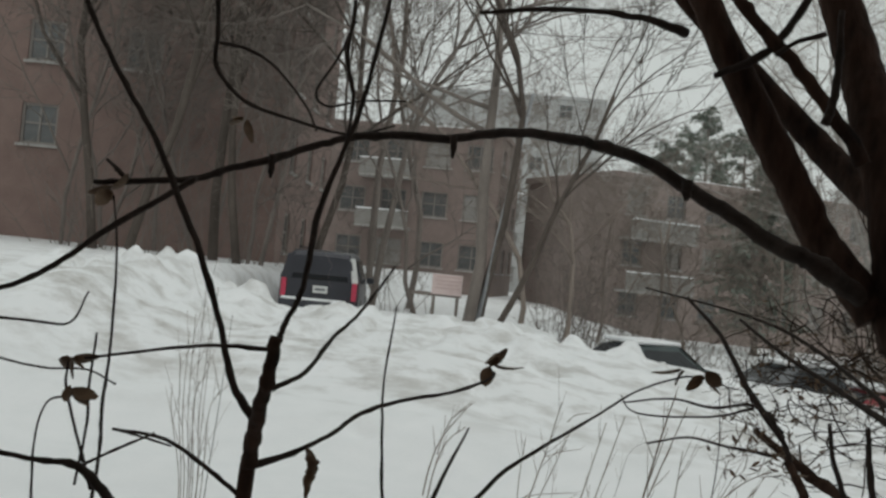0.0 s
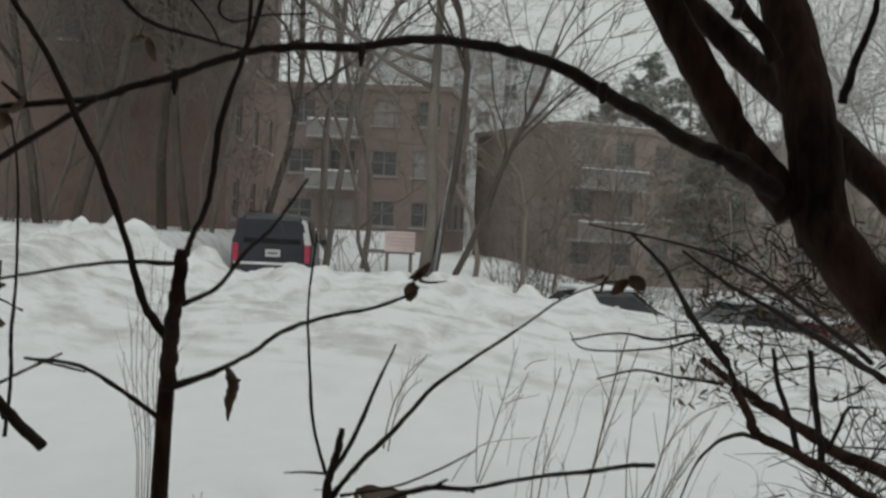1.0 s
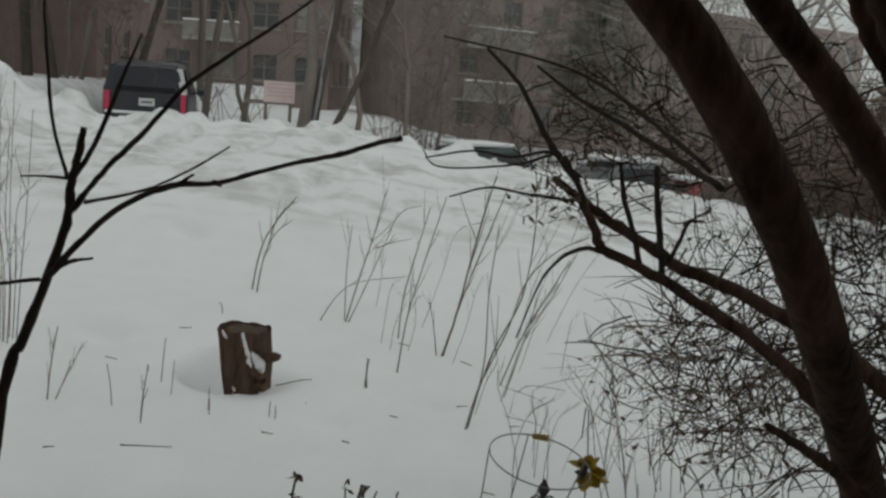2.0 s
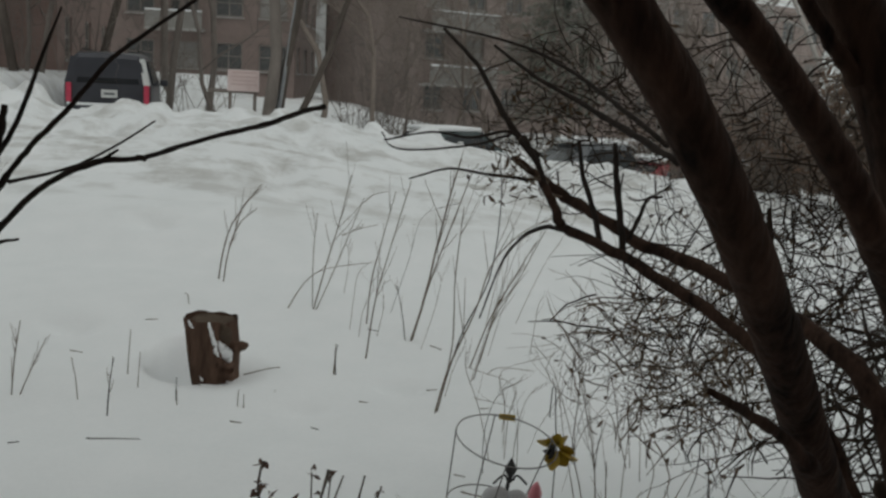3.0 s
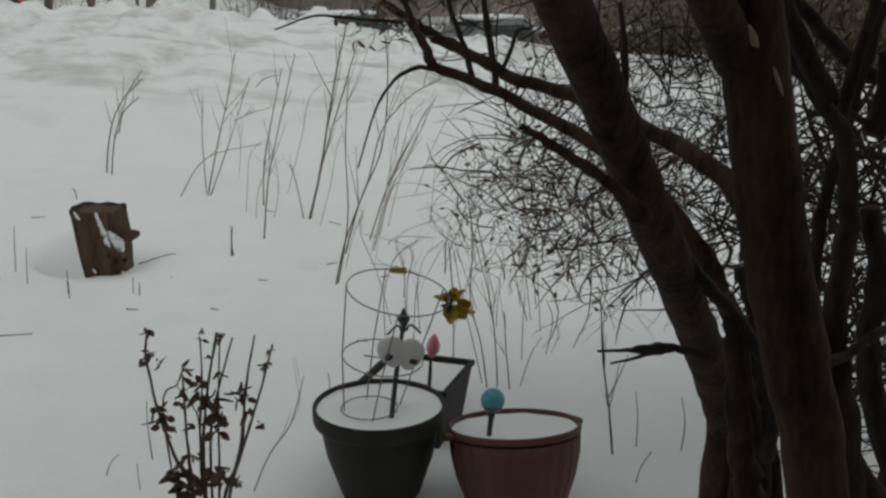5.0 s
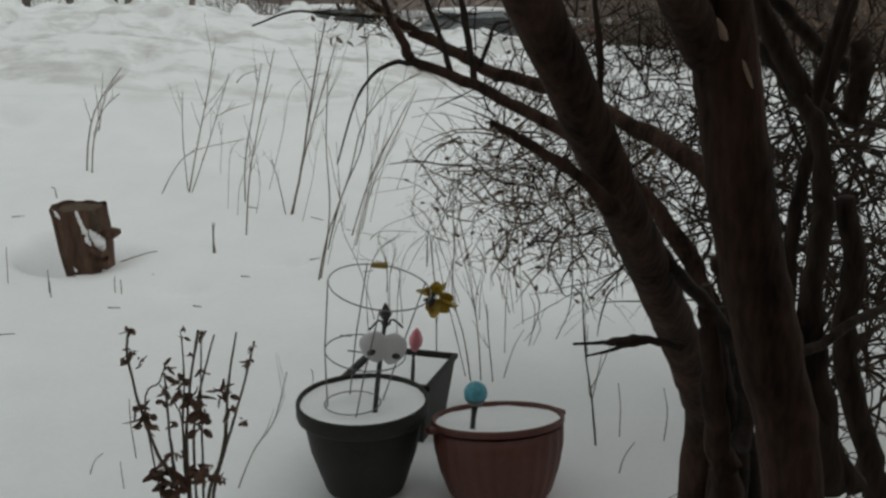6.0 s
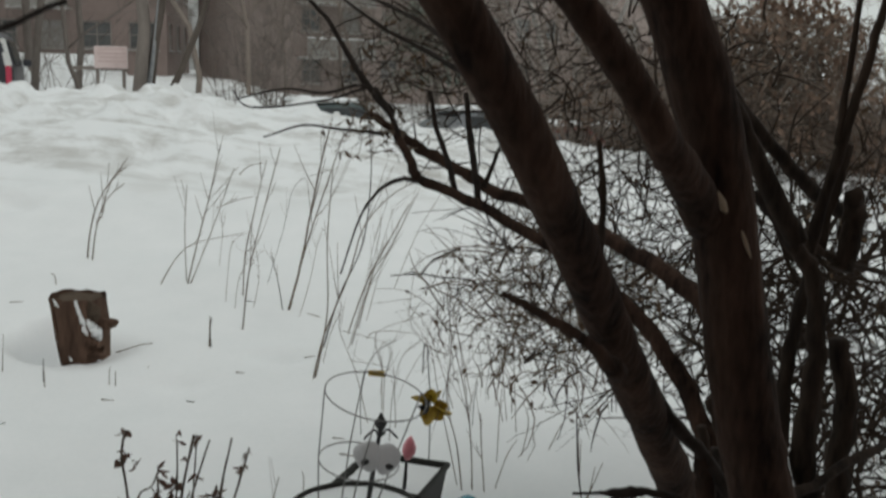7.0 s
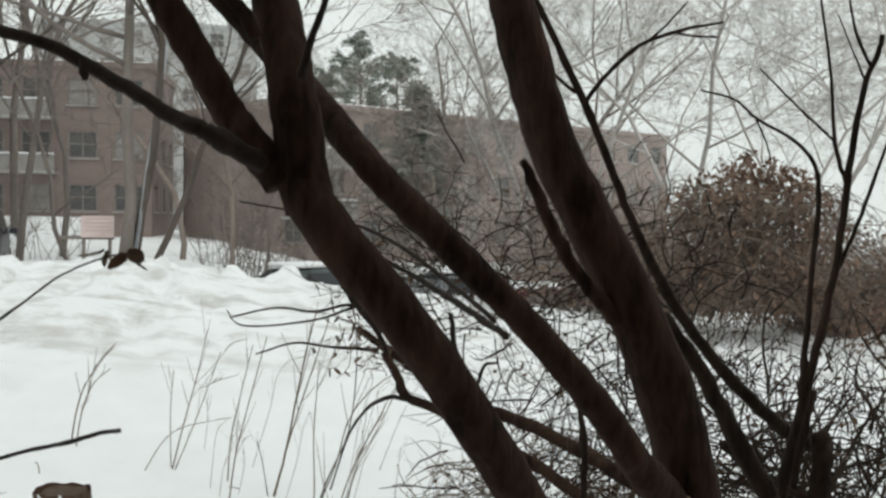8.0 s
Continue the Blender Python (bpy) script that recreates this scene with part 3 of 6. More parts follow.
limb("stem", twig_cluster, DARK_TWIG, [(0.219, 1.028, 1.726, 0.0026), (0.215, 1.028, 1.702, 0.0033), (0.207, 1.035, 1.677, 0.0036), (0.203, 1.04, 1.647, 0.0036), (0.187, 1.046, 1.601, 0.004), (0.165, 1.052, 1.544, 0.0043), (0.148, 1.058, 1.496, 0.0048), (0.093, 1.082, 1.153, 0.0068), (0.017, 1.152, 0.469, 0.0091), (-0.012, 1.178, -0.317, 0.0114)])
limb("twig", twig_cluster, DARK_TWIG, [(0.203, 1.04, 1.652, 0.003), (0.218, 1.041, 1.673, 0.0024), (0.234, 1.042, 1.694, 0.0024), (0.265, 1.043, 1.728, 0.0022), (0.296, 1.044, 1.765, 0.0019), (0.333, 1.046, 1.794, 0.0016), (0.372, 1.047, 1.823, 0.0011), (0.402, 1.048, 1.846, 0.0009), (0.438, 1.049, 1.862, 0.0009), (0.457, 1.05, 1.864, 0.0009)])
limb("twig", twig_cluster, DARK_TWIG, [(0.209, 1.034, 1.684, 0.0026), (0.226, 1.032, 1.711, 0.0022), (0.243, 1.031, 1.755, 0.0016), (0.262, 1.028, 1.801, 0.0009)])
limb("twig", twig_cluster, DARK_TWIG, [(0.205, 1.035, 1.684, 0.0017), (0.191, 1.04, 1.727, 0.0015), (0.184, 1.043, 1.788, 0.0013), (0.181, 1.046, 1.833, 0.001), (0.185, 1.051, 1.898, 0.0007)])
limb("twig", twig_cluster, DARK_TWIG, [(0.188, 1.04, 1.602, 0.0032), (0.223, 1.024, 1.64, 0.0026), (0.257, 1.008, 1.669, 0.0023), (0.296, 0.992, 1.688, 0.0025), (0.334, 0.976, 1.694, 0.0019), (0.369, 0.961, 1.707, 0.0017), (0.403, 0.945, 1.718, 0.0017), (0.431, 0.929, 1.726, 0.0018), (0.451, 0.913, 1.735, 0.0018), (0.468, 0.897, 1.74, 0.0016)])
limb("twig", twig_cluster, DARK_TWIG, [(0.295, 0.994, 1.687, 0.0016), (0.305, 0.988, 1.692, 0.0014), (0.315, 0.983, 1.699, 0.0009)])
limb("twig", twig_cluster, DARK_TWIG, [(0.331, 0.971, 1.695, 0.0022), (0.336, 0.971, 1.694, 0.0019), (0.338, 0.971, 1.693, 0.0007)])
limb("twig", twig_cluster, DARK_TWIG, [(0.219, 1.034, 1.666, 0.0015), (0.268, 1.025, 1.68, 0.0011), (0.305, 1.015, 1.699, 0.0009), (0.337, 1.005, 1.72, 0.0007)])
limb("twig", twig_cluster, DARK_TWIG, [(0.087, 1.029, 1.554, 0.0021), (0.114, 1.035, 1.581, 0.0018), (0.14, 1.04, 1.592, 0.0015), (0.181, 1.046, 1.599, 0.0017)])
limb("twig", twig_cluster, DARK_TWIG, [(0.17, 1.029, 1.684, 0.0007), (0.186, 1.032, 1.685, 0.0009), (0.205, 1.035, 1.684, 0.0013)])
limb("twig", twig_cluster, DARK_TWIG, [(0.188, 1.04, 1.603, 0.0019), (0.208, 1.034, 1.617, 0.0017), (0.228, 1.029, 1.622, 0.0009)])
dead_leaves(shrub, (0.276, 1.018, 1.859), 4, 0.016)
dead_leaves(shrub, (0.069, 0.926, 2.040), 3, 0.014)
dead_leaves(shrub, (-0.009, 0.833, 1.848), 4, 0.013)
dead_leaves(shrub, (-0.009, 0.833, 1.827), 3, 0.013)
dead_leaves(tree, (-0.017, 0.886, 1.972), 4, 0.013)
dead_leaves(twig_cluster, (0.439, 1.050, 1.870), 2, 0.013)
dead_leaves(twig_cluster, (0.457, 1.050, 1.867), 3, 0.016)
limb("leaf", shrub, DRY_LEAF, [(0.155, 0.888, 1.793, 0.0011), (0.158, 0.888, 1.788, 0.0034), (0.161, 0.888, 1.781, 0.0043), (0.159, 0.888, 1.771, 0.0039), (0.158, 0.888, 1.761, 0.0021), (0.158, 0.888, 1.754, 0.0007)], label='long curled hanging dead leaf')
# ---- the tangled bush behind the tree ----
bush = thing("bush", "dense tangled bare bush with dead leaves beside the tree", "bush", place=(-0.006, 0, 0.015))
limb("branch", bush, BARK, [(0.913, 3.3, 1.537, 0.0101), (0.972, 3.25, 1.495, 0.0125), (1.055, 3.2, 1.439, 0.0148), (1.143, 3.1, 1.39, 0.0161), (1.234, 3, 1.338, 0.0172), (1.335, 2.9, 1.312, 0.0183), (1.489, 2.7, 1.242, 0.0204), (1.605, 2.5, 1.164, 0.0235), (1.684, 2.4, 1.027, 0.0301), (1.727, 2.3, 0.752, 0.0345)], label='thick sloping branch')
limb("branch", bush, BARK, [(0.97, 3.1, 1.483, 0.0095), (1.001, 3.05, 1.425, 0.0125), (1.016, 3.02, 1.382, 0.014), (1.039, 3, 1.363, 0.0139), (1.166, 2.9, 1.316, 0.0151), (1.264, 2.8, 1.264, 0.0162), (1.372, 2.7, 1.203, 0.0173), (1.474, 2.6, 1.115, 0.0198), (1.589, 2.5, 0.963, 0.0225), (1.675, 2.4, 0.746, 0.0283)], label='thick sloping branch')
limb("branch", bush, DARK_TWIG, [(1.18, 2.95, 1.317, 0.01), (1.17, 2.98, 1.42, 0.0093), (1.158, 3, 1.522, 0.0085), (1.148, 3, 1.61, 0.007)])
limb("branch", bush, DARK_TWIG, [(1.115, 2.95, 1.349, 0.0084), (1.098, 2.98, 1.421, 0.0077), (1.064, 3, 1.524, 0.0069), (1.049, 3, 1.611, 0.0054)])
limb("branch", bush, DARK_TWIG, [(1.192, 2.95, 1.355, 0.0061), (1.219, 2.95, 1.421, 0.0054), (1.237, 2.95, 1.465, 0.0046), (1.276, 2.95, 1.472, 0.0038)])
limb("branch", bush, DARK_TWIG, [(0.985, 3.1, 1.46, 0.0071), (0.963, 3.1, 1.521, 0.0071), (0.91, 3.1, 1.611, 0.0063)])
limb("branch", bush, DARK_TWIG, [(1.039, 3, 1.36, 0.0069), (0.973, 3.02, 1.368, 0.0062), (0.914, 3.05, 1.328, 0.0047), (0.87, 3.1, 1.245, 0.0032), (0.818, 3.1, 1.087, 0.0024)])
limb("branch", bush, DARK_TWIG, [(0.974, 3.2, 1.528, 0.0115), (0.913, 3.2, 1.599, 0.0098), (0.857, 3.25, 1.683, 0.0083), (0.79, 3.3, 1.801, 0.0067), (0.689, 3.35, 1.903, 0.0051)])
limb("branch", bush, DARK_TWIG, [(1.209, 2.6, 1.588, 0.0094), (1.148, 2.8, 1.639, 0.0086), (1.054, 3, 1.706, 0.0069), (0.944, 3.1, 1.768, 0.0055), (0.826, 3.2, 1.856, 0.0041)])
limb("branch", bush, DARK_TWIG, [(1.179, 2.6, 1.626, 0.0067), (1.085, 2.8, 1.72, 0.0064), (0.971, 3, 1.814, 0.0053), (0.83, 3.1, 1.869, 0.0039), (0.553, 3.2, 1.92, 0.0024)])
limb("branch", bush, DARK_TWIG, [(0.973, 3.2, 1.545, 0.0066), (0.887, 3.2, 1.614, 0.0049), (0.78, 3.25, 1.59, 0.0041), (0.667, 3.3, 1.599, 0.0033), (0.527, 3.35, 1.565, 0.0025)])
limb("branch", bush, DARK_TWIG, [(0.961, 3.2, 1.479, 0.0057), (0.829, 3.2, 1.49, 0.0041), (0.718, 3.25, 1.497, 0.0033), (0.606, 3.3, 1.458, 0.0025)])
limb("branch", bush, DARK_TWIG, [(0.888, 3.2, 1.606, 0.0041), (0.76, 3.2, 1.568, 0.0032), (0.569, 3.3, 1.545, 0.0025), (0.518, 3.3, 1.593, 0.0017)])
limb("branch", bush, STEM_BARK, [(1.051, 1.9, 2.31, 0.0057), (1.103, 1.9, 2.213, 0.0062), (1.167, 1.9, 2.094, 0.0072), (1.215, 1.9, 1.984, 0.0078), (1.278, 1.92, 1.861, 0.009), (1.365, 1.95, 1.726, 0.0104), (1.456, 1.98, 1.623, 0.0119), (1.553, 2, 1.529, 0.0135), (1.678, 2.05, 1.44, 0.0155), (1.783, 2.1, 1.403, 0.0168)])
limb("branch", bush, STEM_BARK, [(1.167, 1.9, 2.092, 0.0046), (1.209, 1.9, 2.146, 0.0042), (1.268, 1.9, 2.198, 0.0037), (1.344, 1.9, 2.229, 0.0032), (1.432, 1.9, 2.249, 0.0022)])
limb("branch", bush, STEM_BARK, [(1.333, 1.9, 2.226, 0.0027), (1.371, 1.9, 2.221, 0.0022), (1.421, 1.9, 2.221, 0.0016)])
limb("branch", bush, STEM_BARK, [(1.279, 1.9, 2.202, 0.0026), (1.322, 1.9, 2.24, 0.0021), (1.36, 1.9, 2.282, 0.0016)])
limb("branch", bush, STEM_BARK, [(1.151, 1.9, 2.109, 0.0036), (1.119, 1.9, 2.133, 0.0031), (1.093, 1.9, 2.153, 0.002)])
limb("branch", bush, STEM_BARK, [(1.692, 1.8, 2.22, 0.0045), (1.683, 1.8, 2.19, 0.005), (1.655, 1.8, 2.117, 0.0055), (1.631, 1.8, 1.979, 0.0065), (1.614, 1.8, 1.828, 0.007), (1.587, 1.8, 1.702, 0.0081), (1.569, 1.82, 1.58, 0.0093), (1.548, 1.85, 1.413, 0.0106), (1.538, 1.85, 1.354, 0.0112)])
limb("branch", bush, STEM_BARK, [(1.558, 1.82, 1.566, 0.0065), (1.565, 1.82, 1.647, 0.006), (1.586, 1.83, 1.846, 0.0049), (1.596, 1.84, 1.946, 0.0044), (1.583, 1.84, 1.993, 0.0038), (1.548, 1.85, 2.033, 0.0033), (1.48, 1.86, 2.07, 0.0027), (1.442, 1.87, 2.104, 0.0021), (1.381, 1.88, 2.12, 0.0016)])
limb("branch", bush, STEM_BARK, [(1.48, 1.86, 2.07, 0.0022), (1.5, 1.86, 2.03, 0.0016), (1.512, 1.86, 1.995, 0.0014)])
limb("branch", bush, STEM_BARK, [(1.626, 1.8, 1.953, 0.0043), (1.602, 1.8, 2.025, 0.0038), (1.592, 1.8, 2.141, 0.0027), (1.57, 1.8, 2.27, 0.0022), (1.558, 1.8, 2.329, 0.0016)])
limb("branch", bush, STEM_BARK, [(1.599, 1.8, 2.029, 0.0027), (1.53, 1.82, 2.097, 0.0021), (1.476, 1.84, 2.157, 0.0016)])
limb("branch", bush, STEM_BARK, [(1.615, 1.8, 1.801, 0.0043), (1.651, 1.8, 1.88, 0.0038), (1.686, 1.8, 1.973, 0.0033), (1.723, 1.8, 2.075, 0.0022)])
limb("branch", bush, STEM_BARK, [(1.669, 1.8, 2.164, 0.0033), (1.639, 1.8, 2.221, 0.0028), (1.624, 1.8, 2.282, 0.0022)])
limb("branch", bush, STEM_BARK, [(1.66, 1.8, 2.134, 0.0022), (1.631, 1.8, 2.193, 0.0016), (1.603, 1.8, 2.252, 0.0011)])
limb("branch", bush, STEM_BARK, [(1.239, 1.7, 1.727, 0.0104), (1.309, 1.7, 1.633, 0.0135), (1.37, 1.7, 1.527, 0.0158), (1.432, 1.7, 1.42, 0.0183)])
limb("branch", bush, STEM_BARK, [(1.641, 1.9, 1.485, 0.0173), (1.654, 1.9, 1.42, 0.0198), (1.637, 1.9, 1.334, 0.0211)])
limb("branch", bush, STEM_BARK, [(1.164, 1.9, 1.566, 0.0042), (1.175, 1.9, 1.483, 0.0063), (1.178, 1.9, 1.37, 0.0064)])
limb("branch", bush, STEM_BARK, [(1.629, 1.9, 1.564, 0.0097), (1.6, 1.9, 1.438, 0.0107), (1.57, 1.9, 1.297, 0.0118), (1.545, 1.9, 1.152, 0.013), (1.545, 1.9, 0.965, 0.0145)])
limb("branch", bush, STEM_BARK, [(1.413, 1.8, 1.49, 0.0117), (1.474, 1.8, 1.414, 0.0139), (1.521, 1.8, 1.347, 0.0152), (1.545, 1.8, 1.208, 0.0186), (1.534, 1.8, 1.045, 0.0211), (1.565, 1.8, 0.892, 0.0229), (1.608, 1.8, 0.682, 0.0264)])
limb("branch", bush, STEM_BARK, [(1.646, 1.9, 1.2, 0.0188), (1.674, 1.9, 1.047, 0.0216), (1.666, 1.9, 0.9, 0.0232), (1.733, 1.9, 0.716, 0.0267), (1.772, 1.9, 0.589, 0.0289)])
limb("branch", bush, STEM_BARK, [(1.398, 1.8, 1.49, 0.0078), (1.5, 1.85, 1.417, 0.0072), (1.619, 1.9, 1.357, 0.0065), (1.8, 2, 1.303, 0.0059)])
limb("branch", bush, STEM_BARK, [(1.408, 1.7, 1.008, 0.0099), (1.518, 1.75, 0.98, 0.0094), (1.609, 1.8, 0.997, 0.0087), (1.761, 1.9, 0.996, 0.0082)])
limb("branch", bush, STEM_BARK, [(1.486, 1.8, 1.048, 0.0125), (1.515, 1.8, 0.896, 0.0162), (1.654, 1.8, 0.677, 0.0209)])
# ---- bare weed stalks standing in the snow ----
weed([(0.116, 6.88, 0.211, 0.0056), (0.212, 6.91, 0.601, 0.0047), (0.278, 6.94, 0.845, 0.0039), (0.341, 6.97, 1.139, 0.003)])
weed([(0.126, 6.88, 0.21, 0.0042), (0.282, 6.91, 0.599, 0.0033), (0.427, 6.94, 1, 0.0025)])
weed([(0.477, 6.06, 0.096, 0.0055), (0.517, 6.09, 0.463, 0.0047), (0.574, 6.12, 0.714, 0.0038), (0.701, 6.15, 1.195, 0.003)])
weed([(0.475, 6.7, 0.172, 0.0054), (0.494, 6.73, 0.479, 0.0046), (0.554, 6.76, 0.755, 0.0038), (0.628, 6.79, 1.062, 0.003)])
weed([(0.738, 6.42, 0.127, 0.0091), (0.823, 6.45, 0.448, 0.008), (0.889, 6.48, 0.783, 0.0069), (0.952, 6.51, 1.08, 0.0058), (1.012, 6.54, 1.308, 0.0047)])
weed([(0.745, 6.44, 0.129, 0.0065), (0.844, 6.47, 0.513, 0.0055), (0.941, 6.5, 0.813, 0.0045), (1.086, 6.53, 1.241, 0.0036)])
weed([(0.821, 5.2, 0.044, 0.0053), (0.892, 5.23, 0.336, 0.0048), (1.016, 5.26, 0.639, 0.0042), (1.095, 5.29, 0.884, 0.0037), (1.241, 5.32, 1.043, 0.0032), (1.401, 5.35, 1.119, 0.0027)])
weed([(0.834, 5.22, 0.043, 0.0048), (0.911, 5.25, 0.446, 0.004), (0.912, 5.28, 0.808, 0.0033), (0.94, 5.31, 1.16, 0.0026)])
weed([(0.902, 5.7, 0.087, 0.0052), (1.004, 5.73, 0.423, 0.0046), (1.137, 5.76, 0.722, 0.0039), (1.18, 5.79, 1.11, 0.0033), (1.161, 5.82, 1.402, 0.0027)])
weed([(1.055, 5.98, 0.088, 0.0049), (1.188, 6.01, 0.453, 0.0041), (1.325, 6.04, 0.702, 0.0034), (1.429, 6.07, 0.888, 0.0027)])
weed([(1.059, 5.74, 0.084, 0.0041), (1.196, 5.77, 0.563, 0.0032), (1.328, 5.8, 0.802, 0.0024)])
weed([(1.129, 6.08, 0.093, 0.0037), (1.213, 6.11, 0.398, 0.0031), (1.337, 6.14, 0.62, 0.0026), (1.494, 6.17, 0.938, 0.002)])
weed([(0.311, 5.68, 0.092, 0.0046), (0.318, 5.71, 0.257, 0.0037), (0.319, 5.74, 0.327, 0.0028)])
weed([(-0.521, 7.28, 0.28, 0.0059), (-0.482, 7.31, 0.56, 0.005), (-0.416, 7.34, 0.74, 0.0041), (-0.304, 7.37, 0.845, 0.0033)])
weed([(-0.066, 6.86, 0.215, 0.0042), (0.062, 6.89, 0.429, 0.0035), (0.189, 6.92, 0.521, 0.0029), (0.455, 6.95, 0.569, 0.0023)])
weed([(0.045, 6.46, 0.149, 0.0046), (0.148, 6.49, 0.084, 0.0041), (0.273, 6.52, -0.055, 0.0035), (0.489, 6.55, -0.166, 0.003), (0.71, 6.58, -0.287, 0.0025)])
weed([(0.726, 6.38, 0.126, 0.0045), (0.805, 6.41, 0.036, 0.0037), (0.886, 6.44, -0.12, 0.0028)])
weed([(0.728, 6.42, 0.127, 0.0039), (0.686, 6.45, 0.384, 0.0031), (0.652, 6.48, 0.518, 0.0023)])
weed([(0.121, 6.92, 0.213, 0.0042), (0.112, 6.95, 0.598, 0.0033), (0.129, 6.98, 0.879, 0.0025)])
weed([(0.11, 8.48, 0.452, 0.0043), (0.369, 8.51, 0.565, 0.0034), (0.522, 8.54, 0.601, 0.0026)])
weed([(1.454, 3.96, -0.047, 0.003), (1.436, 3.99, 0.214, 0.0024), (1.435, 4.02, 0.345, 0.0018)])
weed([(1.467, 3.98, -0.045, 0.0026), (1.538, 4.01, 0.151, 0.002), (1.591, 4.04, 0.221, 0.0015)])
weed([(1.371, 3.98, -0.049, 0.0034), (1.342, 4.01, 0.213, 0.003), (1.303, 4.04, 0.393, 0.0025), (1.32, 4.07, 0.614, 0.0021), (1.304, 4.1, 0.811, 0.0017)])
weed([(1.405, 3.98, -0.052, 0.0034), (1.399, 4.01, 0.209, 0.003), (1.382, 4.04, 0.388, 0.0025), (1.342, 4.07, 0.567, 0.0021), (1.326, 4.1, 0.652, 0.0017)])
weed([(1.367, 4.02, -0.041, 0.0026), (1.315, 4.05, 0.224, 0.0022), (1.276, 4.08, 0.406, 0.0019), (1.248, 4.11, 0.584, 0.0016), (1.224, 4.14, 0.624, 0.0013)])
weed([(1.688, 4.58, 0.011, 0.0029), (1.627, 4.61, 0.247, 0.0023), (1.607, 4.64, 0.293, 0.0017)])
weed([(1.701, 3.42, -0.084, 0.0046), (1.685, 3.45, 0.161, 0.0039), (1.668, 3.48, 0.32, 0.0032), (1.661, 3.51, 0.539, 0.0024)])
weed([(1.792, 3.46, -0.085, 0.0027), (1.805, 3.49, 0.09, 0.0022), (1.805, 3.52, 0.187, 0.0016)])
weed([(1.924, 3.4, -0.086, 0.0027), (1.957, 3.43, 0.082, 0.0022), (1.953, 3.46, 0.178, 0.0016)])
weed([(1.689, 3.2, -0.086, 0.0029), (1.722, 3.23, 0.028, 0.0023), (1.774, 3.26, 0.081, 0.0018)])
weed([(0.427, 3.34, -0.084, 0.0029), (0.514, 3.37, 0.11, 0.0024), (0.592, 3.4, 0.21, 0.002), (0.642, 3.43, 0.363, 0.0016)])
weed([(0.123, 3.62, -0.078, 0.0027), (0.106, 3.65, 0.117, 0.0022), (0.105, 3.68, 0.21, 0.0016)])
weed([(-0.05, 3.52, -0.085, 0.0023), (-0.014, 3.55, 0.039, 0.0018), (0.017, 3.58, 0.063, 0.0014)])
weed([(0.109, 3.4, -0.089, 0.0022), (0.095, 3.43, 0.038, 0.0018), (0.089, 3.46, 0.084, 0.0013)])
weed([(0.737, 4.02, -0.041, 0.0025), (0.747, 4.05, 0.086, 0.002), (0.742, 4.08, 0.11, 0.0015)])
weed([(-0.441, 5.24, 0.054, 0.0033), (-0.445, 5.27, 0.196, 0.0026), (-0.448, 5.3, 0.244, 0.002)])
weed([(-0.107, 5.18, 0.038, 0.0032), (-0.104, 5.21, 0.166, 0.0026), (-0.109, 5.24, 0.186, 0.0019)])
weed([(-0.662, 5.38, 0.072, 0.0028), (-0.657, 5.41, 0.253, 0.0023), (-0.658, 5.44, 0.331, 0.0017)])
weed([(-0.648, 6.78, 0.22, 0.0042), (-0.666, 6.81, 0.337, 0.0033), (-0.694, 6.84, 0.343, 0.0025)])
weed([(1.131, 5.84, 0.087, 0.003), (1.215, 5.87, 0.188, 0.0024), (1.444, 5.9, 0.169, 0.0018)])
weed([(1.753, 4.28, -0.019, 0.0028), (1.835, 4.31, 0.135, 0.0022), (1.893, 4.34, 0.211, 0.0017)])
weed([(1.643, 4.24, -0.023, 0.0027), (1.698, 4.27, 0.196, 0.0022), (1.679, 4.3, 0.288, 0.0016)])
weed([(-1.239, 5.24, 0.047, 0.0045), (-1.228, 5.27, 0.302, 0.0036), (-1.206, 5.3, 0.507, 0.0027)])
weed([(-1.233, 5.24, 0.047, 0.0039), (-1.157, 5.27, 0.246, 0.0031), (-1.081, 5.3, 0.426, 0.0023)])
weed([(-0.734, 5.06, 0.033, 0.0043), (-0.724, 5.09, 0.255, 0.0034), (-0.712, 5.12, 0.386, 0.0025)])
weed([(-0.904, 5.22, 0.045, 0.0033), (-0.927, 5.25, 0.23, 0.0027), (-0.955, 5.28, 0.335, 0.002)])
weed([(-0.751, 5.54, 0.084, 0.0035), (-0.745, 5.57, 0.292, 0.0028), (-0.743, 5.6, 0.405, 0.0021)])
weed([(-0.423, 5.18, 0.041, 0.0032), (-0.429, 5.21, 0.14, 0.0026), (-0.435, 5.24, 0.203, 0.002)])
weed([(-0.134, 5.2, 0.042, 0.0032), (-0.136, 5.23, 0.17, 0.0026), (-0.135, 5.26, 0.204, 0.0019)])
weed([(0.035, 5.36, 0.063, 0.0044), (0.032, 5.39, 0.148, 0.0035), (0.023, 5.42, 0.157, 0.0027)])
weed([(-0.561, 7.34, 0.284, 0.0067), (-0.521, 7.37, 0.576, 0.0057), (-0.45, 7.4, 0.771, 0.0047), (-0.284, 7.43, 1.007, 0.0037)])
weed([(-0.592, 8.16, 0.411, 0.0049), (-0.514, 8.19, 0.728, 0.0039), (-0.391, 8.22, 0.881, 0.003)])
weed([(0.361, 9.7, 0.571, 0.0058), (0.461, 9.73, 0.703, 0.0047), (0.614, 9.76, 0.747, 0.0035)])
weed([(0.329, 5.68, 0.087, 0.0046), (0.32, 5.71, 0.253, 0.0037), (0.329, 5.74, 0.325, 0.0028)])
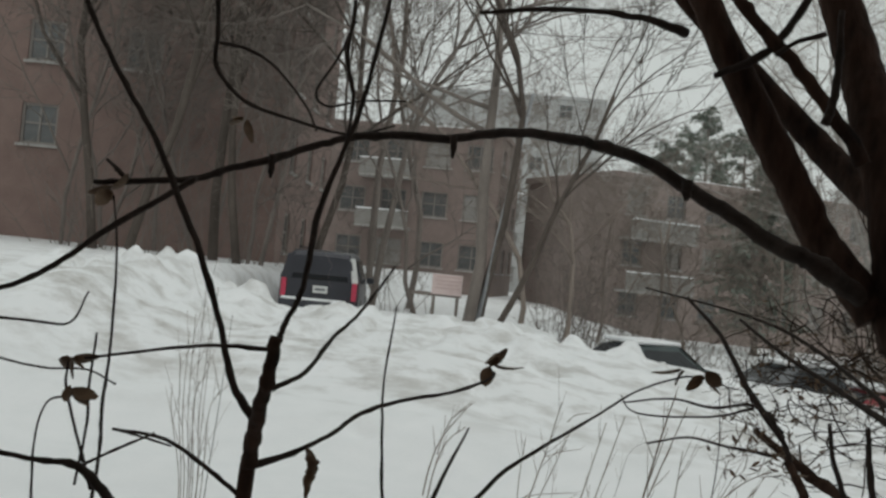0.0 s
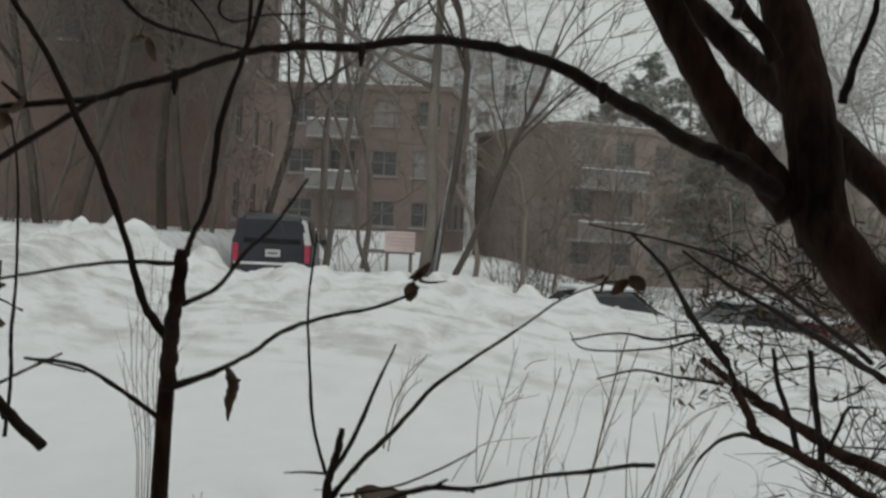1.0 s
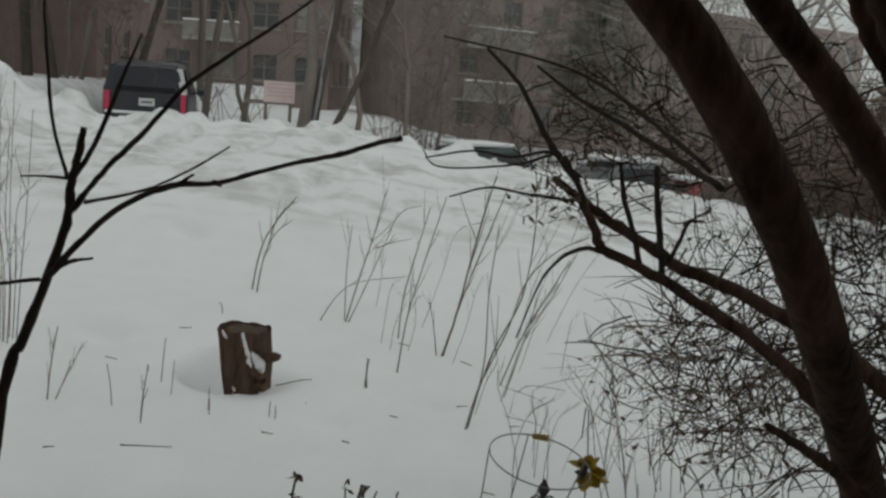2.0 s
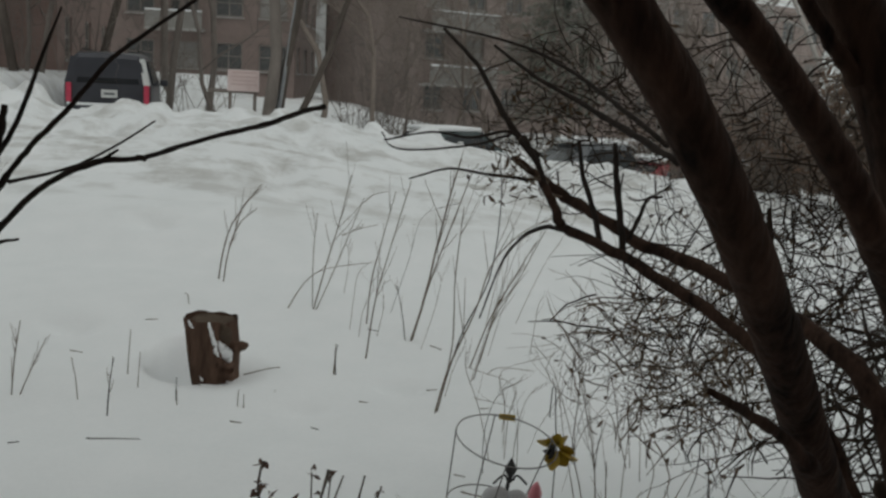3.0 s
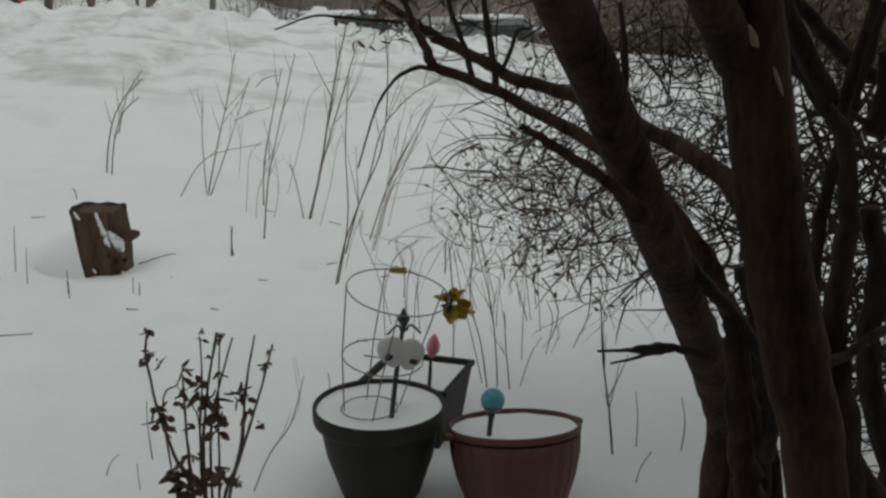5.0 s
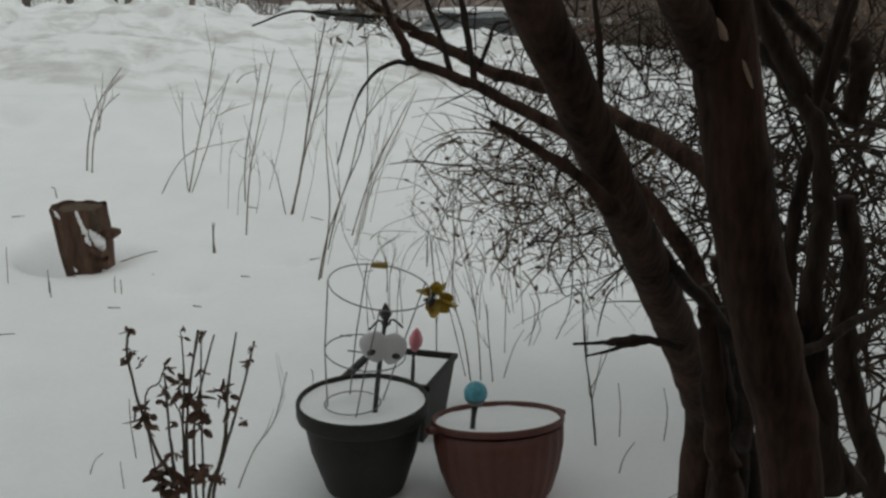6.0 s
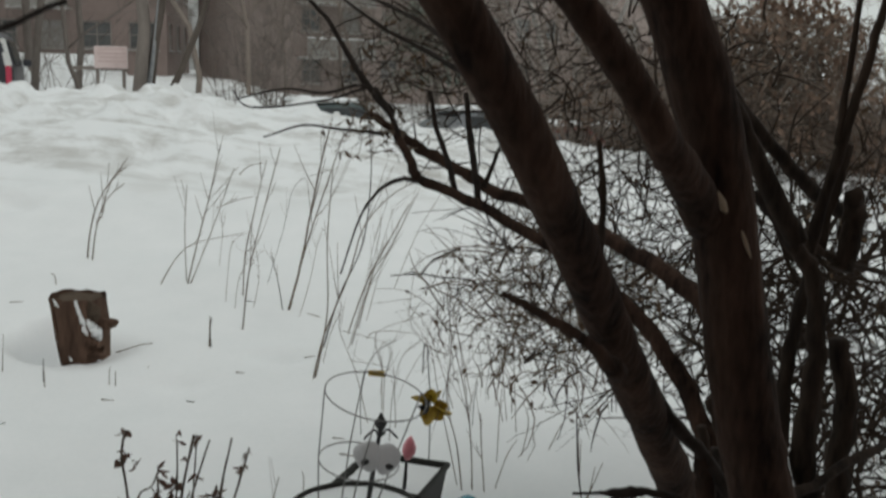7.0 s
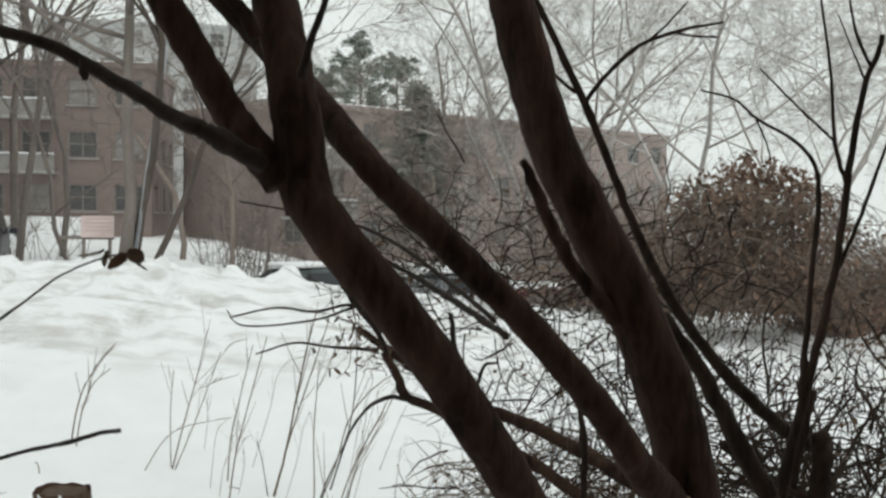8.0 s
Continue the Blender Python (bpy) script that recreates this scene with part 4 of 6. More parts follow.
weed([(0.494, 4.92, 0.016, 0.0051), (0.562, 4.95, 0.059, 0.0041), (0.625, 4.98, 0.027, 0.0031)])
weed([(-1.837, 6.08, 0.112, 0.0034), (-1.86, 6.11, 0.534, 0.0029), (-1.96, 6.14, 0.92, 0.0024), (-1.981, 6.17, 1.08, 0.0019)])
weed([(-1.806, 6.04, 0.108, 0.0034), (-1.832, 6.07, 0.544, 0.0029), (-1.897, 6.1, 0.929, 0.0024), (-1.931, 6.13, 1.25, 0.0019)])
weed([(-1.773, 6, 0.107, 0.0034), (-1.798, 6.03, 0.554, 0.0029), (-1.86, 6.06, 0.937, 0.0024), (-1.878, 6.09, 1.418, 0.0018)])
weed([(-1.799, 6.1, 0.113, 0.0034), (-1.81, 6.13, 0.534, 0.0029), (-1.863, 6.16, 0.924, 0.0024), (-1.888, 6.19, 1.511, 0.0019)])
weed([(-1.771, 6.08, 0.114, 0.0034), (-1.775, 6.11, 0.541, 0.0029), (-1.826, 6.14, 0.929, 0.0024), (-1.818, 6.17, 1.125, 0.0019)])
weed([(-1.744, 6.06, 0.114, 0.0034), (-1.74, 6.09, 0.547, 0.0029), (-1.779, 6.12, 0.935, 0.0024), (-1.771, 6.15, 1.423, 0.0018)])
weed([(-1.742, 6.14, 0.121, 0.0035), (-1.738, 6.17, 0.532, 0.0029), (-1.749, 6.2, 0.928, 0.0024), (-1.705, 6.23, 1.061, 0.0019)])
weed([(-1.722, 6.14, 0.116, 0.0035), (-1.71, 6.17, 0.534, 0.0029), (-1.693, 6.2, 0.932, 0.0024), (-1.673, 6.23, 1.526, 0.0019)])
weed([(-1.769, 6.16, 0.121, 0.0035), (-1.773, 6.19, 0.525, 0.0029), (-1.793, 6.22, 0.922, 0.0024), (-1.785, 6.25, 1.681, 0.0019)])
weed([(-1.777, 6.1, 0.115, 0.0034), (-1.796, 6.13, 0.535, 0.0029), (-1.828, 6.16, 0.927, 0.0024), (-1.839, 6.19, 1.71, 0.0019)])
def fine_weeds(count, seed, x_range, y_range, high, lean):
    """Pale hair-thin stalks scattered over a patch of the slope."""
    rng = random.Random(seed)
    for i in range(count):
        x, y, h = rng.uniform(*x_range), rng.uniform(*y_range), rng.uniform(*high)
        z, dx = ground_z(x, y), rng.gauss(lean, 0.12)
        weed([(x, y, z - 0.03, 0.0020), (x + dx * h * 0.4, y + 0.02, z + h * 0.45, 0.0018), (x + dx * h * 0.75 + rng.gauss(0, 0.02), y + 0.03, z + h * 0.8, 0.0014), (x + dx * h + rng.gauss(0, 0.09), y + 0.04, z + h * rng.uniform(0.9, 1.0), 0.0014)])


fine_weeds(16, 51, (1.0, 1.7), (4.1, 5.0), (0.25, 0.7), -0.08)
fine_weeds(12, 52, (0.45, 1.6), (5.4, 7.0), (0.3, 0.9), 0.30)
fine_weeds(3, 53, (0.0, 0.5), (6.4, 7.4), (0.3, 0.7), 0.2)
for i in range(15):
    rng = random.Random(700 + i)
    x, y, a, ln = rng.uniform(-1.2, 1.5), rng.uniform(4.3, 6.9), rng.uniform(-0.9, 0.5), rng.uniform(0.03, 0.10) if i % 5 else rng.uniform(0.15, 0.25)
    scrap = thing("fallen_twig", "short dry twig lying on the snow", "twig", "fallen twigs")
    pts = [(x + ln * f * math.cos(a), y + ln * f * math.sin(a), ground_z(x + ln * f * math.cos(a), y + ln * f * math.sin(a)) + 0.002, 0.0034 - 0.0015 * f) for f in (0, 0.35, 0.7, 1.0)]
    limb("stick", scrap, TAN_TWIG if i % 3 else DARK_TWIG, pts, 5, 0.8, 3)
# ---- dried plant beside the pots ----
dried = thing("dried_plant", "clump of dead brown garden plant stalks with curled leaves", "plant")
limb("stalk", dried, PLANT_STALK, [(0.319, 3.02, -0.05, 0.006), (0.302, 3.02, 0.203, 0.006), (0.264, 3.02, 0.31, 0.0052), (0.225, 3.02, 0.472, 0.0044), (0.208, 3.02, 0.613, 0.0037), (0.218, 3.02, 0.687, 0.003)], 6, 1.0)
limb("stalk", dried, PLANT_STALK, [(0.343, 3.02, -0.05, 0.0061), (0.341, 3.02, 0.155, 0.0061), (0.348, 3.02, 0.346, 0.005), (0.363, 3.02, 0.475, 0.0041), (0.402, 3.02, 0.668, 0.0031)], 6, 1.0)
limb("stalk", dried, PLANT_STALK, [(0.321, 3.02, -0.05, 0.0051), (0.305, 3.02, 0.248, 0.0051), (0.301, 3.02, 0.379, 0.004), (0.302, 3.02, 0.55, 0.003)], 6, 1.0)
limb("stalk", dried, PLANT_STALK, [(0.357, 3.02, -0.05, 0.0042), (0.365, 3.02, 0.316, 0.0042), (0.385, 3.02, 0.459, 0.0033), (0.445, 3.02, 0.651, 0.0024)], 6, 1.0)
limb("stalk", dried, PLANT_STALK, [(0.373, 3.02, -0.05, 0.0052), (0.391, 3.02, 0.15, 0.0052), (0.447, 3.02, 0.308, 0.0043), (0.471, 3.02, 0.488, 0.0035), (0.505, 3.02, 0.654, 0.0027)], 6, 1.0)
limb("stalk", dried, PLANT_STALK, [(0.385, 3.02, -0.05, 0.0052), (0.412, 3.02, 0.178, 0.0052), (0.462, 3.02, 0.337, 0.0043), (0.501, 3.02, 0.45, 0.0035), (0.553, 3.02, 0.623, 0.0027)], 6, 1.0)
limb("stalk", dried, PLANT_STALK, [(0.37, 3.02, -0.05, 0.0034), (0.387, 3.02, 0.299, 0.0034), (0.394, 3.02, 0.458, 0.0027), (0.41, 3.02, 0.654, 0.0019)], 6, 1.0)
limb("stalk", dried, PLANT_STALK, [(0.34, 3.02, -0.05, 0.0034), (0.336, 3.02, 0.318, 0.0034), (0.354, 3.02, 0.532, 0.0026), (0.356, 3.02, 0.657, 0.002)], 6, 1.0)
limb("stalk", dried, PLANT_STALK, [(0.283, 3.02, -0.05, 0.0029), (0.242, 3.02, 0.442, 0.0029), (0.286, 3.02, 0.523, 0.0023), (0.306, 3.02, 0.571, 0.0017)], 6, 1.0)
limb("stalk", dried, PLANT_STALK, [(0.341, 3.02, -0.05, 0.0025), (0.339, 3.02, 0.362, 0.0025), (0.326, 3.02, 0.449, 0.002), (0.286, 3.02, 0.516, 0.0015)], 6, 1.0)
dead_leaves(dried, (0.243, 2.999, 0.423), 11, 0.0286, PLANT_LEAF)
dead_leaves(dried, (0.221, 3.039, 0.442), 7, 0.0235, PLANT_LEAF)
dead_leaves(dried, (0.341, 3.047, 0.501), 9, 0.0269, PLANT_LEAF)
dead_leaves(dried, (0.362, 3.031, 0.467), 10, 0.0302, PLANT_LEAF)
dead_leaves(dried, (0.398, 2.992, 0.442), 11, 0.0286, PLANT_LEAF)
dead_leaves(dried, (0.387, 2.999, 0.389), 6, 0.0252, PLANT_LEAF)
dead_leaves(dried, (0.462, 3.049, 0.469), 8, 0.0286, PLANT_LEAF)
dead_leaves(dried, (0.472, 2.998, 0.454), 6, 0.0252, PLANT_LEAF)
dead_leaves(dried, (0.264, 3.042, 0.248), 11, 0.0353, PLANT_LEAF)
dead_leaves(dried, (0.28, 3.041, 0.202), 10, 0.0353, PLANT_LEAF)
dead_leaves(dried, (0.33, 3.014, 0.219), 10, 0.0353, PLANT_LEAF)
dead_leaves(dried, (0.379, 2.999, 0.259), 10, 0.0302, PLANT_LEAF)
dead_leaves(dried, (0.398, 2.997, 0.243), 6, 0.0252, PLANT_LEAF)
dead_leaves(dried, (0.505, 2.992, 0.397), 5, 0.0168, PLANT_LEAF)
dead_leaves(dried, (0.199, 3.036, 0.594), 7, 0.0185, PLANT_LEAF)
dead_leaves(dried, (0.217, 3.044, 0.676), 7, 0.0168, PLANT_LEAF)
dead_leaves(dried, (0.212, 3.044, 0.61), 6, 0.0151, PLANT_LEAF)
dead_leaves(dried, (0.244, 2.997, 0.598), 6, 0.0126, PLANT_LEAF)
dead_leaves(dried, (0.361, 3.036, 0.651), 6, 0.0134, PLANT_LEAF)
dead_leaves(dried, (0.406, 3.037, 0.655), 8, 0.0151, PLANT_LEAF)
dead_leaves(dried, (0.28, 3.042, 0.458), 6, 0.0151, PLANT_LEAF)
dead_leaves(dried, (0.536, 3.05, 0.553), 7, 0.0151, PLANT_LEAF)
dead_leaves(dried, (0.55, 2.991, 0.62), 5, 0.0118, PLANT_LEAF)
dead_leaves(dried, (0.306, 3.041, 0.556), 7, 0.0151, PLANT_LEAF)
dead_leaves(dried, (0.302, 3.041, 0.492), 6, 0.0185, PLANT_LEAF)
dead_leaves(dried, (0.407, 3.015, 0.551), 6, 0.0151, PLANT_LEAF)
dead_leaves(dried, (0.379, 3.045, 0.591), 5, 0.0126, PLANT_LEAF)
dead_leaves(dried, (0.434, 3.038, 0.211), 6, 0.0218, PLANT_LEAF)
dead_leaves(dried, (0.322, 3.017, 0.299), 6, 0.0202, PLANT_LEAF)
dead_leaves(dried, (0.315, 3.026, 0.39), 5, 0.0168, PLANT_LEAF)
# ---- snow ground, one sheet to the horizon ----
def snow_ground_material():
    m = SNOW.copy()
    m.name = "snow_ground"
    n, k = m.node_tree.nodes, m.node_tree.links
    p = n["Principled BSDF"]
    clean = p.inputs["Base Color"].links[0].from_socket
    co = n.new("ShaderNodeTexCoord")
    sep = n.new("ShaderNodeSeparateXYZ")
    k.new(co.outputs["Object"], sep.inputs[0])
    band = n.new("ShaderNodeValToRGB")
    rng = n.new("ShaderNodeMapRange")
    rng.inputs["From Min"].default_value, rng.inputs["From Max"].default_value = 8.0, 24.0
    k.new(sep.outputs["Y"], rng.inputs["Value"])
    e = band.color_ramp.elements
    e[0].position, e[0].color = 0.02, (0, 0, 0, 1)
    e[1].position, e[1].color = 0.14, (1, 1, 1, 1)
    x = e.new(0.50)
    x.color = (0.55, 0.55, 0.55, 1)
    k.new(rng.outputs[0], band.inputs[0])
    noi = n.new("ShaderNodeTexNoise")
    noi.inputs["Scale"].default_value, noi.inputs["Detail"].default_value, noi.inputs["Roughness"].default_value = 1.9, 7, 0.68
    mp = n.new("ShaderNodeMapping")
    mp.inputs["Scale"].default_value = (0.8, 1.15, 1)
    k.new(co.outputs["Object"], mp.inputs[0])
    k.new(mp.outputs[0], noi.inputs["Vector"])
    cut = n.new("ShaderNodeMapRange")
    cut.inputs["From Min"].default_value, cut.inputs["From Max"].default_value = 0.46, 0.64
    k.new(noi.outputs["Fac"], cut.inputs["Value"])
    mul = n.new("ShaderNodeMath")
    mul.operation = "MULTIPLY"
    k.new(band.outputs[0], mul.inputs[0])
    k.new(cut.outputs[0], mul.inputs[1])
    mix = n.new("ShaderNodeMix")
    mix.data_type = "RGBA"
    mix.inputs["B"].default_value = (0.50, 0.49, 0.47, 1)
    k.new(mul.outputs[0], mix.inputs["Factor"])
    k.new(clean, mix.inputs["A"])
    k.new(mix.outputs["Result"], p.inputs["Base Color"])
    return m


def spread(lo, hi, step, far, grow=1.35):
    inner = list(np.arange(lo, hi + 1e-6, step))
    a, s = [lo], step
    while a[-1] > -far:
        s *= grow
        a.append(a[-1] - s)
    b, s = [hi], step
    while b[-1] < far:
        s *= grow
        b.append(b[-1] + s)
    return a[:0:-1] + inner + b[1:]


gx, gy = spread(-7.0, 6.5, 0.05, 900), spread(2.4, 16.5, 0.05, 900)
verts = [(x, y, ground_z(x, y)) for y in gy for x in gx]
nx = len(gx)
faces = [(j * nx + i, j * nx + i + 1, (j + 1) * nx + i + 1, (j + 1) * nx + i) for j in range(len(gy) - 1) for i in range(nx - 1)]
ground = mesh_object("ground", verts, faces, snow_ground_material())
tagged(ground, "white snow slope with a grey trampled snowbank", "snow", kind="structure")


# an unseen plain brick house wall, added behind the camera to darken near trunks
house = part("unseen_wall_south", box((26.0, 0.30, 7.0), (1.0, -0.95, 3.2)), BRICK)
tagged(house, "unseen plain brown-red brick house wall behind the camera", "wall", kind="structure")


# ---- pots ----
def round_pot(name, mat, label, at, top, foot, high, ribs, thick=0.012):
    e = thing(name, label, "flower pot", "garden pots", at)
    if ribs:
        prof = [(foot * 0.97, 0), (foot, 0.01), (foot + (top - foot) * 0.42, high * 0.22), (foot + (top - foot) * 0.70, high * 0.45), (foot + (top - foot) * 0.88, high * 0.70), (top - 0.008, high - 0.03)]
    else:
        prof = [(foot * 0.96, 0), (foot, 0.012), (foot + (top - foot) * 0.5, high * 0.45), (top - 0.022, high - 0.06)]
    inner = [(top - 0.014 - thick, high - 0.03), (top - 0.05, high - 0.10), (top - 0.06, high - 0.11)]
    body = part("body", lathe(prof + inner, 156 if ribs else 64, 0.022 if ribs else 0, 26), mat, e, smooth=True)
    low = 0.022 if ribs else 0.052
    rim = [(top - 0.020, high - low - 0.002), (top - 0.003, high - low), (top, high - low + 0.008), (top, high - 0.006), (top - 0.003, high), (top - 0.008, high), (top - 0.012, high - 0.006), (top - 0.014, high - low + 0.004)]
    bm = bmesh.new()
    sides = 64
    rings = [[bm.verts.new((r * math.cos(2 * math.pi * s / sides), r * math.sin(2 * math.pi * s / sides), z)) for s in range(sides)] for r, z in rim]
    for lo, hi in zip(rings, rings[1:] + rings[:1]):
        for s in range(sides):
            bm.faces.new((lo[s], lo[(s + 1) % sides], hi[(s + 1) % sides], hi[s]))
    part("rim", bm, mat, e, smooth=True)
    fill = bmesh.new()
    rr = [0.0, 0.3, 0.6, 0.85, 1.0]
    ringv = []
    R = top - 0.012
    for q in rr[1:]:
        ringv.append([fill.verts.new((q * R * math.cos(2 * math.pi * s / 48), q * R * math.sin(2 * math.pi * s / 48), high - 0.014 - 0.018 * (1 - q) + 0.006 * noise.noise((q * 3 * math.cos(s / 7.6), q * 3 * math.sin(s / 7.6), top * 9)))) for s in range(48)])
    c = fill.verts.new((0, 0, high - 0.034))
    for s in range(48):
        fill.faces.new((c, ringv[0][s], ringv[0][(s + 1) % 48]))
        for lo, hi in zip(ringv, ringv[1:]):
            fill.faces.new((lo[s], hi[s], hi[(s + 1) % 48], lo[(s + 1) % 48]))
    part("snow_fill", fill, SNOW, e, "smooth white snow filling", smooth=True)
    return e


black_pot = round_pot("flower_pot", BLACK_PLASTIC, "round black plastic pot filled with snow", (0.871, 3.27, 0.018), 0.210, 0.130, 0.30, False)
brown_pot = round_pot("flower_pot", BROWN_PLASTIC, "round brown-red plastic pot filled with snow", (1.284, 3.165, -0.020), 0.210, 0.127, 0.29, True)
brown_pot.matrix_world = pose(1.284, 3.115, -0.022, -11, 0, 0)
for a in (0.25, 3.3):
    lug = box((0.035, 0.05, 0.02), (0, 0, 0), 0.006)
    o = part("handle", lug, BROWN_PLASTIC, brown_pot)
    o.matrix_local = pose(0.217 * math.cos(a), 0.217 * math.sin(a), 0.272, 0, 0, math.degrees(a))

# square planter behind
planter = thing("planter", "square dark plastic planter filled with snow", "planter", "garden pots", (1.05, 3.72, 0.0), -28)
bm = bmesh.new()
lo = [bm.verts.new((sx * 0.125, sy * 0.125, 0)) for sx, sy in ((-1, -1), (1, -1), (1, 1), (-1, 1))]
hi = [bm.verts.new((sx * 0.16, sy * 0.16, 0.235)) for sx, sy in ((-1, -1), (1, -1), (1, 1), (-1, 1))]
up = [bm.verts.new((sx * 0.148, sy * 0.148, 0.235)) for sx, sy in ((-1, -1), (1, -1), (1, 1), (-1, 1))]
dn = [bm.verts.new((sx * 0.145, sy * 0.145, 0.17)) for sx, sy in ((-1, -1), (1, -1), (1, 1), (-1, 1))]
bm.faces.new(lo[::-1])
bm.faces.new(dn)
for a, b in ((lo, hi), (hi, up), (up, dn)):
    for i in range(4):
        bm.faces.new((a[i], a[(i + 1) % 4], b[(i + 1) % 4], b[i]))
part("body", bm, BLACK_PLASTIC, planter)
part("snow_fill", box((0.292, 0.292, 0.04), (0, 0, 0.206), 0.01), SNOW, planter, "white snow filling")
for i in range(4):
    o = part("rim", box((0.335, 0.018, 0.02), (0, 0, 0), 0.004), BLACK_PLASTIC, planter)
    a = i * math.pi / 2
    o.matrix_local = pose(0.158 * math.sin(a), -0.158 * math.cos(a), 0.232, 0, 0, math.degrees(a))

# ---- stump ----
SX, SY = -0.341, 5.72
stump = thing("tree_stump", "cut brown tree stump half buried in snow", "tree stump", place=(SX, SY, 0))
bm = bmesh.new()
rows_ = []
sz0 = 0.0
for j in range(9):
    t = j / 8
    ring = []
    for s in range(36):
        a = 2 * math.pi * s / 36
        r = 0.136 * (0.80 + 0.25 * t ** 0.7) * (1 + 0.10 * noise.noise((math.cos(a) * 1.6, math.sin(a) * 1.6, 2.0 + t)) + 0.07 * noise.noise((math.cos(a) * 5, math.sin(a) * 5, t * 2.5)) + 0.035 * noise.noise((math.cos(a) * 13, math.sin(a) * 13, t * 3)))
        ring.append(bm.verts.new((r * math.cos(a) + 0.040 * (0.75 - t), r * math.sin(a), (sz0 + 0.46 * t if j else -0.35) + ((0.006 * math.sin(a * 3 + 1) + 0.022 * noise.noise((math.cos(a) * 2.5, math.sin(a) * 2.5, 8.8))) if j == 8 else 0))))
    rows_.append(ring)
for lo, hi in zip(rows_, rows_[1:]):
    for s in range(36):
        bm.faces.new((lo[s], lo[(s + 1) % 36], hi[(s + 1) % 36], hi[s]))
part("bark", bm, STUMP_BARK, stump, smooth=True)
bm = bmesh.new()
bm.faces.new([bm.verts.new((0.975 * v[0], 0.975 * v[1], sz0 + 0.447 + 0.006 * math.sin(2 * math.pi * s / 36 * 3 + 1))) for s, v in enumerate([(0.118 * math.cos(2 * math.pi * s / 36), 0.135 * math.sin(2 * math.pi * s / 36)) for s in range(36)])])
part("cut_face", bm, STUMP_TOP, stump)
def on_bark(a, z, r):
    t = z / 0.46
    q = 0.137 * (0.80 + 0.25 * t ** 0.7)
    return (q * math.cos(a) + 0.040 * (0.75 - t), q * math.sin(a), sz0 + z - 0.01, r)


for streak in (((-1.47, 0.476, 0.008), (-1.43, 0.43, 0.010), (-1.33, 0.37, 0.011), (-1.28, 0.32, 0.013), (-1.2, 0.285, 0.005)),
               ((-1.17, 0.375, 0.004), (-1.08, 0.345, 0.018), (-0.93, 0.31, 0.024), (-0.80, 0.27, 0.022), (-0.70, 0.24, 0.005)),
               ((-2.28, 0.472, 0.006), (-2.18, 0.452, 0.010), (-2.10, 0.435, 0.004)),
               ((-0.92, 0.145, 0.004), (-0.82, 0.13, 0.015), (-0.72, 0.12, 0.006)),
               ((-2.02, 0.175, 0.003), (-1.97, 0.16, 0.008), (-1.93, 0.145, 0.004))):
    limb("snow_streak", stump, SNOW, [on_bark(*q) for q in streak], 9, 1.3, label="clinging white snow")
limb("bare_wood", stump, STUMP_TOP, [on_bark(*q) for q in ((-1.0, 0.465, 0.010), (-0.9, 0.43, 0.026), (-0.85, 0.39, 0.024), (-0.82, 0.36, 0.008))], 10, 1.5, label="bare pinkish wood where the bark fell off")
for flap in (((-1.12, 0.27, 0.012), (-1.02, 0.24, 0.022), (-0.88, 0.20, 0.026), (-0.72, 0.17, 0.012)), ((-1.28, 0.25, 0.008), (-1.2, 0.235, 0.015), (-1.1, 0.22, 0.008)), ((-0.70, 0.44, 0.006), (-0.66, 0.38, 0.012), (-0.62, 0.32, 0.007)), ((-2.45, 0.46, 0.006), (-2.4, 0.3, 0.012), (-2.42, 0.12, 0.010))):
    limb("bark_flap", stump, STUMP_BARK, [on_bark(*q) for q in flap], 9, 2.0)
o = limb("knot", stump, STUMP_BARK, [(0.12, -0.06, sz0 + 0.31, 0.032), (0.16, -0.08, sz0 + 0.325, 0.028), (0.19, -0.10, sz0 + 0.33, 0.020)])


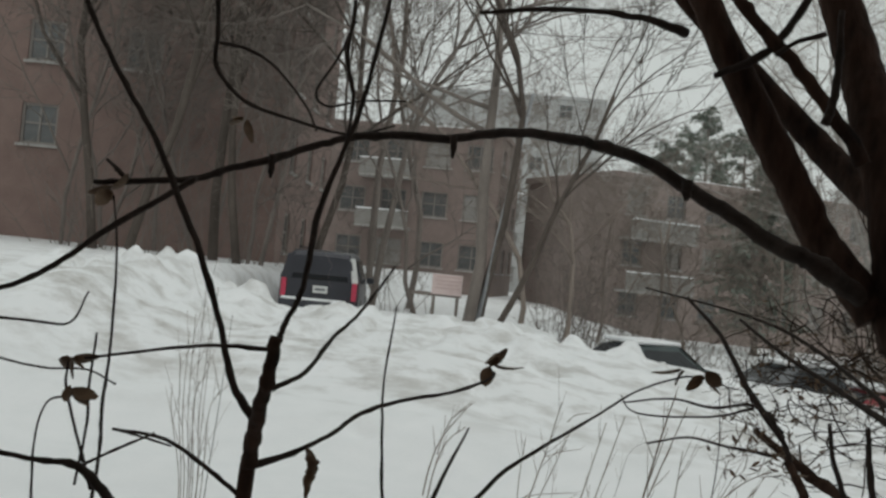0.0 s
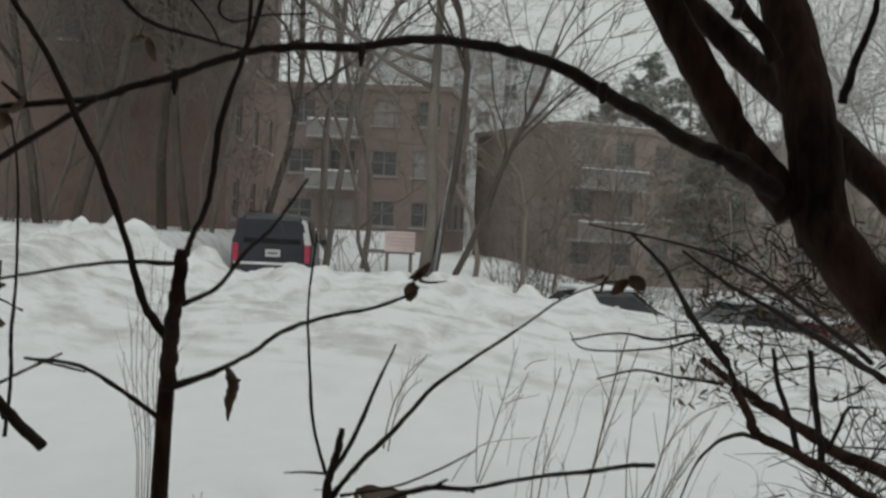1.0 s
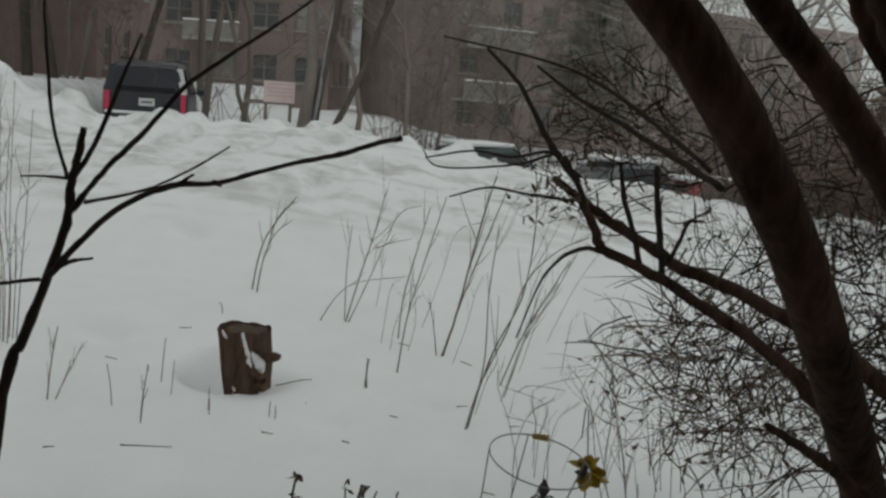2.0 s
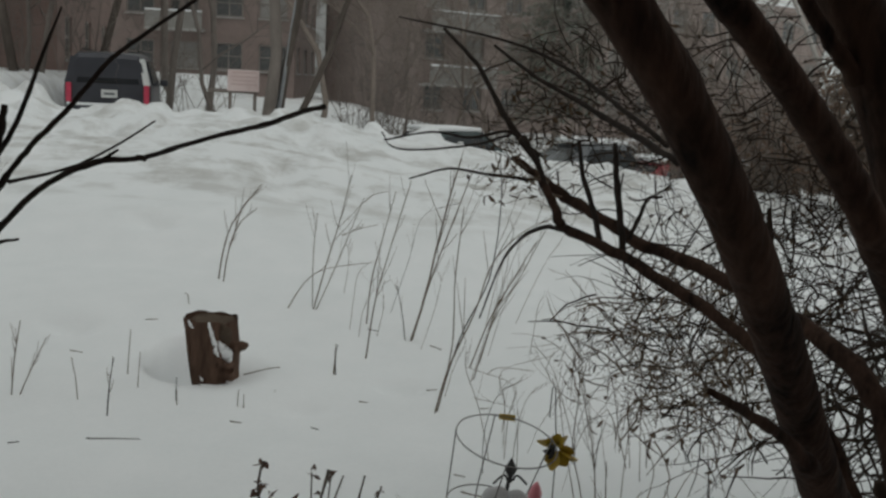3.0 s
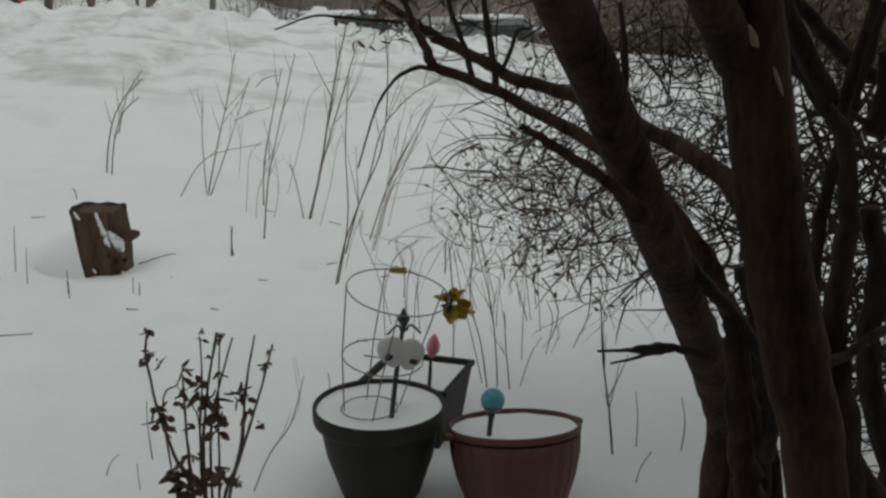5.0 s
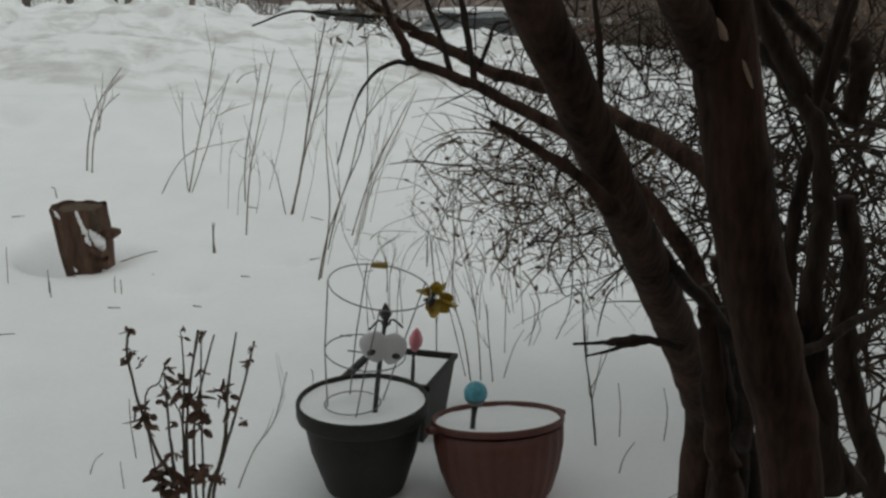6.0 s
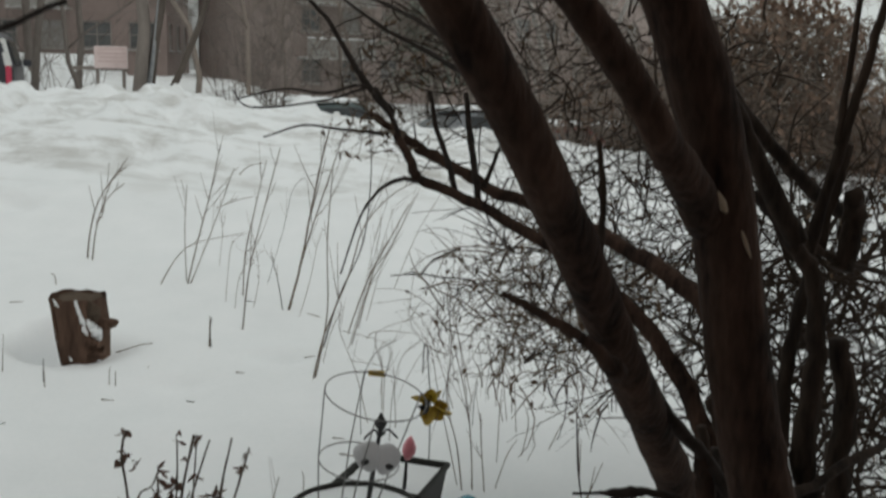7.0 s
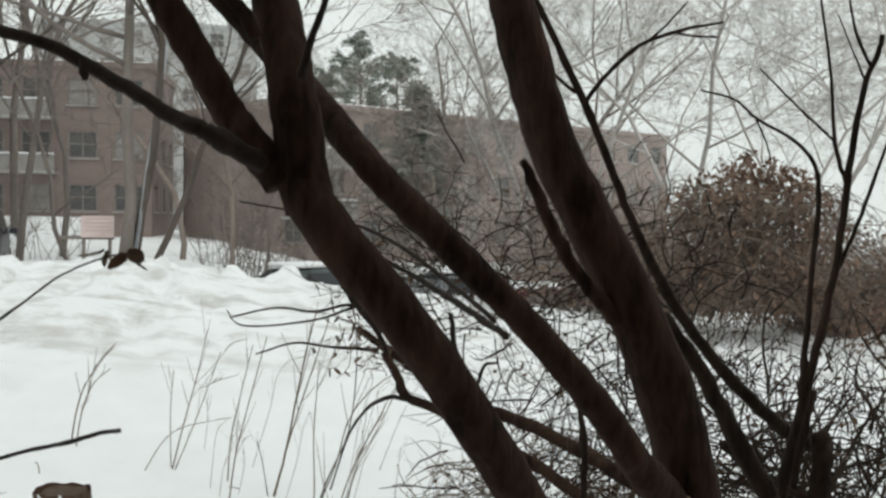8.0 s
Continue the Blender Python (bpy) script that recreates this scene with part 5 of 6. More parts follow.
# ---- far things ----
def facade(name, parent, wall_mat, wide, high, bays, storeys, win_w, win_h, sill, first, frame_mat=WHITE_FRAME, blinds=0.4, seed=1, skip=(), deep=0.16, base=Matrix()):
    """A wall in its own plane (x across, z up, face to -y), with real openings and a window set back in each."""
    rng = random.Random(seed)
    xs, zs = [0.0], [0.0]
    step, rise = wide / bays, (high - first) / storeys
    for i in range(bays):
        xs += [i * step + (step - win_w) / 2, i * step + (step + win_w) / 2]
    xs.append(wide)
    for j in range(storeys):
        zs += [first + j * rise + sill, first + j * rise + sill + win_h]
    zs.append(high)
    v, f = [], []

    def quad(a, b, c, d):
        n = len(v)
        v.extend((a, b, c, d))
        f.append((n, n + 1, n + 2, n + 3))
    for i in range(len(xs) - 1):
        for j in range(len(zs) - 1):
            x0, x1, z0, z1 = xs[i], xs[i + 1], zs[j], zs[j + 1]
            if i % 2 and j % 2 and ((i // 2, j // 2) not in skip):
                quad((x0, 0, z0), (x1, 0, z0), (x1, deep, z0), (x0, deep, z0))
                quad((x0, 0, z1), (x0, deep, z1), (x1, deep, z1), (x1, 0, z1))
                quad((x0, 0, z0), (x0, deep, z0), (x0, deep, z1), (x0, 0, z1))
                quad((x1, 0, z0), (x1, 0, z1), (x1, deep, z1), (x1, deep, z0))
                w = new("window")
                w.parent = parent
                w.matrix_local = base @ pose(x0, deep - 0.05, z0)
                ww, wh = x1 - x0, z1 - z0
                b = bmesh.new()
                for s, at in (((ww, 0.07, 0.09), (ww / 2, 0, 0.045)), ((ww, 0.07, 0.09), (ww / 2, 0, wh - 0.045)), ((0.09, 0.07, wh), (0.045, 0.001, wh / 2)), ((0.09, 0.07, wh), (ww - 0.045, 0.001, wh / 2)), ((0.07, 0.06, wh), (ww / 2, 0.002, wh / 2)), ((ww, 0.05, 0.07), (ww / 2, 0.003, wh * 0.52))):
                    bmesh.ops.create_cube(b, size=1, matrix=Matrix.Translation(at) @ Matrix.Diagonal((*s, 1)))
                part("window_frame", b, frame_mat, w)
                part("pane", box((ww, 0.02, wh), (ww / 2, 0.04, wh / 2)), CURTAIN if rng.random() < blinds else WINDOW_GLASS, w)
                part("sill", box((ww + 0.2, 0.16, 0.09), (ww / 2, -0.14, -0.05)), CONCRETE, w)
            else:
                quad((x0, 0, z0), (x1, 0, z0), (x1, 0, z1), (x0, 0, z1))
    o = mesh_object("wall", v, f, wall_mat, parent, smooth=False)
    o.matrix_local = base
    return o


def block(name, label, at, turn, wide, deep, high, wall_mat, bays, storeys, win=(1.3, 1.5), sill=0.9, first=0.6, side_bays=3, seed=1, skip=(), blinds=0.4, side_skip=(), frames=None):
    e = thing(name, label, "building", "apartment buildings", at, turn)
    facade("wall", e, wall_mat, wide, high, bays, storeys, win[0], win[1], sill, first, seed=seed, skip=skip, blinds=blinds, frame_mat=frames or WHITE_FRAME)
    for side in (0, 1):
        turned = pose(0, deep, 0, 0, 0, -90) if side == 0 else pose(wide, 0, 0, 0, 0, 90)
        facade("wall", e, wall_mat, deep, high, side_bays, storeys, win[0], win[1], sill, first, seed=seed + 1 + side, skip=side_skip, blinds=blinds, frame_mat=frames or WHITE_FRAME, base=turned)
    part("back_wall", box((wide, 0.3, high), (wide / 2, deep - 0.16, high / 2)), wall_mat, e)
    part("roof", box((wide + 0.3, deep + 0.3, 0.35), (wide / 2, deep / 2, high + 0.175)), wall_mat, e)
    part("roof_snow", box((wide - 0.4, deep - 0.4, 0.12), (wide / 2, deep / 2, high + 0.40), 0.03), SNOW, e, "layer of snow on the roof")
    return e


CONCRETE_DARK = material("concrete_dark", (0.20, 0.19, 0.18), (0.33, 0.32, 0.30), 1.5, 0.85, 0.2, 20.0)


def balcony(parent, x, z, wide=3.2):
    b = new("balcony")
    b.parent = parent
    b.matrix_local = pose(x, 0, z)
    part("slab", box((wide, 1.2, 0.16), (wide / 2, -0.6, 0)), CONCRETE, b)
    part("railing", box((wide, 0.06, 0.95), (wide / 2, -1.17, 0.56)), CONCRETE_DARK, b)
    part("snow", box((wide, 0.16, 0.10), (wide / 2, -1.17, 1.09), 0.03), SNOW, b)


left_block = block("apartment_building", "tall brown-red brick apartment building behind bare trees", (-31.0, 33.5, 0.3), 6, 21.0, 12.0, 15.5, BRICK, 6, 5, (1.3, 1.45), 0.9, 0.7, 3, 3, blinds=0.25, frames=HAZED_FRAME, skip=[(i, j) for i in range(6) for j in range(5) if j == 0 or (i >= 4 and (i, j) != (4, 2))])
mid_block = block("apartment_building", "brown brick low-rise apartment building with white windows", (-18.2, 66.0, 0.2), -3, 13.4, 11.0, 10.2, BRICK_BROWN, 5, 3, (1.7, 1.6), 0.95, 0.7, 3, 5, blinds=0.4, frames=HAZED_FRAME)
for z in (3.9, 7.1):
    balcony(mid_block, 4.6, z, 3.4)
RBX = 2.3
right_block = block("apartment_building", "red brick low-rise apartment building with white windows", (RBX, 60.0, -1.4), 30, 36.0, 11.0, 9.4, BRICK_HAZED, 13, 3, (1.3, 1.4), 0.9, 0.7, 3, 9, blinds=0.35, frames=HAZED_FRAME, side_skip=[(i, j) for i in range(3) for j in range(3)])
for z in (3.0, 6.0):
    balcony(right_block, 0.4, z, 4.6)
# Wall-coloured frames and mostly curtained panes: haze put into the window colours.
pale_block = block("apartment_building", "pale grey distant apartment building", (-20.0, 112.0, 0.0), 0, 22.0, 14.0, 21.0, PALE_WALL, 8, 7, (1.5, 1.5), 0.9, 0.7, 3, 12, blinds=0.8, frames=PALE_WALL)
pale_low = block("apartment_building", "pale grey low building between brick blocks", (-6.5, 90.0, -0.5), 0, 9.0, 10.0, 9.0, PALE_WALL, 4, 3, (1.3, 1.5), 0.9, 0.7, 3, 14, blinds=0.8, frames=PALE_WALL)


# ---- vehicles ----
def wheel(parent, at, r=0.33):
    w = new("wheel")
    w.parent = parent
    w.matrix_local = pose(*at, 0, 90, 0)
    bm = lathe([(r * 0.62, -0.10), (r * 0.95, -0.10), (r, -0.06), (r, 0.06), (r * 0.95, 0.10), (r * 0.62, 0.10)], 28)
    part("tyre", bm, RUBBER, w, smooth=True)
    part("rim", lathe([(r * 0.6, -0.105), (r * 0.5, -0.08), (r * 0.12, -0.09), (r * 0.12, 0.09), (r * 0.5, 0.08), (r * 0.6, 0.105)], 20), GALVANISED, w, smooth=True)


def body_shell(stations, half):
    """Skin over cross-sections: (y, floor, belt, roof, belt half-width, roof half-width)."""
    bm = bmesh.new()
    rings = []
    for y, fl, be, ro, hb, hr in stations:
        pts = [(-hb * 0.95, fl), (-hb, fl + 0.15), (-hb, be), (-hr, ro - 0.10), (-hr * 0.86, ro), (0, ro + 0.02), (hr * 0.86, ro), (hr, ro - 0.10), (hb, be), (hb, fl + 0.15), (hb * 0.95, fl)]
        rings.append([bm.verts.new((x, y, z)) for x, z in pts])
    for a, b in zip(rings, rings[1:]):
        for s in range(len(a)):
            bm.faces.new((a[s], a[(s + 1) % len(a)], b[(s + 1) % len(a)], b[s]))
    bm.faces.new(rings[0][::-1])
    bm.faces.new(rings[-1])
    bmesh.ops.recalc_face_normals(bm, faces=bm.faces)
    return bm


def slab(corners, thick, push):
    """A panel with thickness from four corners."""
    c = [Vector(p) for p in corners]
    n = (c[1] - c[0]).cross(c[3] - c[0]).normalized()
    bm = bmesh.new()
    a = [bm.verts.new(p + n * push) for p in c]
    b = [bm.verts.new(p + n * (push - thick)) for p in c]
    bm.faces.new(a)
    bm.faces.new(b[::-1])
    for i in range(4):
        bm.faces.new((a[i], b[i], b[(i + 1) % 4], a[(i + 1) % 4]))
    return bm


def minivan(at, turn):
    e = thing("minivan", "dark blue-grey minivan parked behind a snowbank", "car", "parked cars", at, turn)
    st = [(0.0, 0.34, 0.98, 1.60, 0.88, 0.70), (0.06, 0.30, 1.0, 1.70, 0.92, 0.74), (0.5, 0.28, 1.02, 1.74, 0.95, 0.76), (2.6, 0.28, 1.0, 1.74, 0.95, 0.76), (3.4, 0.28, 0.98, 1.55, 0.95, 0.70), (4.0, 0.28, 0.95, 1.06, 0.93, 0.66), (4.7, 0.32, 0.82, 0.86, 0.86, 0.60), (4.85, 0.36, 0.70, 0.72, 0.78, 0.55)]
    part("body", body_shell(st, 0.95), VAN_PAINT, e)
    part("rear_window", slab([(-0.66, 0.0, 1.06), (0.66, 0.0, 1.06), (0.56, 0.045, 1.52), (-0.56, 0.045, 1.52)], 0.02, 0.012), GLASS_DARK, e)
    for s in (-1, 1):
        part("tail_light", box((0.12, 0.10, 0.42), (s * 0.82, -0.01, 0.84), 0.02), RED_LENS, e, "red tail light")
        part("side_window", slab([(s * 0.955, 0.4, 1.06), (s * 0.955, 2.7, 1.06), (s * 0.80, 2.6, 1.58), (s * 0.80, 0.5, 1.58)] if s > 0 else [(s * 0.80, 0.5, 1.58), (s * 0.80, 2.6, 1.58), (s * 0.955, 2.7, 1.06), (s * 0.955, 0.4, 1.06)], 0.02, 0.012), GLASS_DARK, e)
        part("mirror", box((0.2, 0.1, 0.16), (s * 1.05, 3.3, 1.08), 0.03), VAN_PAINT, e)
        part("roof_rail", box((0.04, 1.9, 0.04), (s * 0.6, 1.6, 1.80), 0.01), BLACK_PLASTIC, e)
        for y in (0.85, 3.85):
            wheel(e, (s * 0.86, y, 0.33))
        part("pillar_snow", slab([(s * 0.75, 0.03, 1.05), (s * 0.90, 0.03, 1.05), (s * 0.78, 0.07, 1.62), (s * 0.66, 0.07, 1.62)] if s > 0 else [(s * 0.90, 0.03, 1.05), (s * 0.75, 0.03, 1.05), (s * 0.66, 0.07, 1.62), (s * 0.78, 0.07, 1.62)], 0.04, 0.05), PLATE if s > 0 else VAN_PAINT, e, "pale tail lamp column" if s > 0 else "")
    part("bumper", box((1.80, 0.16, 0.22), (0, -0.05, 0.46), 0.04), VAN_PAINT, e)
    part("number_plate", box((0.34, 0.02, 0.17), (0.03, -0.012, 0.84), 0.004), PLATE, e, "white number plate")
    part("plate_bar", box((0.24, 0.012, 0.05), (0.03, -0.021, 0.84)), CAR_GREY, e)
    part("wiper", box((0.5, 0.02, 0.02), (-0.1, -0.02, 1.10)), BLACK_PLASTIC, e)
    part("snow", box((1.5, 0.10, 0.06), (-0.1, -0.10, 0.60), 0.02), SNOW, e, "snow on the bumper")
    return e


def saloon(at, turn, mat, label):
    e = thing("car", label, "car", "parked cars", at, turn)
    st = [(0.0, 0.40, 0.66, 0.70, 0.70, 0.5), (0.12, 0.30, 0.80, 0.86, 0.82, 0.6), (0.9, 0.26, 0.90, 0.96, 0.88, 0.62), (1.5, 0.26, 0.92, 1.36, 0.89, 0.58), (2.5, 0.26, 0.92, 1.42, 0.89, 0.60), (3.2, 0.26, 0.90, 1.00, 0.88, 0.62), (4.2, 0.30, 0.78, 0.82, 0.82, 0.6), (4.45, 0.38, 0.62, 0.66, 0.72, 0.5)]
    part("body", body_shell(st, 0.9), mat, e)
    part("windscreen", slab([(-0.62, 3.12, 0.99), (-0.54, 2.56, 1.38), (0.54, 2.56, 1.38), (0.62, 3.12, 0.99)], 0.02, 0.03), GLASS_DARK, e)
    part("rear_window", slab([(-0.6, 0.98, 0.99), (0.6, 0.98, 0.99), (0.53, 1.46, 1.32), (-0.53, 1.46, 1.32)], 0.02, 0.03), GLASS_DARK, e)
    for s in (-1, 1):
        part("side_window", slab([(0.90, 1.3, 0.97), (0.90, 2.85, 0.97), (0.66, 2.45, 1.31), (0.66, 1.6, 1.31)] if s > 0 else [(-0.66, 1.6, 1.31), (-0.66, 2.45, 1.31), (-0.90, 2.85, 0.97), (-0.90, 1.3, 0.97)], 0.02, 0.015), GLASS_DARK, e)
        part("headlight", box((0.3, 0.08, 0.12), (s * 0.55, 4.36, 0.62), 0.02), PLATE, e)
        part("tail_light", box((0.28, 0.08, 0.12), (s * 0.55, 0.03, 0.68), 0.02), RED_LENS, e, "red tail light")
        for y in (0.85, 3.55):
            wheel(e, (s * 0.80, y, 0.31), 0.31)
    part("roof_snow", box((1.05, 1.2, 0.09), (0, 2.0, 1.45), 0.04), SNOW, e, "snow on the roof")
    part("bonnet_snow", box((1.2, 0.9, 0.06), (0, 3.7, 0.92), 0.03), SNOW, e, "snow on the bonnet")
    return e


minivan((-5.47, 23.8, 0.30), 9)
saloon((0.15, 20.8, -0.62), -58, CAR_GREEN, "dark car parked behind the snowbank")
saloon((3.1, 21.4, -0.75), -70, CAR_GREY, "grey car with snow on its roof behind the snowbank")
saloon((4.2, 19.6, -0.92), -80, CAR_RED, "red car mostly hidden behind the snowbank")
saloon((6.0, 20.8, -1.0), -75, CAR_GREY, "grey car half hidden behind the snowbank")
# ---- trees ----
def bare_tree(name, at, high, radius, seed, label, lean=(0, 0), levels=4, mat=None, spread_=0.55, fork=0.35, twig_r=0.007, sides=5, group="bare trees", wild=1.0):
    """A leafless tree: a bent trunk, forking limbs and fine twigs."""
    rng = random.Random(seed)
    mat = mat or HAZED_FAR_BARK
    e = thing(name, label, "tree", group, at)
    trunk, twigs, arms = Tubes(), Tubes(), []

    def grow(p, d, length, r, level, arm):
        n = 6 if level < 2 else 4
        pts, radii = [p], [r]
        q, dd = p.copy(), d.copy()
        for i in range(n):
            dd = (dd + Vector((rng.gauss(0, 0.13 + 0.05 * level) * wild, rng.gauss(0, 0.10 + 0.05 * level) * wild, rng.gauss(0.05, 0.06)))).normalized()
            q = q + dd * (length / n)
            pts.append(q.copy())
            radii.append(max(twig_r * 0.5, r * (1 - (0.5 if level < 1 else 0.62) * (i + 1) / n)))
        (trunk if level == 0 else arm if level < 3 else twigs).tube(pts, radii, sides + 3 if level == 0 else sides if level < 3 else 3)
        if level >= levels:
            return
        kids = rng.randint(6, 8) if level == 0 else rng.randint(4, 6) if level < 4 else 3
        for k in range(kids):
            f = (fork + (1 - fork) * (k + rng.random()) / kids) if level == 0 else rng.uniform(0.2, 1.0)
            i = min(int(f * n), n - 1)
            s = pts[i].lerp(pts[i + 1], f * n - i)
            ax = (pts[i + 1] - pts[i]).normalized()
            side = ax.orthogonal()
            side.rotate(Matrix.Rotation(rng.uniform(0, 6.28), 3, ax))
            nd = (ax * (1 - spread_ * rng.uniform(0.5, 1.0)) + side.normalized() * spread_ * rng.uniform(0.7, 1.4)).normalized()
            own = arm
            if level == 0:
                own = Tubes()
                arms.append(own)
            grow(s, nd, length * rng.uniform(0.42, 0.68), max(radii[i] * rng.uniform(0.4, 0.62), twig_r), level + 1, own)
    grow(Vector((0, 0, -0.2)), Vector((lean[0], lean[1], 1)).normalized(), high, radius, 0, trunk)
    trunk.object("trunk", mat, e)
    for arm in arms:
        arm.object("limb", mat, e)
    if twigs.v:
        tagged(twigs.object("twig_spray", mat, e), kind="stuff")
    return e


def put_tree(x, y, *a, **k):
    return bare_tree("tree", (x, y, ground_z(x, y)), *a, **k)


GREY = "tall bare grey-brown tree standing in snow"
put_tree(-1.55, 19.6, 8.2, 0.12, 21, "bare tree with a crooked forked trunk beside the sign", (-0.08, 0), fork=0.42, levels=4, spread_=0.75, twig_r=0.004, mat=HAZED_FAR_BARK, wild=1.7)
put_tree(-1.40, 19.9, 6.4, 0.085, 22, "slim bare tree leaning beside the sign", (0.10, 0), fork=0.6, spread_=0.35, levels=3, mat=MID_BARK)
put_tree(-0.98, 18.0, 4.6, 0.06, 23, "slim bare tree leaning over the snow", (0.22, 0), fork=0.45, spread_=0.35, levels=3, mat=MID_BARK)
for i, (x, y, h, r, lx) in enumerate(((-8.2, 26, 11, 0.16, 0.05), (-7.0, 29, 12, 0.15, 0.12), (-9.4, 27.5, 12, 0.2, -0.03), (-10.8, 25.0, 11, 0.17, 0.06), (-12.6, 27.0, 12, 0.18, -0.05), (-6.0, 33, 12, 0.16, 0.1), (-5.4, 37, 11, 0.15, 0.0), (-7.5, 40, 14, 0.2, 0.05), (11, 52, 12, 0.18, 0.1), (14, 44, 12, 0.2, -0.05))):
    put_tree(x, y, h, r * 0.75, 40 + i, GREY, (lx, 0), twig_r=0.008 if y < 35 else 0.010, mat=MID_BARK if y < 31 else HAZED_FAR_BARK, levels=4, spread_=0.48)
for i, (x, y, h, lx) in enumerate(((-0.9, 25.5, 7.2, 0.06), (0.2, 27.0, 5.6, 0.0))):
    put_tree(x, y, h, 0.075, 90 + i, "slim bare tree with a dense twiggy crown", (lx, 0), twig_r=0.004, mat=BRUSH, levels=4, wild=1.9, fork=0.45, spread_=0.6)
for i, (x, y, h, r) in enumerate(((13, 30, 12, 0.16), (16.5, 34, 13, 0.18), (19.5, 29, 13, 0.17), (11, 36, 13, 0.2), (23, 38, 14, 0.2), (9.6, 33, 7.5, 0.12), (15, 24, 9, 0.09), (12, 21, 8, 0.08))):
    put_tree(x, y, h, r * 0.62, 70 + i, GREY, (random.Random(i).uniform(-0.15, 0.15), 0), twig_r=0.006, mat=HAZED_PALE_BARK, levels=5 if i % 2 else 4, wild=1.9, spread_=0.62)


def conifer(at, high, wide, seed):
    rng = random.Random(seed)
    e = thing("conifer", "dark green conifer behind the bare trees", "tree", "", at)
    t, n = Tubes(), Tubes()
    t.tube([(0, 0, -0.2), (0, 0, high * 0.5), (0, 0, high)], [0.2, 0.12, 0.03], 6)
    for i in range(260):
        f = rng.random() ** 0.8
        z, a = high * (0.15 + 0.83 * f), rng.uniform(0, 6.28)
        ln = wide * min(1.0, (1.06 - f) * 1.7) * rng.uniform(0.4, 1.1)
        p, d = Vector((0, 0, z)), Vector((math.cos(a), math.sin(a), rng.uniform(-0.35, 0.1)))
        t.tube([p, p + d * ln], [0.03, 0.008], 3)
        for k in range(24):
            n.leaf(p + d * ln * rng.uniform(0.25, 1.0), d + Vector((rng.uniform(-1, 1), rng.uniform(-1, 1), rng.uniform(-0.7, 0.4))), rng.uniform(0.25, 0.55), 0.07, -0.2, rng)
    t.object("trunk", HAZED_FAR_BARK, e)
    tagged(n.object("crown", HAZED_NEEDLE, e), kind="stuff")


conifer((9.75, 55, ground_z(9.75, 55)), 9.9, 2.7, 5)


def pine(at, high, wide, seed):
    """An open-crowned pine: a bare trunk with tufts of needles at the ends of its upper limbs."""
    rng = random.Random(seed)
    e = thing("pine", "tall grey-green open-crowned pine behind the brick building", "tree", "", at)
    t, n = Tubes(), Tubes()
    t.tube([(0, 0, -0.2), (0.2, 0, high * 0.5), (0, 0, high * 0.95)], [0.24, 0.17, 0.05], 7)
    for i in range(46):
        f = rng.random()
        z, a = high * (0.52 + 0.44 * f), rng.uniform(0, 6.28)
        ln = wide * math.sqrt(max(0.08, 1 - (2 * f - 0.75) ** 2 * 0.8)) * rng.uniform(0.45, 1.05)
        p, d = Vector((0, 0, z)), Vector((math.cos(a), math.sin(a), rng.uniform(0.0, 0.4)))
        q = p + d * ln
        t.tube([p, p + d * ln * 0.5 + Vector((0, 0, -0.1)), q], [0.05, 0.035, 0.015], 4)
        for c in range(4):
            o = q - d * ln * rng.uniform(0, 0.45) + Vector((rng.gauss(0, 0.25), rng.gauss(0, 0.25), rng.gauss(0.1, 0.18)))
            for k in range(26):
                w = Vector((rng.gauss(0, 1), rng.gauss(0, 1), rng.gauss(0.4, 0.8))).normalized()
                n.leaf(o + w * 0.08, w, rng.uniform(0.22, 0.48), 0.045, 0.1, rng)
    t.object("trunk", HAZED_FAR_BARK, e)
    tagged(n.object("crown", HAZED_NEEDLE, e), kind="stuff")


for i, (x, y, h, w) in enumerate(((6.6, 85, 14.5, 2.6), (9.5, 82, 17.2, 3.4), (12.7, 84, 16.2, 3.2))):
    pine((x, y, ground_z(x, y)), h, w, 21 + i)



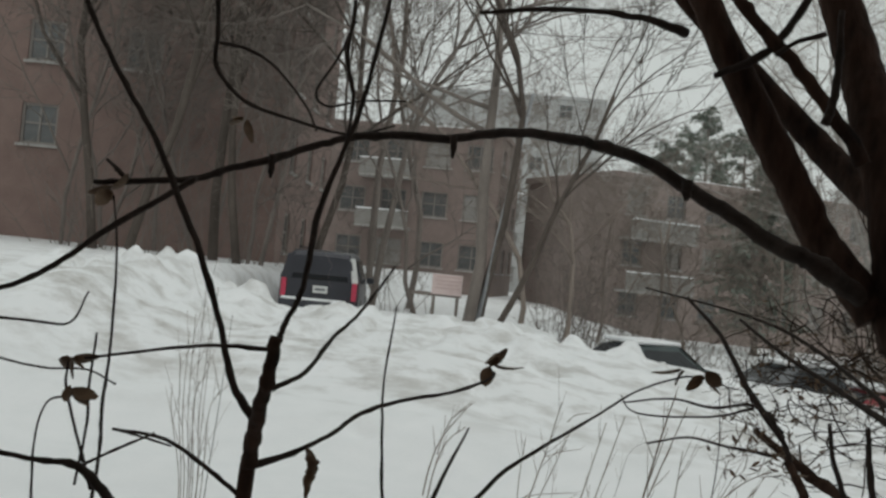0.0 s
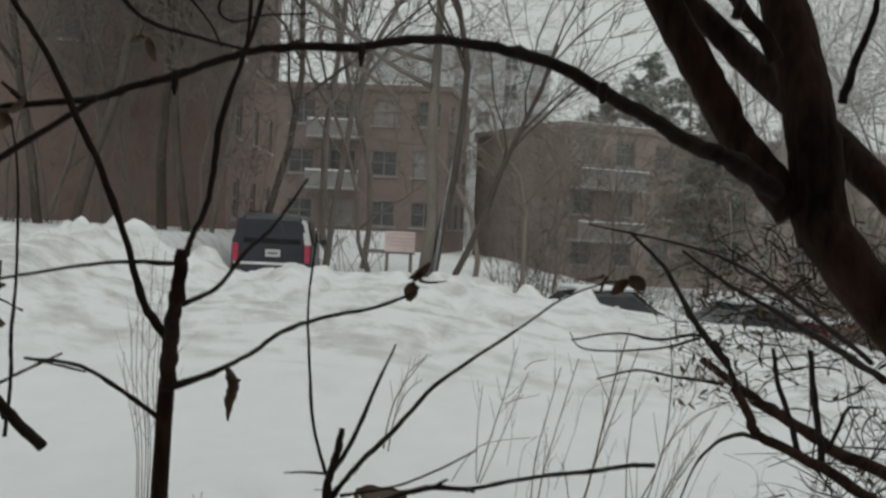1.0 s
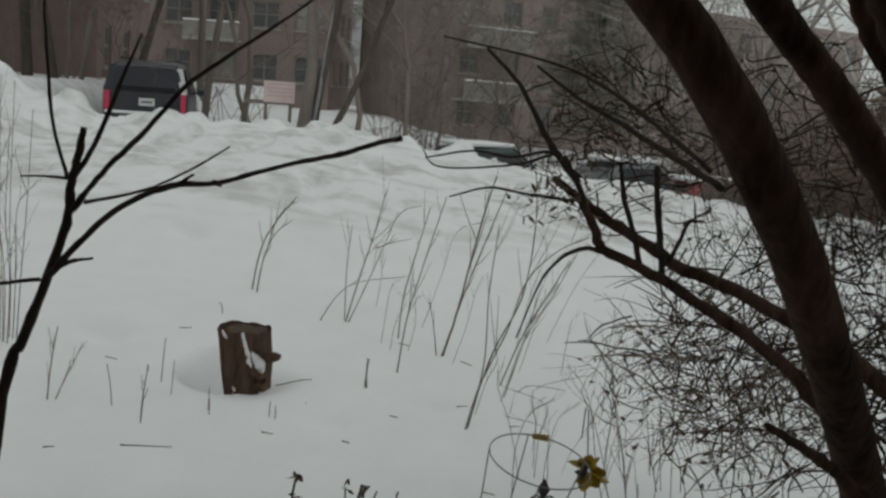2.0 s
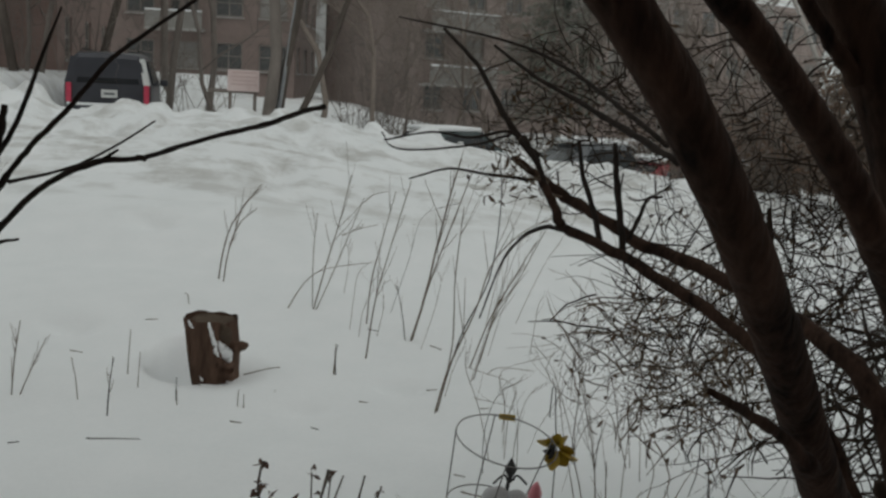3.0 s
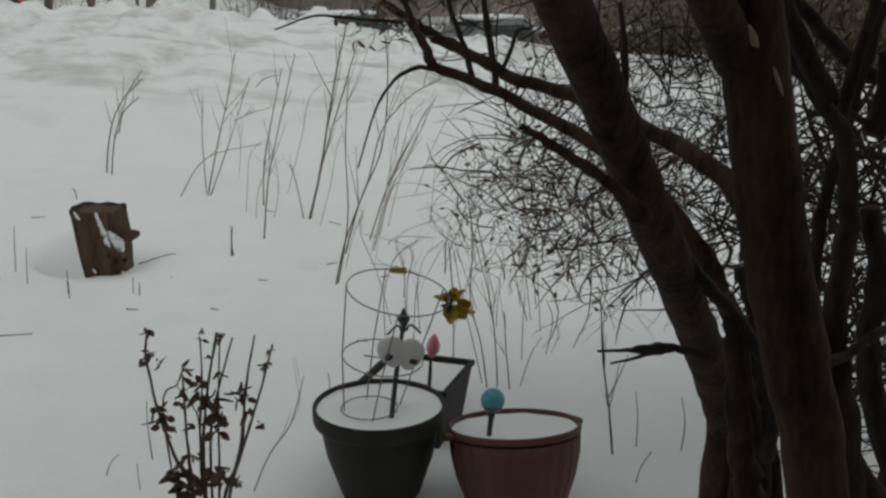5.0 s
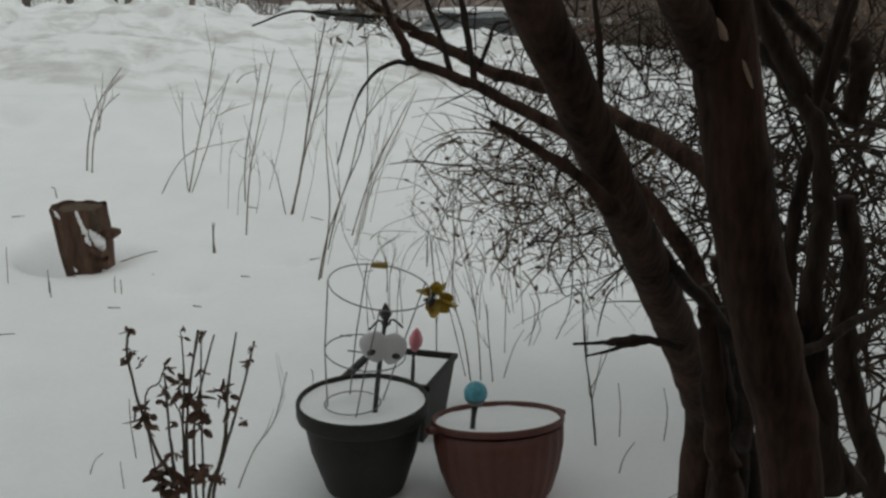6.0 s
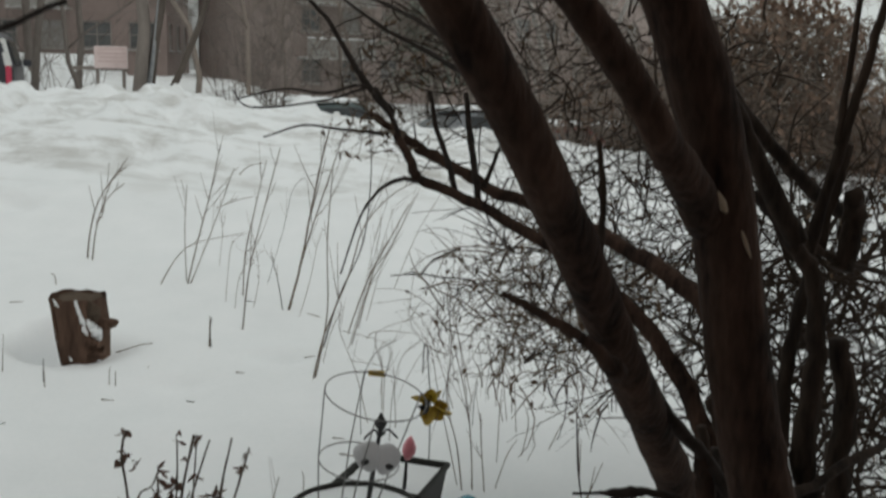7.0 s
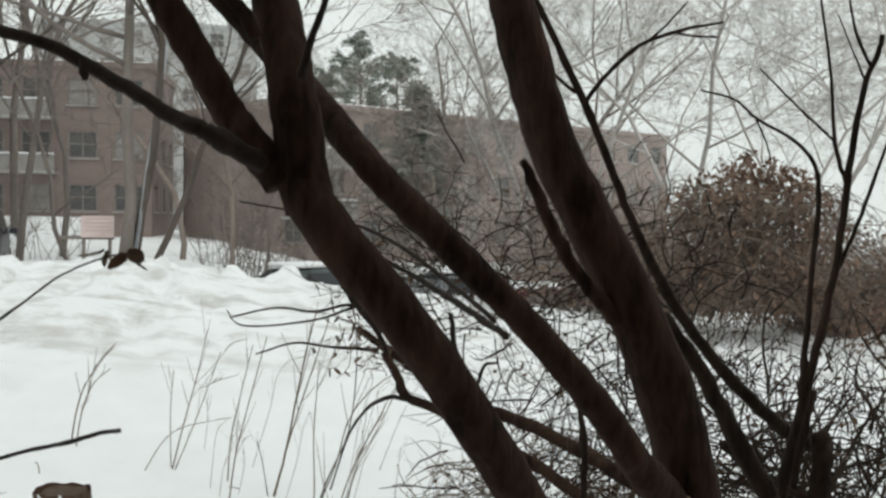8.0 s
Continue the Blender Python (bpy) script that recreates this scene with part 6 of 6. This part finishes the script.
# ---- bush tangle ----
def tangle(parent, name, centre, size, count, seed, mat, r0=0.006, leaves=0, sweep=(0, 0, 0.2)):
    """Criss-crossing fine shoots within an uneven ball, with some dead leaves."""
    rng = random.Random(seed)
    t, lf = Tubes(), Tubes()
    c, s = Vector(centre), Vector(size)
    for i in range(int(count * 0.85)):
        u = Vector((9, 0, 0))
        while u.length > 0.9:
            u = Vector((rng.gauss(0, 0.42), rng.gauss(0, 0.42), rng.gauss(0, 0.42)))
        p = c + Vector((u.x * s.x, u.y * s.y, u.z * s.z))
        d = Vector((rng.gauss(0, 0.8), rng.gauss(0, 0.6), rng.gauss(0, 0.6))) + Vector(sweep)
        d.normalize()
        ln = rng.uniform(0.3, 1.15) * min(s.x, s.z) * 0.75
        pts = [p]
        curl = Vector((rng.gauss(0, 0.16), rng.gauss(0, 0.12), rng.gauss(0, 0.16)))
        for k in range(6):
            d = (d + curl + Vector((rng.gauss(0, 0.15), rng.gauss(0, 0.13), rng.gauss(-0.01, 0.15)))).normalized()
            pts.append(pts[-1] + d * ln / 6)
        r = r0 * rng.choice((0.28, 0.33, 0.4, 0.55, 0.9))
        t.tube(pts, [r, r * 0.95, r * 0.88, r * 0.8, r * 0.7, r * 0.55, r * 0.35], 4)
        if rng.random() < 0.5:
            b = (d + Vector((rng.gauss(0, 0.7), rng.gauss(0, 0.5), rng.gauss(0.1, 0.6)))).normalized()
            q = pts[rng.randint(2, 4)]
            t.tube([q, q + b * ln * 0.16, q + (b + curl * 2) * ln * 0.32], [r * 0.6, r * 0.5, r * 0.3], 3)
        if rng.random() < leaves:
            lf.leaf(pts[rng.randint(1, 4)], Vector((rng.uniform(-1, 1), rng.uniform(-1, 1), rng.uniform(-1, 0.2))), rng.uniform(0.012, 0.028), rng.uniform(0.003, 0.007), 0.7, rng)
    tagged(t.object(name, mat, parent), kind="stuff")
    if lf.v:
        tagged(lf.object("leaf_scatter", DRY_LEAF, parent, "small curled brown dead leaves"), kind="stuff")


tangle(bush, "twig_tangle", (1.85, 3.5, 0.98), (0.72, 0.7, 0.50), 800, 1, BUSH_TWIG, 0.0045, 0.4)
tangle(bush, "twig_tangle", (1.42, 3.1, 0.98), (0.44, 0.5, 0.36), 400, 2, TAN_TWIG, 0.0028, 0.6)
tangle(bush, "twig_tangle", (2.3, 3.0, 0.8), (0.6, 0.8, 0.65), 400, 3, BUSH_TWIG, 0.008, 0.15)
tangle(bush, "twig_tangle", (2.9, 3.6, 0.75), (1.1, 1.0, 0.70), 420, 6, BUSH_TWIG, 0.008, 0.3)
tangle(bush, "twig_tangle", (1.3, 3.6, 1.65), (0.55, 0.6, 0.35), 330, 4, BUSH_TWIG, 0.004, 0.35, (-0.8, 0, 0.3))
tangle(bush, "twig_tangle", (1.8, 3.4, 1.62), (0.55, 0.6, 0.30), 190, 5, BUSH_TWIG, 0.005, 0.25, (-0.3, 0, 0.4))

tangle(bush, "twig_tangle", (2.0, 2.35, 0.80), (0.34, 0.35, 0.62), 260, 9, BUSH_TWIG, 0.005, 0.2)
tangle(bush, "twig_tangle", (2.2, 2.6, 1.35), (0.42, 0.4, 0.30), 170, 10, BUSH_TWIG, 0.004, 0.55, (-0.2, 0, 0.5))

tangle(bush, "twig_tangle", (2.2, 3.7, 1.34), (0.85, 0.6, 0.26), 330, 14, BUSH_TWIG, 0.004, 0.9, (-0.3, 0, 0.3))

# brown leaf clusters at the tips and the bare upper crown of the bush
tangle(bush, "twig_tangle", (0.94, 3.22, 1.50), (0.20, 0.18, 0.15), 60, 31, TAN_TWIG, 0.003, 2.0, (-0.4, 0, -0.6))
tangle(bush, "twig_tangle", (1.02, 3.30, 1.66), (0.26, 0.2, 0.16), 60, 32, BUSH_TWIG, 0.003, 1.2, (-0.6, 0, -0.2))
tangle(bush, "twig_tangle", (1.55, 3.4, 1.86), (0.85, 0.5, 0.30), 130, 33, BUSH_TWIG, 0.0042, 0.1, (-0.9, 0, 0.45))

# vine-covered mound
vine = thing("vine_thicket", "rounded thicket of brown dead vines above the snow", "thicket")
vine_mass = Tubes()
vr = random.Random(8)
VX, VY = 7.05, 12.6
VZ = ground_z(VX, VY)
for i in range(3000):
    a, u = vr.uniform(0, 6.28), vr.uniform(0, 1) ** 0.5
    h = vr.random() ** 0.75
    prof = math.sqrt(max(0.0, 1 - (h - 0.30) ** 2 * 2.0)) * (1 + 0.50 * noise.noise((math.cos(a) * 1.9, math.sin(a) * 1.9, h * 3.0)))
    p = Vector((VX + 1.35 * prof * u * math.cos(a), VY + 1.1 * prof * u * math.sin(a), VZ + 0.25 + 1.9 * h * (1 + 0.26 * noise.noise((math.cos(a) * 2.6, math.sin(a) * 2.6, 5)))))
    d = Vector((vr.gauss(0, 0.5), vr.gauss(0, 0.4), vr.gauss(-0.6, 0.5)))
    if i % 3 or h > 0.7:
        vine_mass.leaf(p, d, vr.uniform(0.05, 0.13), vr.uniform(0.010, 0.032), 0.5, vr)
for i in range(900):
    p = Vector((VX + vr.uniform(0.9, 4.5), VY + vr.gauss(0, 0.5), 0))
    p.z = ground_z(p.x, p.y) + abs(vr.gauss(0.2, 0.35))
    vine_mass.leaf(p, Vector((vr.gauss(0, 0.5), vr.gauss(0, 0.4), vr.gauss(-0.3, 0.5))), vr.uniform(0.05, 0.11), vr.uniform(0.01, 0.025), 0.5, vr)
tagged(vine_mass.object("leaf_cover", VINE_LEAF, vine), kind="stuff")
vt = Tubes()
for i in range(900):
    a = vr.uniform(0, 6.28)
    h = vr.uniform(0.2, 1)
    p = Vector((VX + 1.25 * math.cos(a) * vr.random() ** 0.6, VY + math.sin(a) * vr.random(), VZ + 2.0 * h))
    pts = [p]
    d = Vector((vr.gauss(0, 0.5), vr.gauss(0, 0.5), vr.uniform(0, 0.6)))
    for k in range(5):
        d = d + Vector((vr.gauss(0, 0.15), vr.gauss(0, 0.15), -0.28))
        pts.append(pts[-1] + d * 0.16)
    vt.tube(pts, [0.009, 0.009, 0.008, 0.007, 0.005, 0.003], 3)
for i in range(90):
    # loose shoots standing out of the top and trailing over the sides
    a = vr.uniform(0, 6.28)
    p = Vector((VX + vr.uniform(0.2, 1.0) * math.cos(a), VY + vr.uniform(0.2, 0.9) * math.sin(a), VZ + vr.uniform(1.3, 2.0)))
    d = Vector((0.8 * math.cos(a) + vr.gauss(0, 0.4), 0.5 * math.sin(a), vr.uniform(0.5, 1.4)))
    pts = [p]
    for k in range(7):
        d = d + Vector((vr.gauss(0, 0.12), vr.gauss(0, 0.12), -0.30))
        pts.append(pts[-1] + d * 0.13)
    vt.tube(pts, [0.009, 0.009, 0.008, 0.007, 0.006, 0.005, 0.004, 0.003], 3)
tagged(vt.object("vine_mass", VINE_STEM, vine), kind="stuff")

# small trees and saplings along the far side of the lot
for i in range(9):
    r_ = random.Random(300 + i)
    x, y = r_.uniform(-16, -3.5), r_.uniform(24.5, 34)
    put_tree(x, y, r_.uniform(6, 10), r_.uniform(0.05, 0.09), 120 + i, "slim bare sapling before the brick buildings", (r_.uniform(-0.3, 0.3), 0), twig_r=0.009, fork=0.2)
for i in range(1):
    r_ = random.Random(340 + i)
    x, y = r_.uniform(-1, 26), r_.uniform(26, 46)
    put_tree(x, y, r_.uniform(6, 10), r_.uniform(0.05, 0.10), 150 + i, "slim bare sapling before the brick buildings", (r_.uniform(-0.3, 0.3), 0), twig_r=0.008, fork=0.25, mat=HAZED_PALE_BARK)


# brown brush and young trees before the brick buildings
def brush(x, y, wide, high, count, seed, leaves, mat=BRUSH):
    """Many thin stems fanning up from one root, forking into fine twigs."""
    rng = random.Random(seed)
    e = thing("brush", "dense brown leafless brush before the brick buildings", "shrub", "brown brush", (x, y, ground_z(x, y)))
    stems, twigs, lf = Tubes(), Tubes(), Tubes()
    for i in range(count):
        p = Vector((rng.gauss(0, wide * 0.3), rng.gauss(0, wide * 0.2), -0.1))
        d = Vector((rng.gauss(0, 0.35), rng.gauss(0, 0.3), 1)).normalized()
        ln = high * rng.uniform(0.45, 1.1)
        pts = [p]
        for k in range(5):
            d = (d + Vector((rng.gauss(0, 0.14), rng.gauss(0, 0.12), rng.gauss(-0.03, 0.05)))).normalized()
            pts.append(pts[-1] + d * ln / 5)
        stems.tube(pts, [0.014, 0.012, 0.010, 0.008, 0.006, 0.004], 4)
        for k in range(9):
            q = pts[rng.randint(1, 5)]
            b = (d * 0.5 + Vector((rng.gauss(0, 0.8), rng.gauss(0, 0.6), rng.gauss(0.3, 0.4)))).normalized()
            m = q + b * ln * rng.uniform(0.06, 0.16)
            b = (b + Vector((rng.gauss(0, 0.4), rng.gauss(0, 0.3), rng.gauss(0.1, 0.3)))).normalized()
            w = m + b * ln * rng.uniform(0.05, 0.13)
            twigs.tube([q, m, w], [0.006, 0.005, 0.003], 3)
            if rng.random() < leaves:
                lf.leaf(w, b + Vector((0, 0, -0.8)), rng.uniform(0.05, 0.10), rng.uniform(0.012, 0.025), 0.5, rng)
    tagged(stems.object("stem_mass", mat, e), kind="stuff")
    tagged(twigs.object("twig_spray", mat, e), kind="stuff")
    if lf.v:
        tagged(lf.object("leaf_scatter", VINE_LEAF, e), kind="stuff")


for i, (x, y, w, h, c, lv) in enumerate(((6.0, 23.5, 2.2, 1.9, 90, 0.2), (7.6, 22.5, 2.4, 2.3, 110, 0.5), (9.2, 22.0, 2.4, 2.6, 120, 0.6), (10.8, 22.6, 2.6, 2.7, 120, 0.6), (12.6, 22.2, 2.6, 2.8, 120, 0.6), (14.5, 23.0, 2.8, 2.8, 120, 0.6), (16.5, 23.5, 2.8, 2.8, 120, 0.6),
                                         (5.2, 15.2, 1.0, 0.9, 60, 0.6), (5.9, 14.4, 1.1, 1.2, 80, 0.7), (8.6, 13.6, 1.2, 1.3, 110, 0.8), (9.6, 13.9, 1.2, 1.4, 110, 0.8), (10.6, 14.2, 1.3, 1.6, 90, 0.7), (7.6, 16.0, 1.6, 1.6, 100, 0.7), (7.4, 24.5, 2.0, 3.4, 90, 0.1), (8.8, 25.0, 2.2, 3.9, 110, 0.15), (10.4, 24.6, 2.2, 4.1, 120, 0.2), (12.0, 25.2, 2.4, 4.0, 120, 0.2), (13.8, 25.6, 2.4, 3.6, 110, 0.2))):
    brush(x, y, w, h, c, 400 + i, lv)
for i, (x, y, h) in enumerate(((-14.2, 28.5, 5.4), (-12.6, 27.5, 4.6), (-10.8, 28.0, 6.0), (-9.3, 28.6, 5.0), (-7.9, 29.6, 6.2), (-6.6, 31.5, 5.6), (-5.2, 34.0, 5.2))):
    brush(x, y, 2.0, h * 0.8, 15, 460 + i, 0.05, HAZED_FAR_BARK)
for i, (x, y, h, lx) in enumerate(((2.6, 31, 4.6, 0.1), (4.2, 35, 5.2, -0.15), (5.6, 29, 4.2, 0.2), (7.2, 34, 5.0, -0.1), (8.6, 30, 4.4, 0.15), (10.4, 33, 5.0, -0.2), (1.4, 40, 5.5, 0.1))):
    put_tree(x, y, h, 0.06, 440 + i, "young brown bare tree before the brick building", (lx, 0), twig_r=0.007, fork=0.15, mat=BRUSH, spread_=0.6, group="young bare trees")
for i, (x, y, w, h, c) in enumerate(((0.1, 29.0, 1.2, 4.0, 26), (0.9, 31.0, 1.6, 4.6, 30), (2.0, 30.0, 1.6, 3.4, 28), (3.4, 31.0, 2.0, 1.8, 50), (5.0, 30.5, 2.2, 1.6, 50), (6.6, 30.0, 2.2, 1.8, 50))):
    brush(x, y, w, h, c, 480 + i, 0.1, HAZED_FAR_BARK if i < 3 else BRUSH)
# ---- garden ornaments in and behind the pots ----
def ring(tubes, centre, r, tilt, dip, wire=0.0022, turns=40, start=0.0, sweep=2 * math.pi):
    pts = []
    for i in range(turns + 1):
        a = start + sweep * i / turns
        pts.append(Vector(centre) + Vector((r * math.cos(a), r * math.sin(a), -tilt * r * math.cos(a) + dip * r * math.sin(a))))
    tubes.tube(pts, [wire] * len(pts), 6)


cage = thing("plant_cage", "thin wire tomato cage leaning in the black pot", "plant cage")
for c, r, tilt, dip in (((0.938, 3.28, 0.678), 0.158, 0.14, 0.17), ((0.885, 3.27, 0.470), 0.125, 0.10, 0.12), ((0.838, 3.25, 0.313), 0.088, 0.0, 0.02)):
    t = Tubes()
    ring(t, c, r, tilt, dip)
    t.object("ring", WIRE, cage)
for a in (3.05, 0.3, 1.7, 4.6):
    t = Tubes()
    top = Vector((0.938 + 0.158 * math.cos(a), 3.28 + 0.158 * math.sin(a), 0.678 - 0.022 * math.cos(a) + 0.027 * math.sin(a)))
    mid = Vector((0.885 + 0.125 * math.cos(a), 3.27 + 0.125 * math.sin(a), 0.470 - 0.0125 * math.cos(a) + 0.015 * math.sin(a)))
    low = Vector((0.84 + 0.08 * math.cos(a), 3.27 + 0.08 * math.sin(a), 0.24))
    t.tube([top + Vector((0, 0, 0.004)), mid, low], [0.0022] * 3, 6)
    t.object("upright", WIRE, cage)
tag = slab([(0.930, 3.437, 0.694), (0.983, 3.434, 0.688), (0.983, 3.434, 0.710), (0.930, 3.437, 0.712)], 0.002, 0)
part("yellow_tag", tag, YELLOW, cage, "small yellow plastic strip")

stake = thing("garden_stake", "black garden stake with a pale grey two-lobed ornament", "garden ornament")
t = Tubes()
t.tube([(0.898, 3.22, 0.24), (0.918, 3.21, 0.42), (0.942, 3.20, 0.59)], [0.008, 0.008, 0.006], 8)
t.object("pole", IRON, stake)
for s in (-1, 1):
    bm = bmesh.new()
    bmesh.ops.create_uvsphere(bm, u_segments=20, v_segments=12, radius=1)
    for v in bm.verts:
        v.co.x *= 1 + 0.25 * v.co.z
        v.co *= 1 + 0.08 * noise.noise(v.co * 1.5 + Vector((s, 0, 0)))
    o = part("lobe", bm, GREY_PAINT, stake, "mottled pale grey lobe" if s < 0 else "", smooth=True)
    o.matrix_local = pose(0.933 + s * 0.028, 3.185, 0.512 - s * 0.006, 0, 12 * s, 0) @ Matrix.Diagonal((0.042, 0.024, 0.050, 1))
    bm = bmesh.new()
    bmesh.ops.create_uvsphere(bm, u_segments=14, v_segments=8, radius=1)
    o = part("spot", bm, IRON, stake, "dark oval spot" if s < 0 else "", smooth=True)
    o.matrix_local = pose(0.931 + s * 0.037, 3.163, 0.500 - s * 0.009, 0, 20 * s, 0) @ Matrix.Diagonal((0.014, 0.007, 0.010, 1))
part("finial", lathe([(0.006, 0), (0.009, 0.008), (0.006, 0.014), (0.020, 0.040), (0.010, 0.060), (0.002, 0.076)], 8), IRON, stake).matrix_local = pose(0.945, 3.20, 0.575)
for s in (-1, 1):
    t = Tubes()
    t.tube([Vector((0.945 + s * (0.010 + 0.026 * (1 - math.cos(a * 0.55))), 3.20, 0.580 + 0.016 * math.sin(a))) for a in [k * 0.5 for k in range(9)]], [0.0035] * 9, 6)
    t.object("scroll", IRON, stake)

ball = thing("garden_light", "turquoise glass ball light on a dark stake", "garden light")
bm = bmesh.new()
bmesh.ops.create_uvsphere(bm, u_segments=28, v_segments=18, radius=0.0365)
part("globe", bm, BLUE_GLASS, ball, "mottled turquoise glass", smooth=True).matrix_local = pose(1.207, 3.13, 0.363)
part("cup", lathe([(0.010, 0), (0.022, 0.006), (0.031, 0.018), (0.0345, 0.026), (0.033, 0.027)], 24), CAR_GREEN, ball, "dark teal cup", smooth=True).matrix_local = pose(1.206, 3.13, 0.323)
t = Tubes()
t.tube([(1.195, 3.13, 0.24), (1.200, 3.13, 0.29), (1.205, 3.13, 0.33)], [0.008, 0.008, 0.012], 10)
t.object("stake", IRON, ball)

pink = thing("garden_pick", "small pink plastic flower pick on a dark stick", "garden ornament")
t = Tubes()
t.tube([(1.075, 3.6, 0.20), (1.080, 3.6, 0.27), (1.084, 3.6, 0.345)], [0.007, 0.007, 0.004], 8)
t.object("stick", IRON, pink)
bm = lathe([(0.007, 0), (0.019, 0.02), (0.021, 0.045), (0.012, 0.07), (0.003, 0.085)], 14, 0.2, 5)
part("bloom", bm, PINK, pink, smooth=True).matrix_local = pose(1.086, 3.6, 0.335, 0, 8, 0)

bird = thing("garden_spinner", "yellow and dark plastic spinner on a thin wire stake", "garden ornament")
BX, BY, BZ = 1.232, 4.0, 0.40
t = Tubes()
t.tube([(BX - 0.005, BY, ground_z(BX, BY) - 0.1), (BX, BY, BZ), (BX - 0.012, BY, BZ + 0.14), (BX - 0.018, BY, BZ + 0.235), (BX - 0.03, BY, BZ + 0.24), (BX - 0.034, BY, BZ + 0.12)], [0.0025] * 6, 6)
t.object("wire", WIRE, bird)
br = random.Random(4)
for i in range(9):
    t = Tubes()
    a = i * 0.75
    t.leaf(Vector((BX + 0.01 * math.cos(a), BY - 0.01, BZ + 0.01 * math.sin(a))), Vector((math.cos(a), -0.35, 0.75 * math.sin(a))), br.uniform(0.05, 0.08), br.uniform(0.026, 0.040), br.uniform(-0.3, 0.5), br)
    t.object("blade", YELLOW, bird)
for i in range(4):
    t = Tubes()
    a = 2.2 + i * 0.6
    t.leaf(Vector((BX - 0.012, BY - 0.03, BZ + 0.005)), Vector((math.cos(a), -0.5, 0.6 * math.sin(a))), 0.05, 0.014, 0.2, br)
    t.object("dark_blade", IRON, bird, "black blade" if i == 0 else "")

# ---- sign and poles ----
sign = thing("sign", "faded pink-white notice board on two posts in the snow", "sign", place=(-2.05, 20.2, 0), turn=3)
part("board", box((0.585, 0.03, 0.40), (-0.015, 0, 1.60), 0.008), SIGN_FACE, sign)
for i, (w, z) in enumerate(((0.46, 1.75), (0.50, 1.67), (0.42, 1.60), (0.48, 1.53))):
    part("text_bar", box((w, 0.006, 0.030), (0, -0.017, z)), SIGN_RED, sign)
for x in (-0.26, 0.2):
    part("post", box((0.06, 0.06, 1.2), (x, 0.05, 1.08), 0.006), HAZED_FAR_BARK, sign)
part("rail", box((0.95, 0.04, 0.07), (-0.2, 0.04, 1.40), 0.006), HAZED_FAR_BARK, sign)
pole = thing("pole", "pale thin pole leaning beside the sign", "pole")
t = Tubes()
t.tube([(-1.42, 19.8, 0.7), (-1.1, 19.9, 3.0), (-0.75, 20.0, 5.4)], [0.045, 0.04, 0.035], 10)
t.object("shaft", GALVANISED, pole)
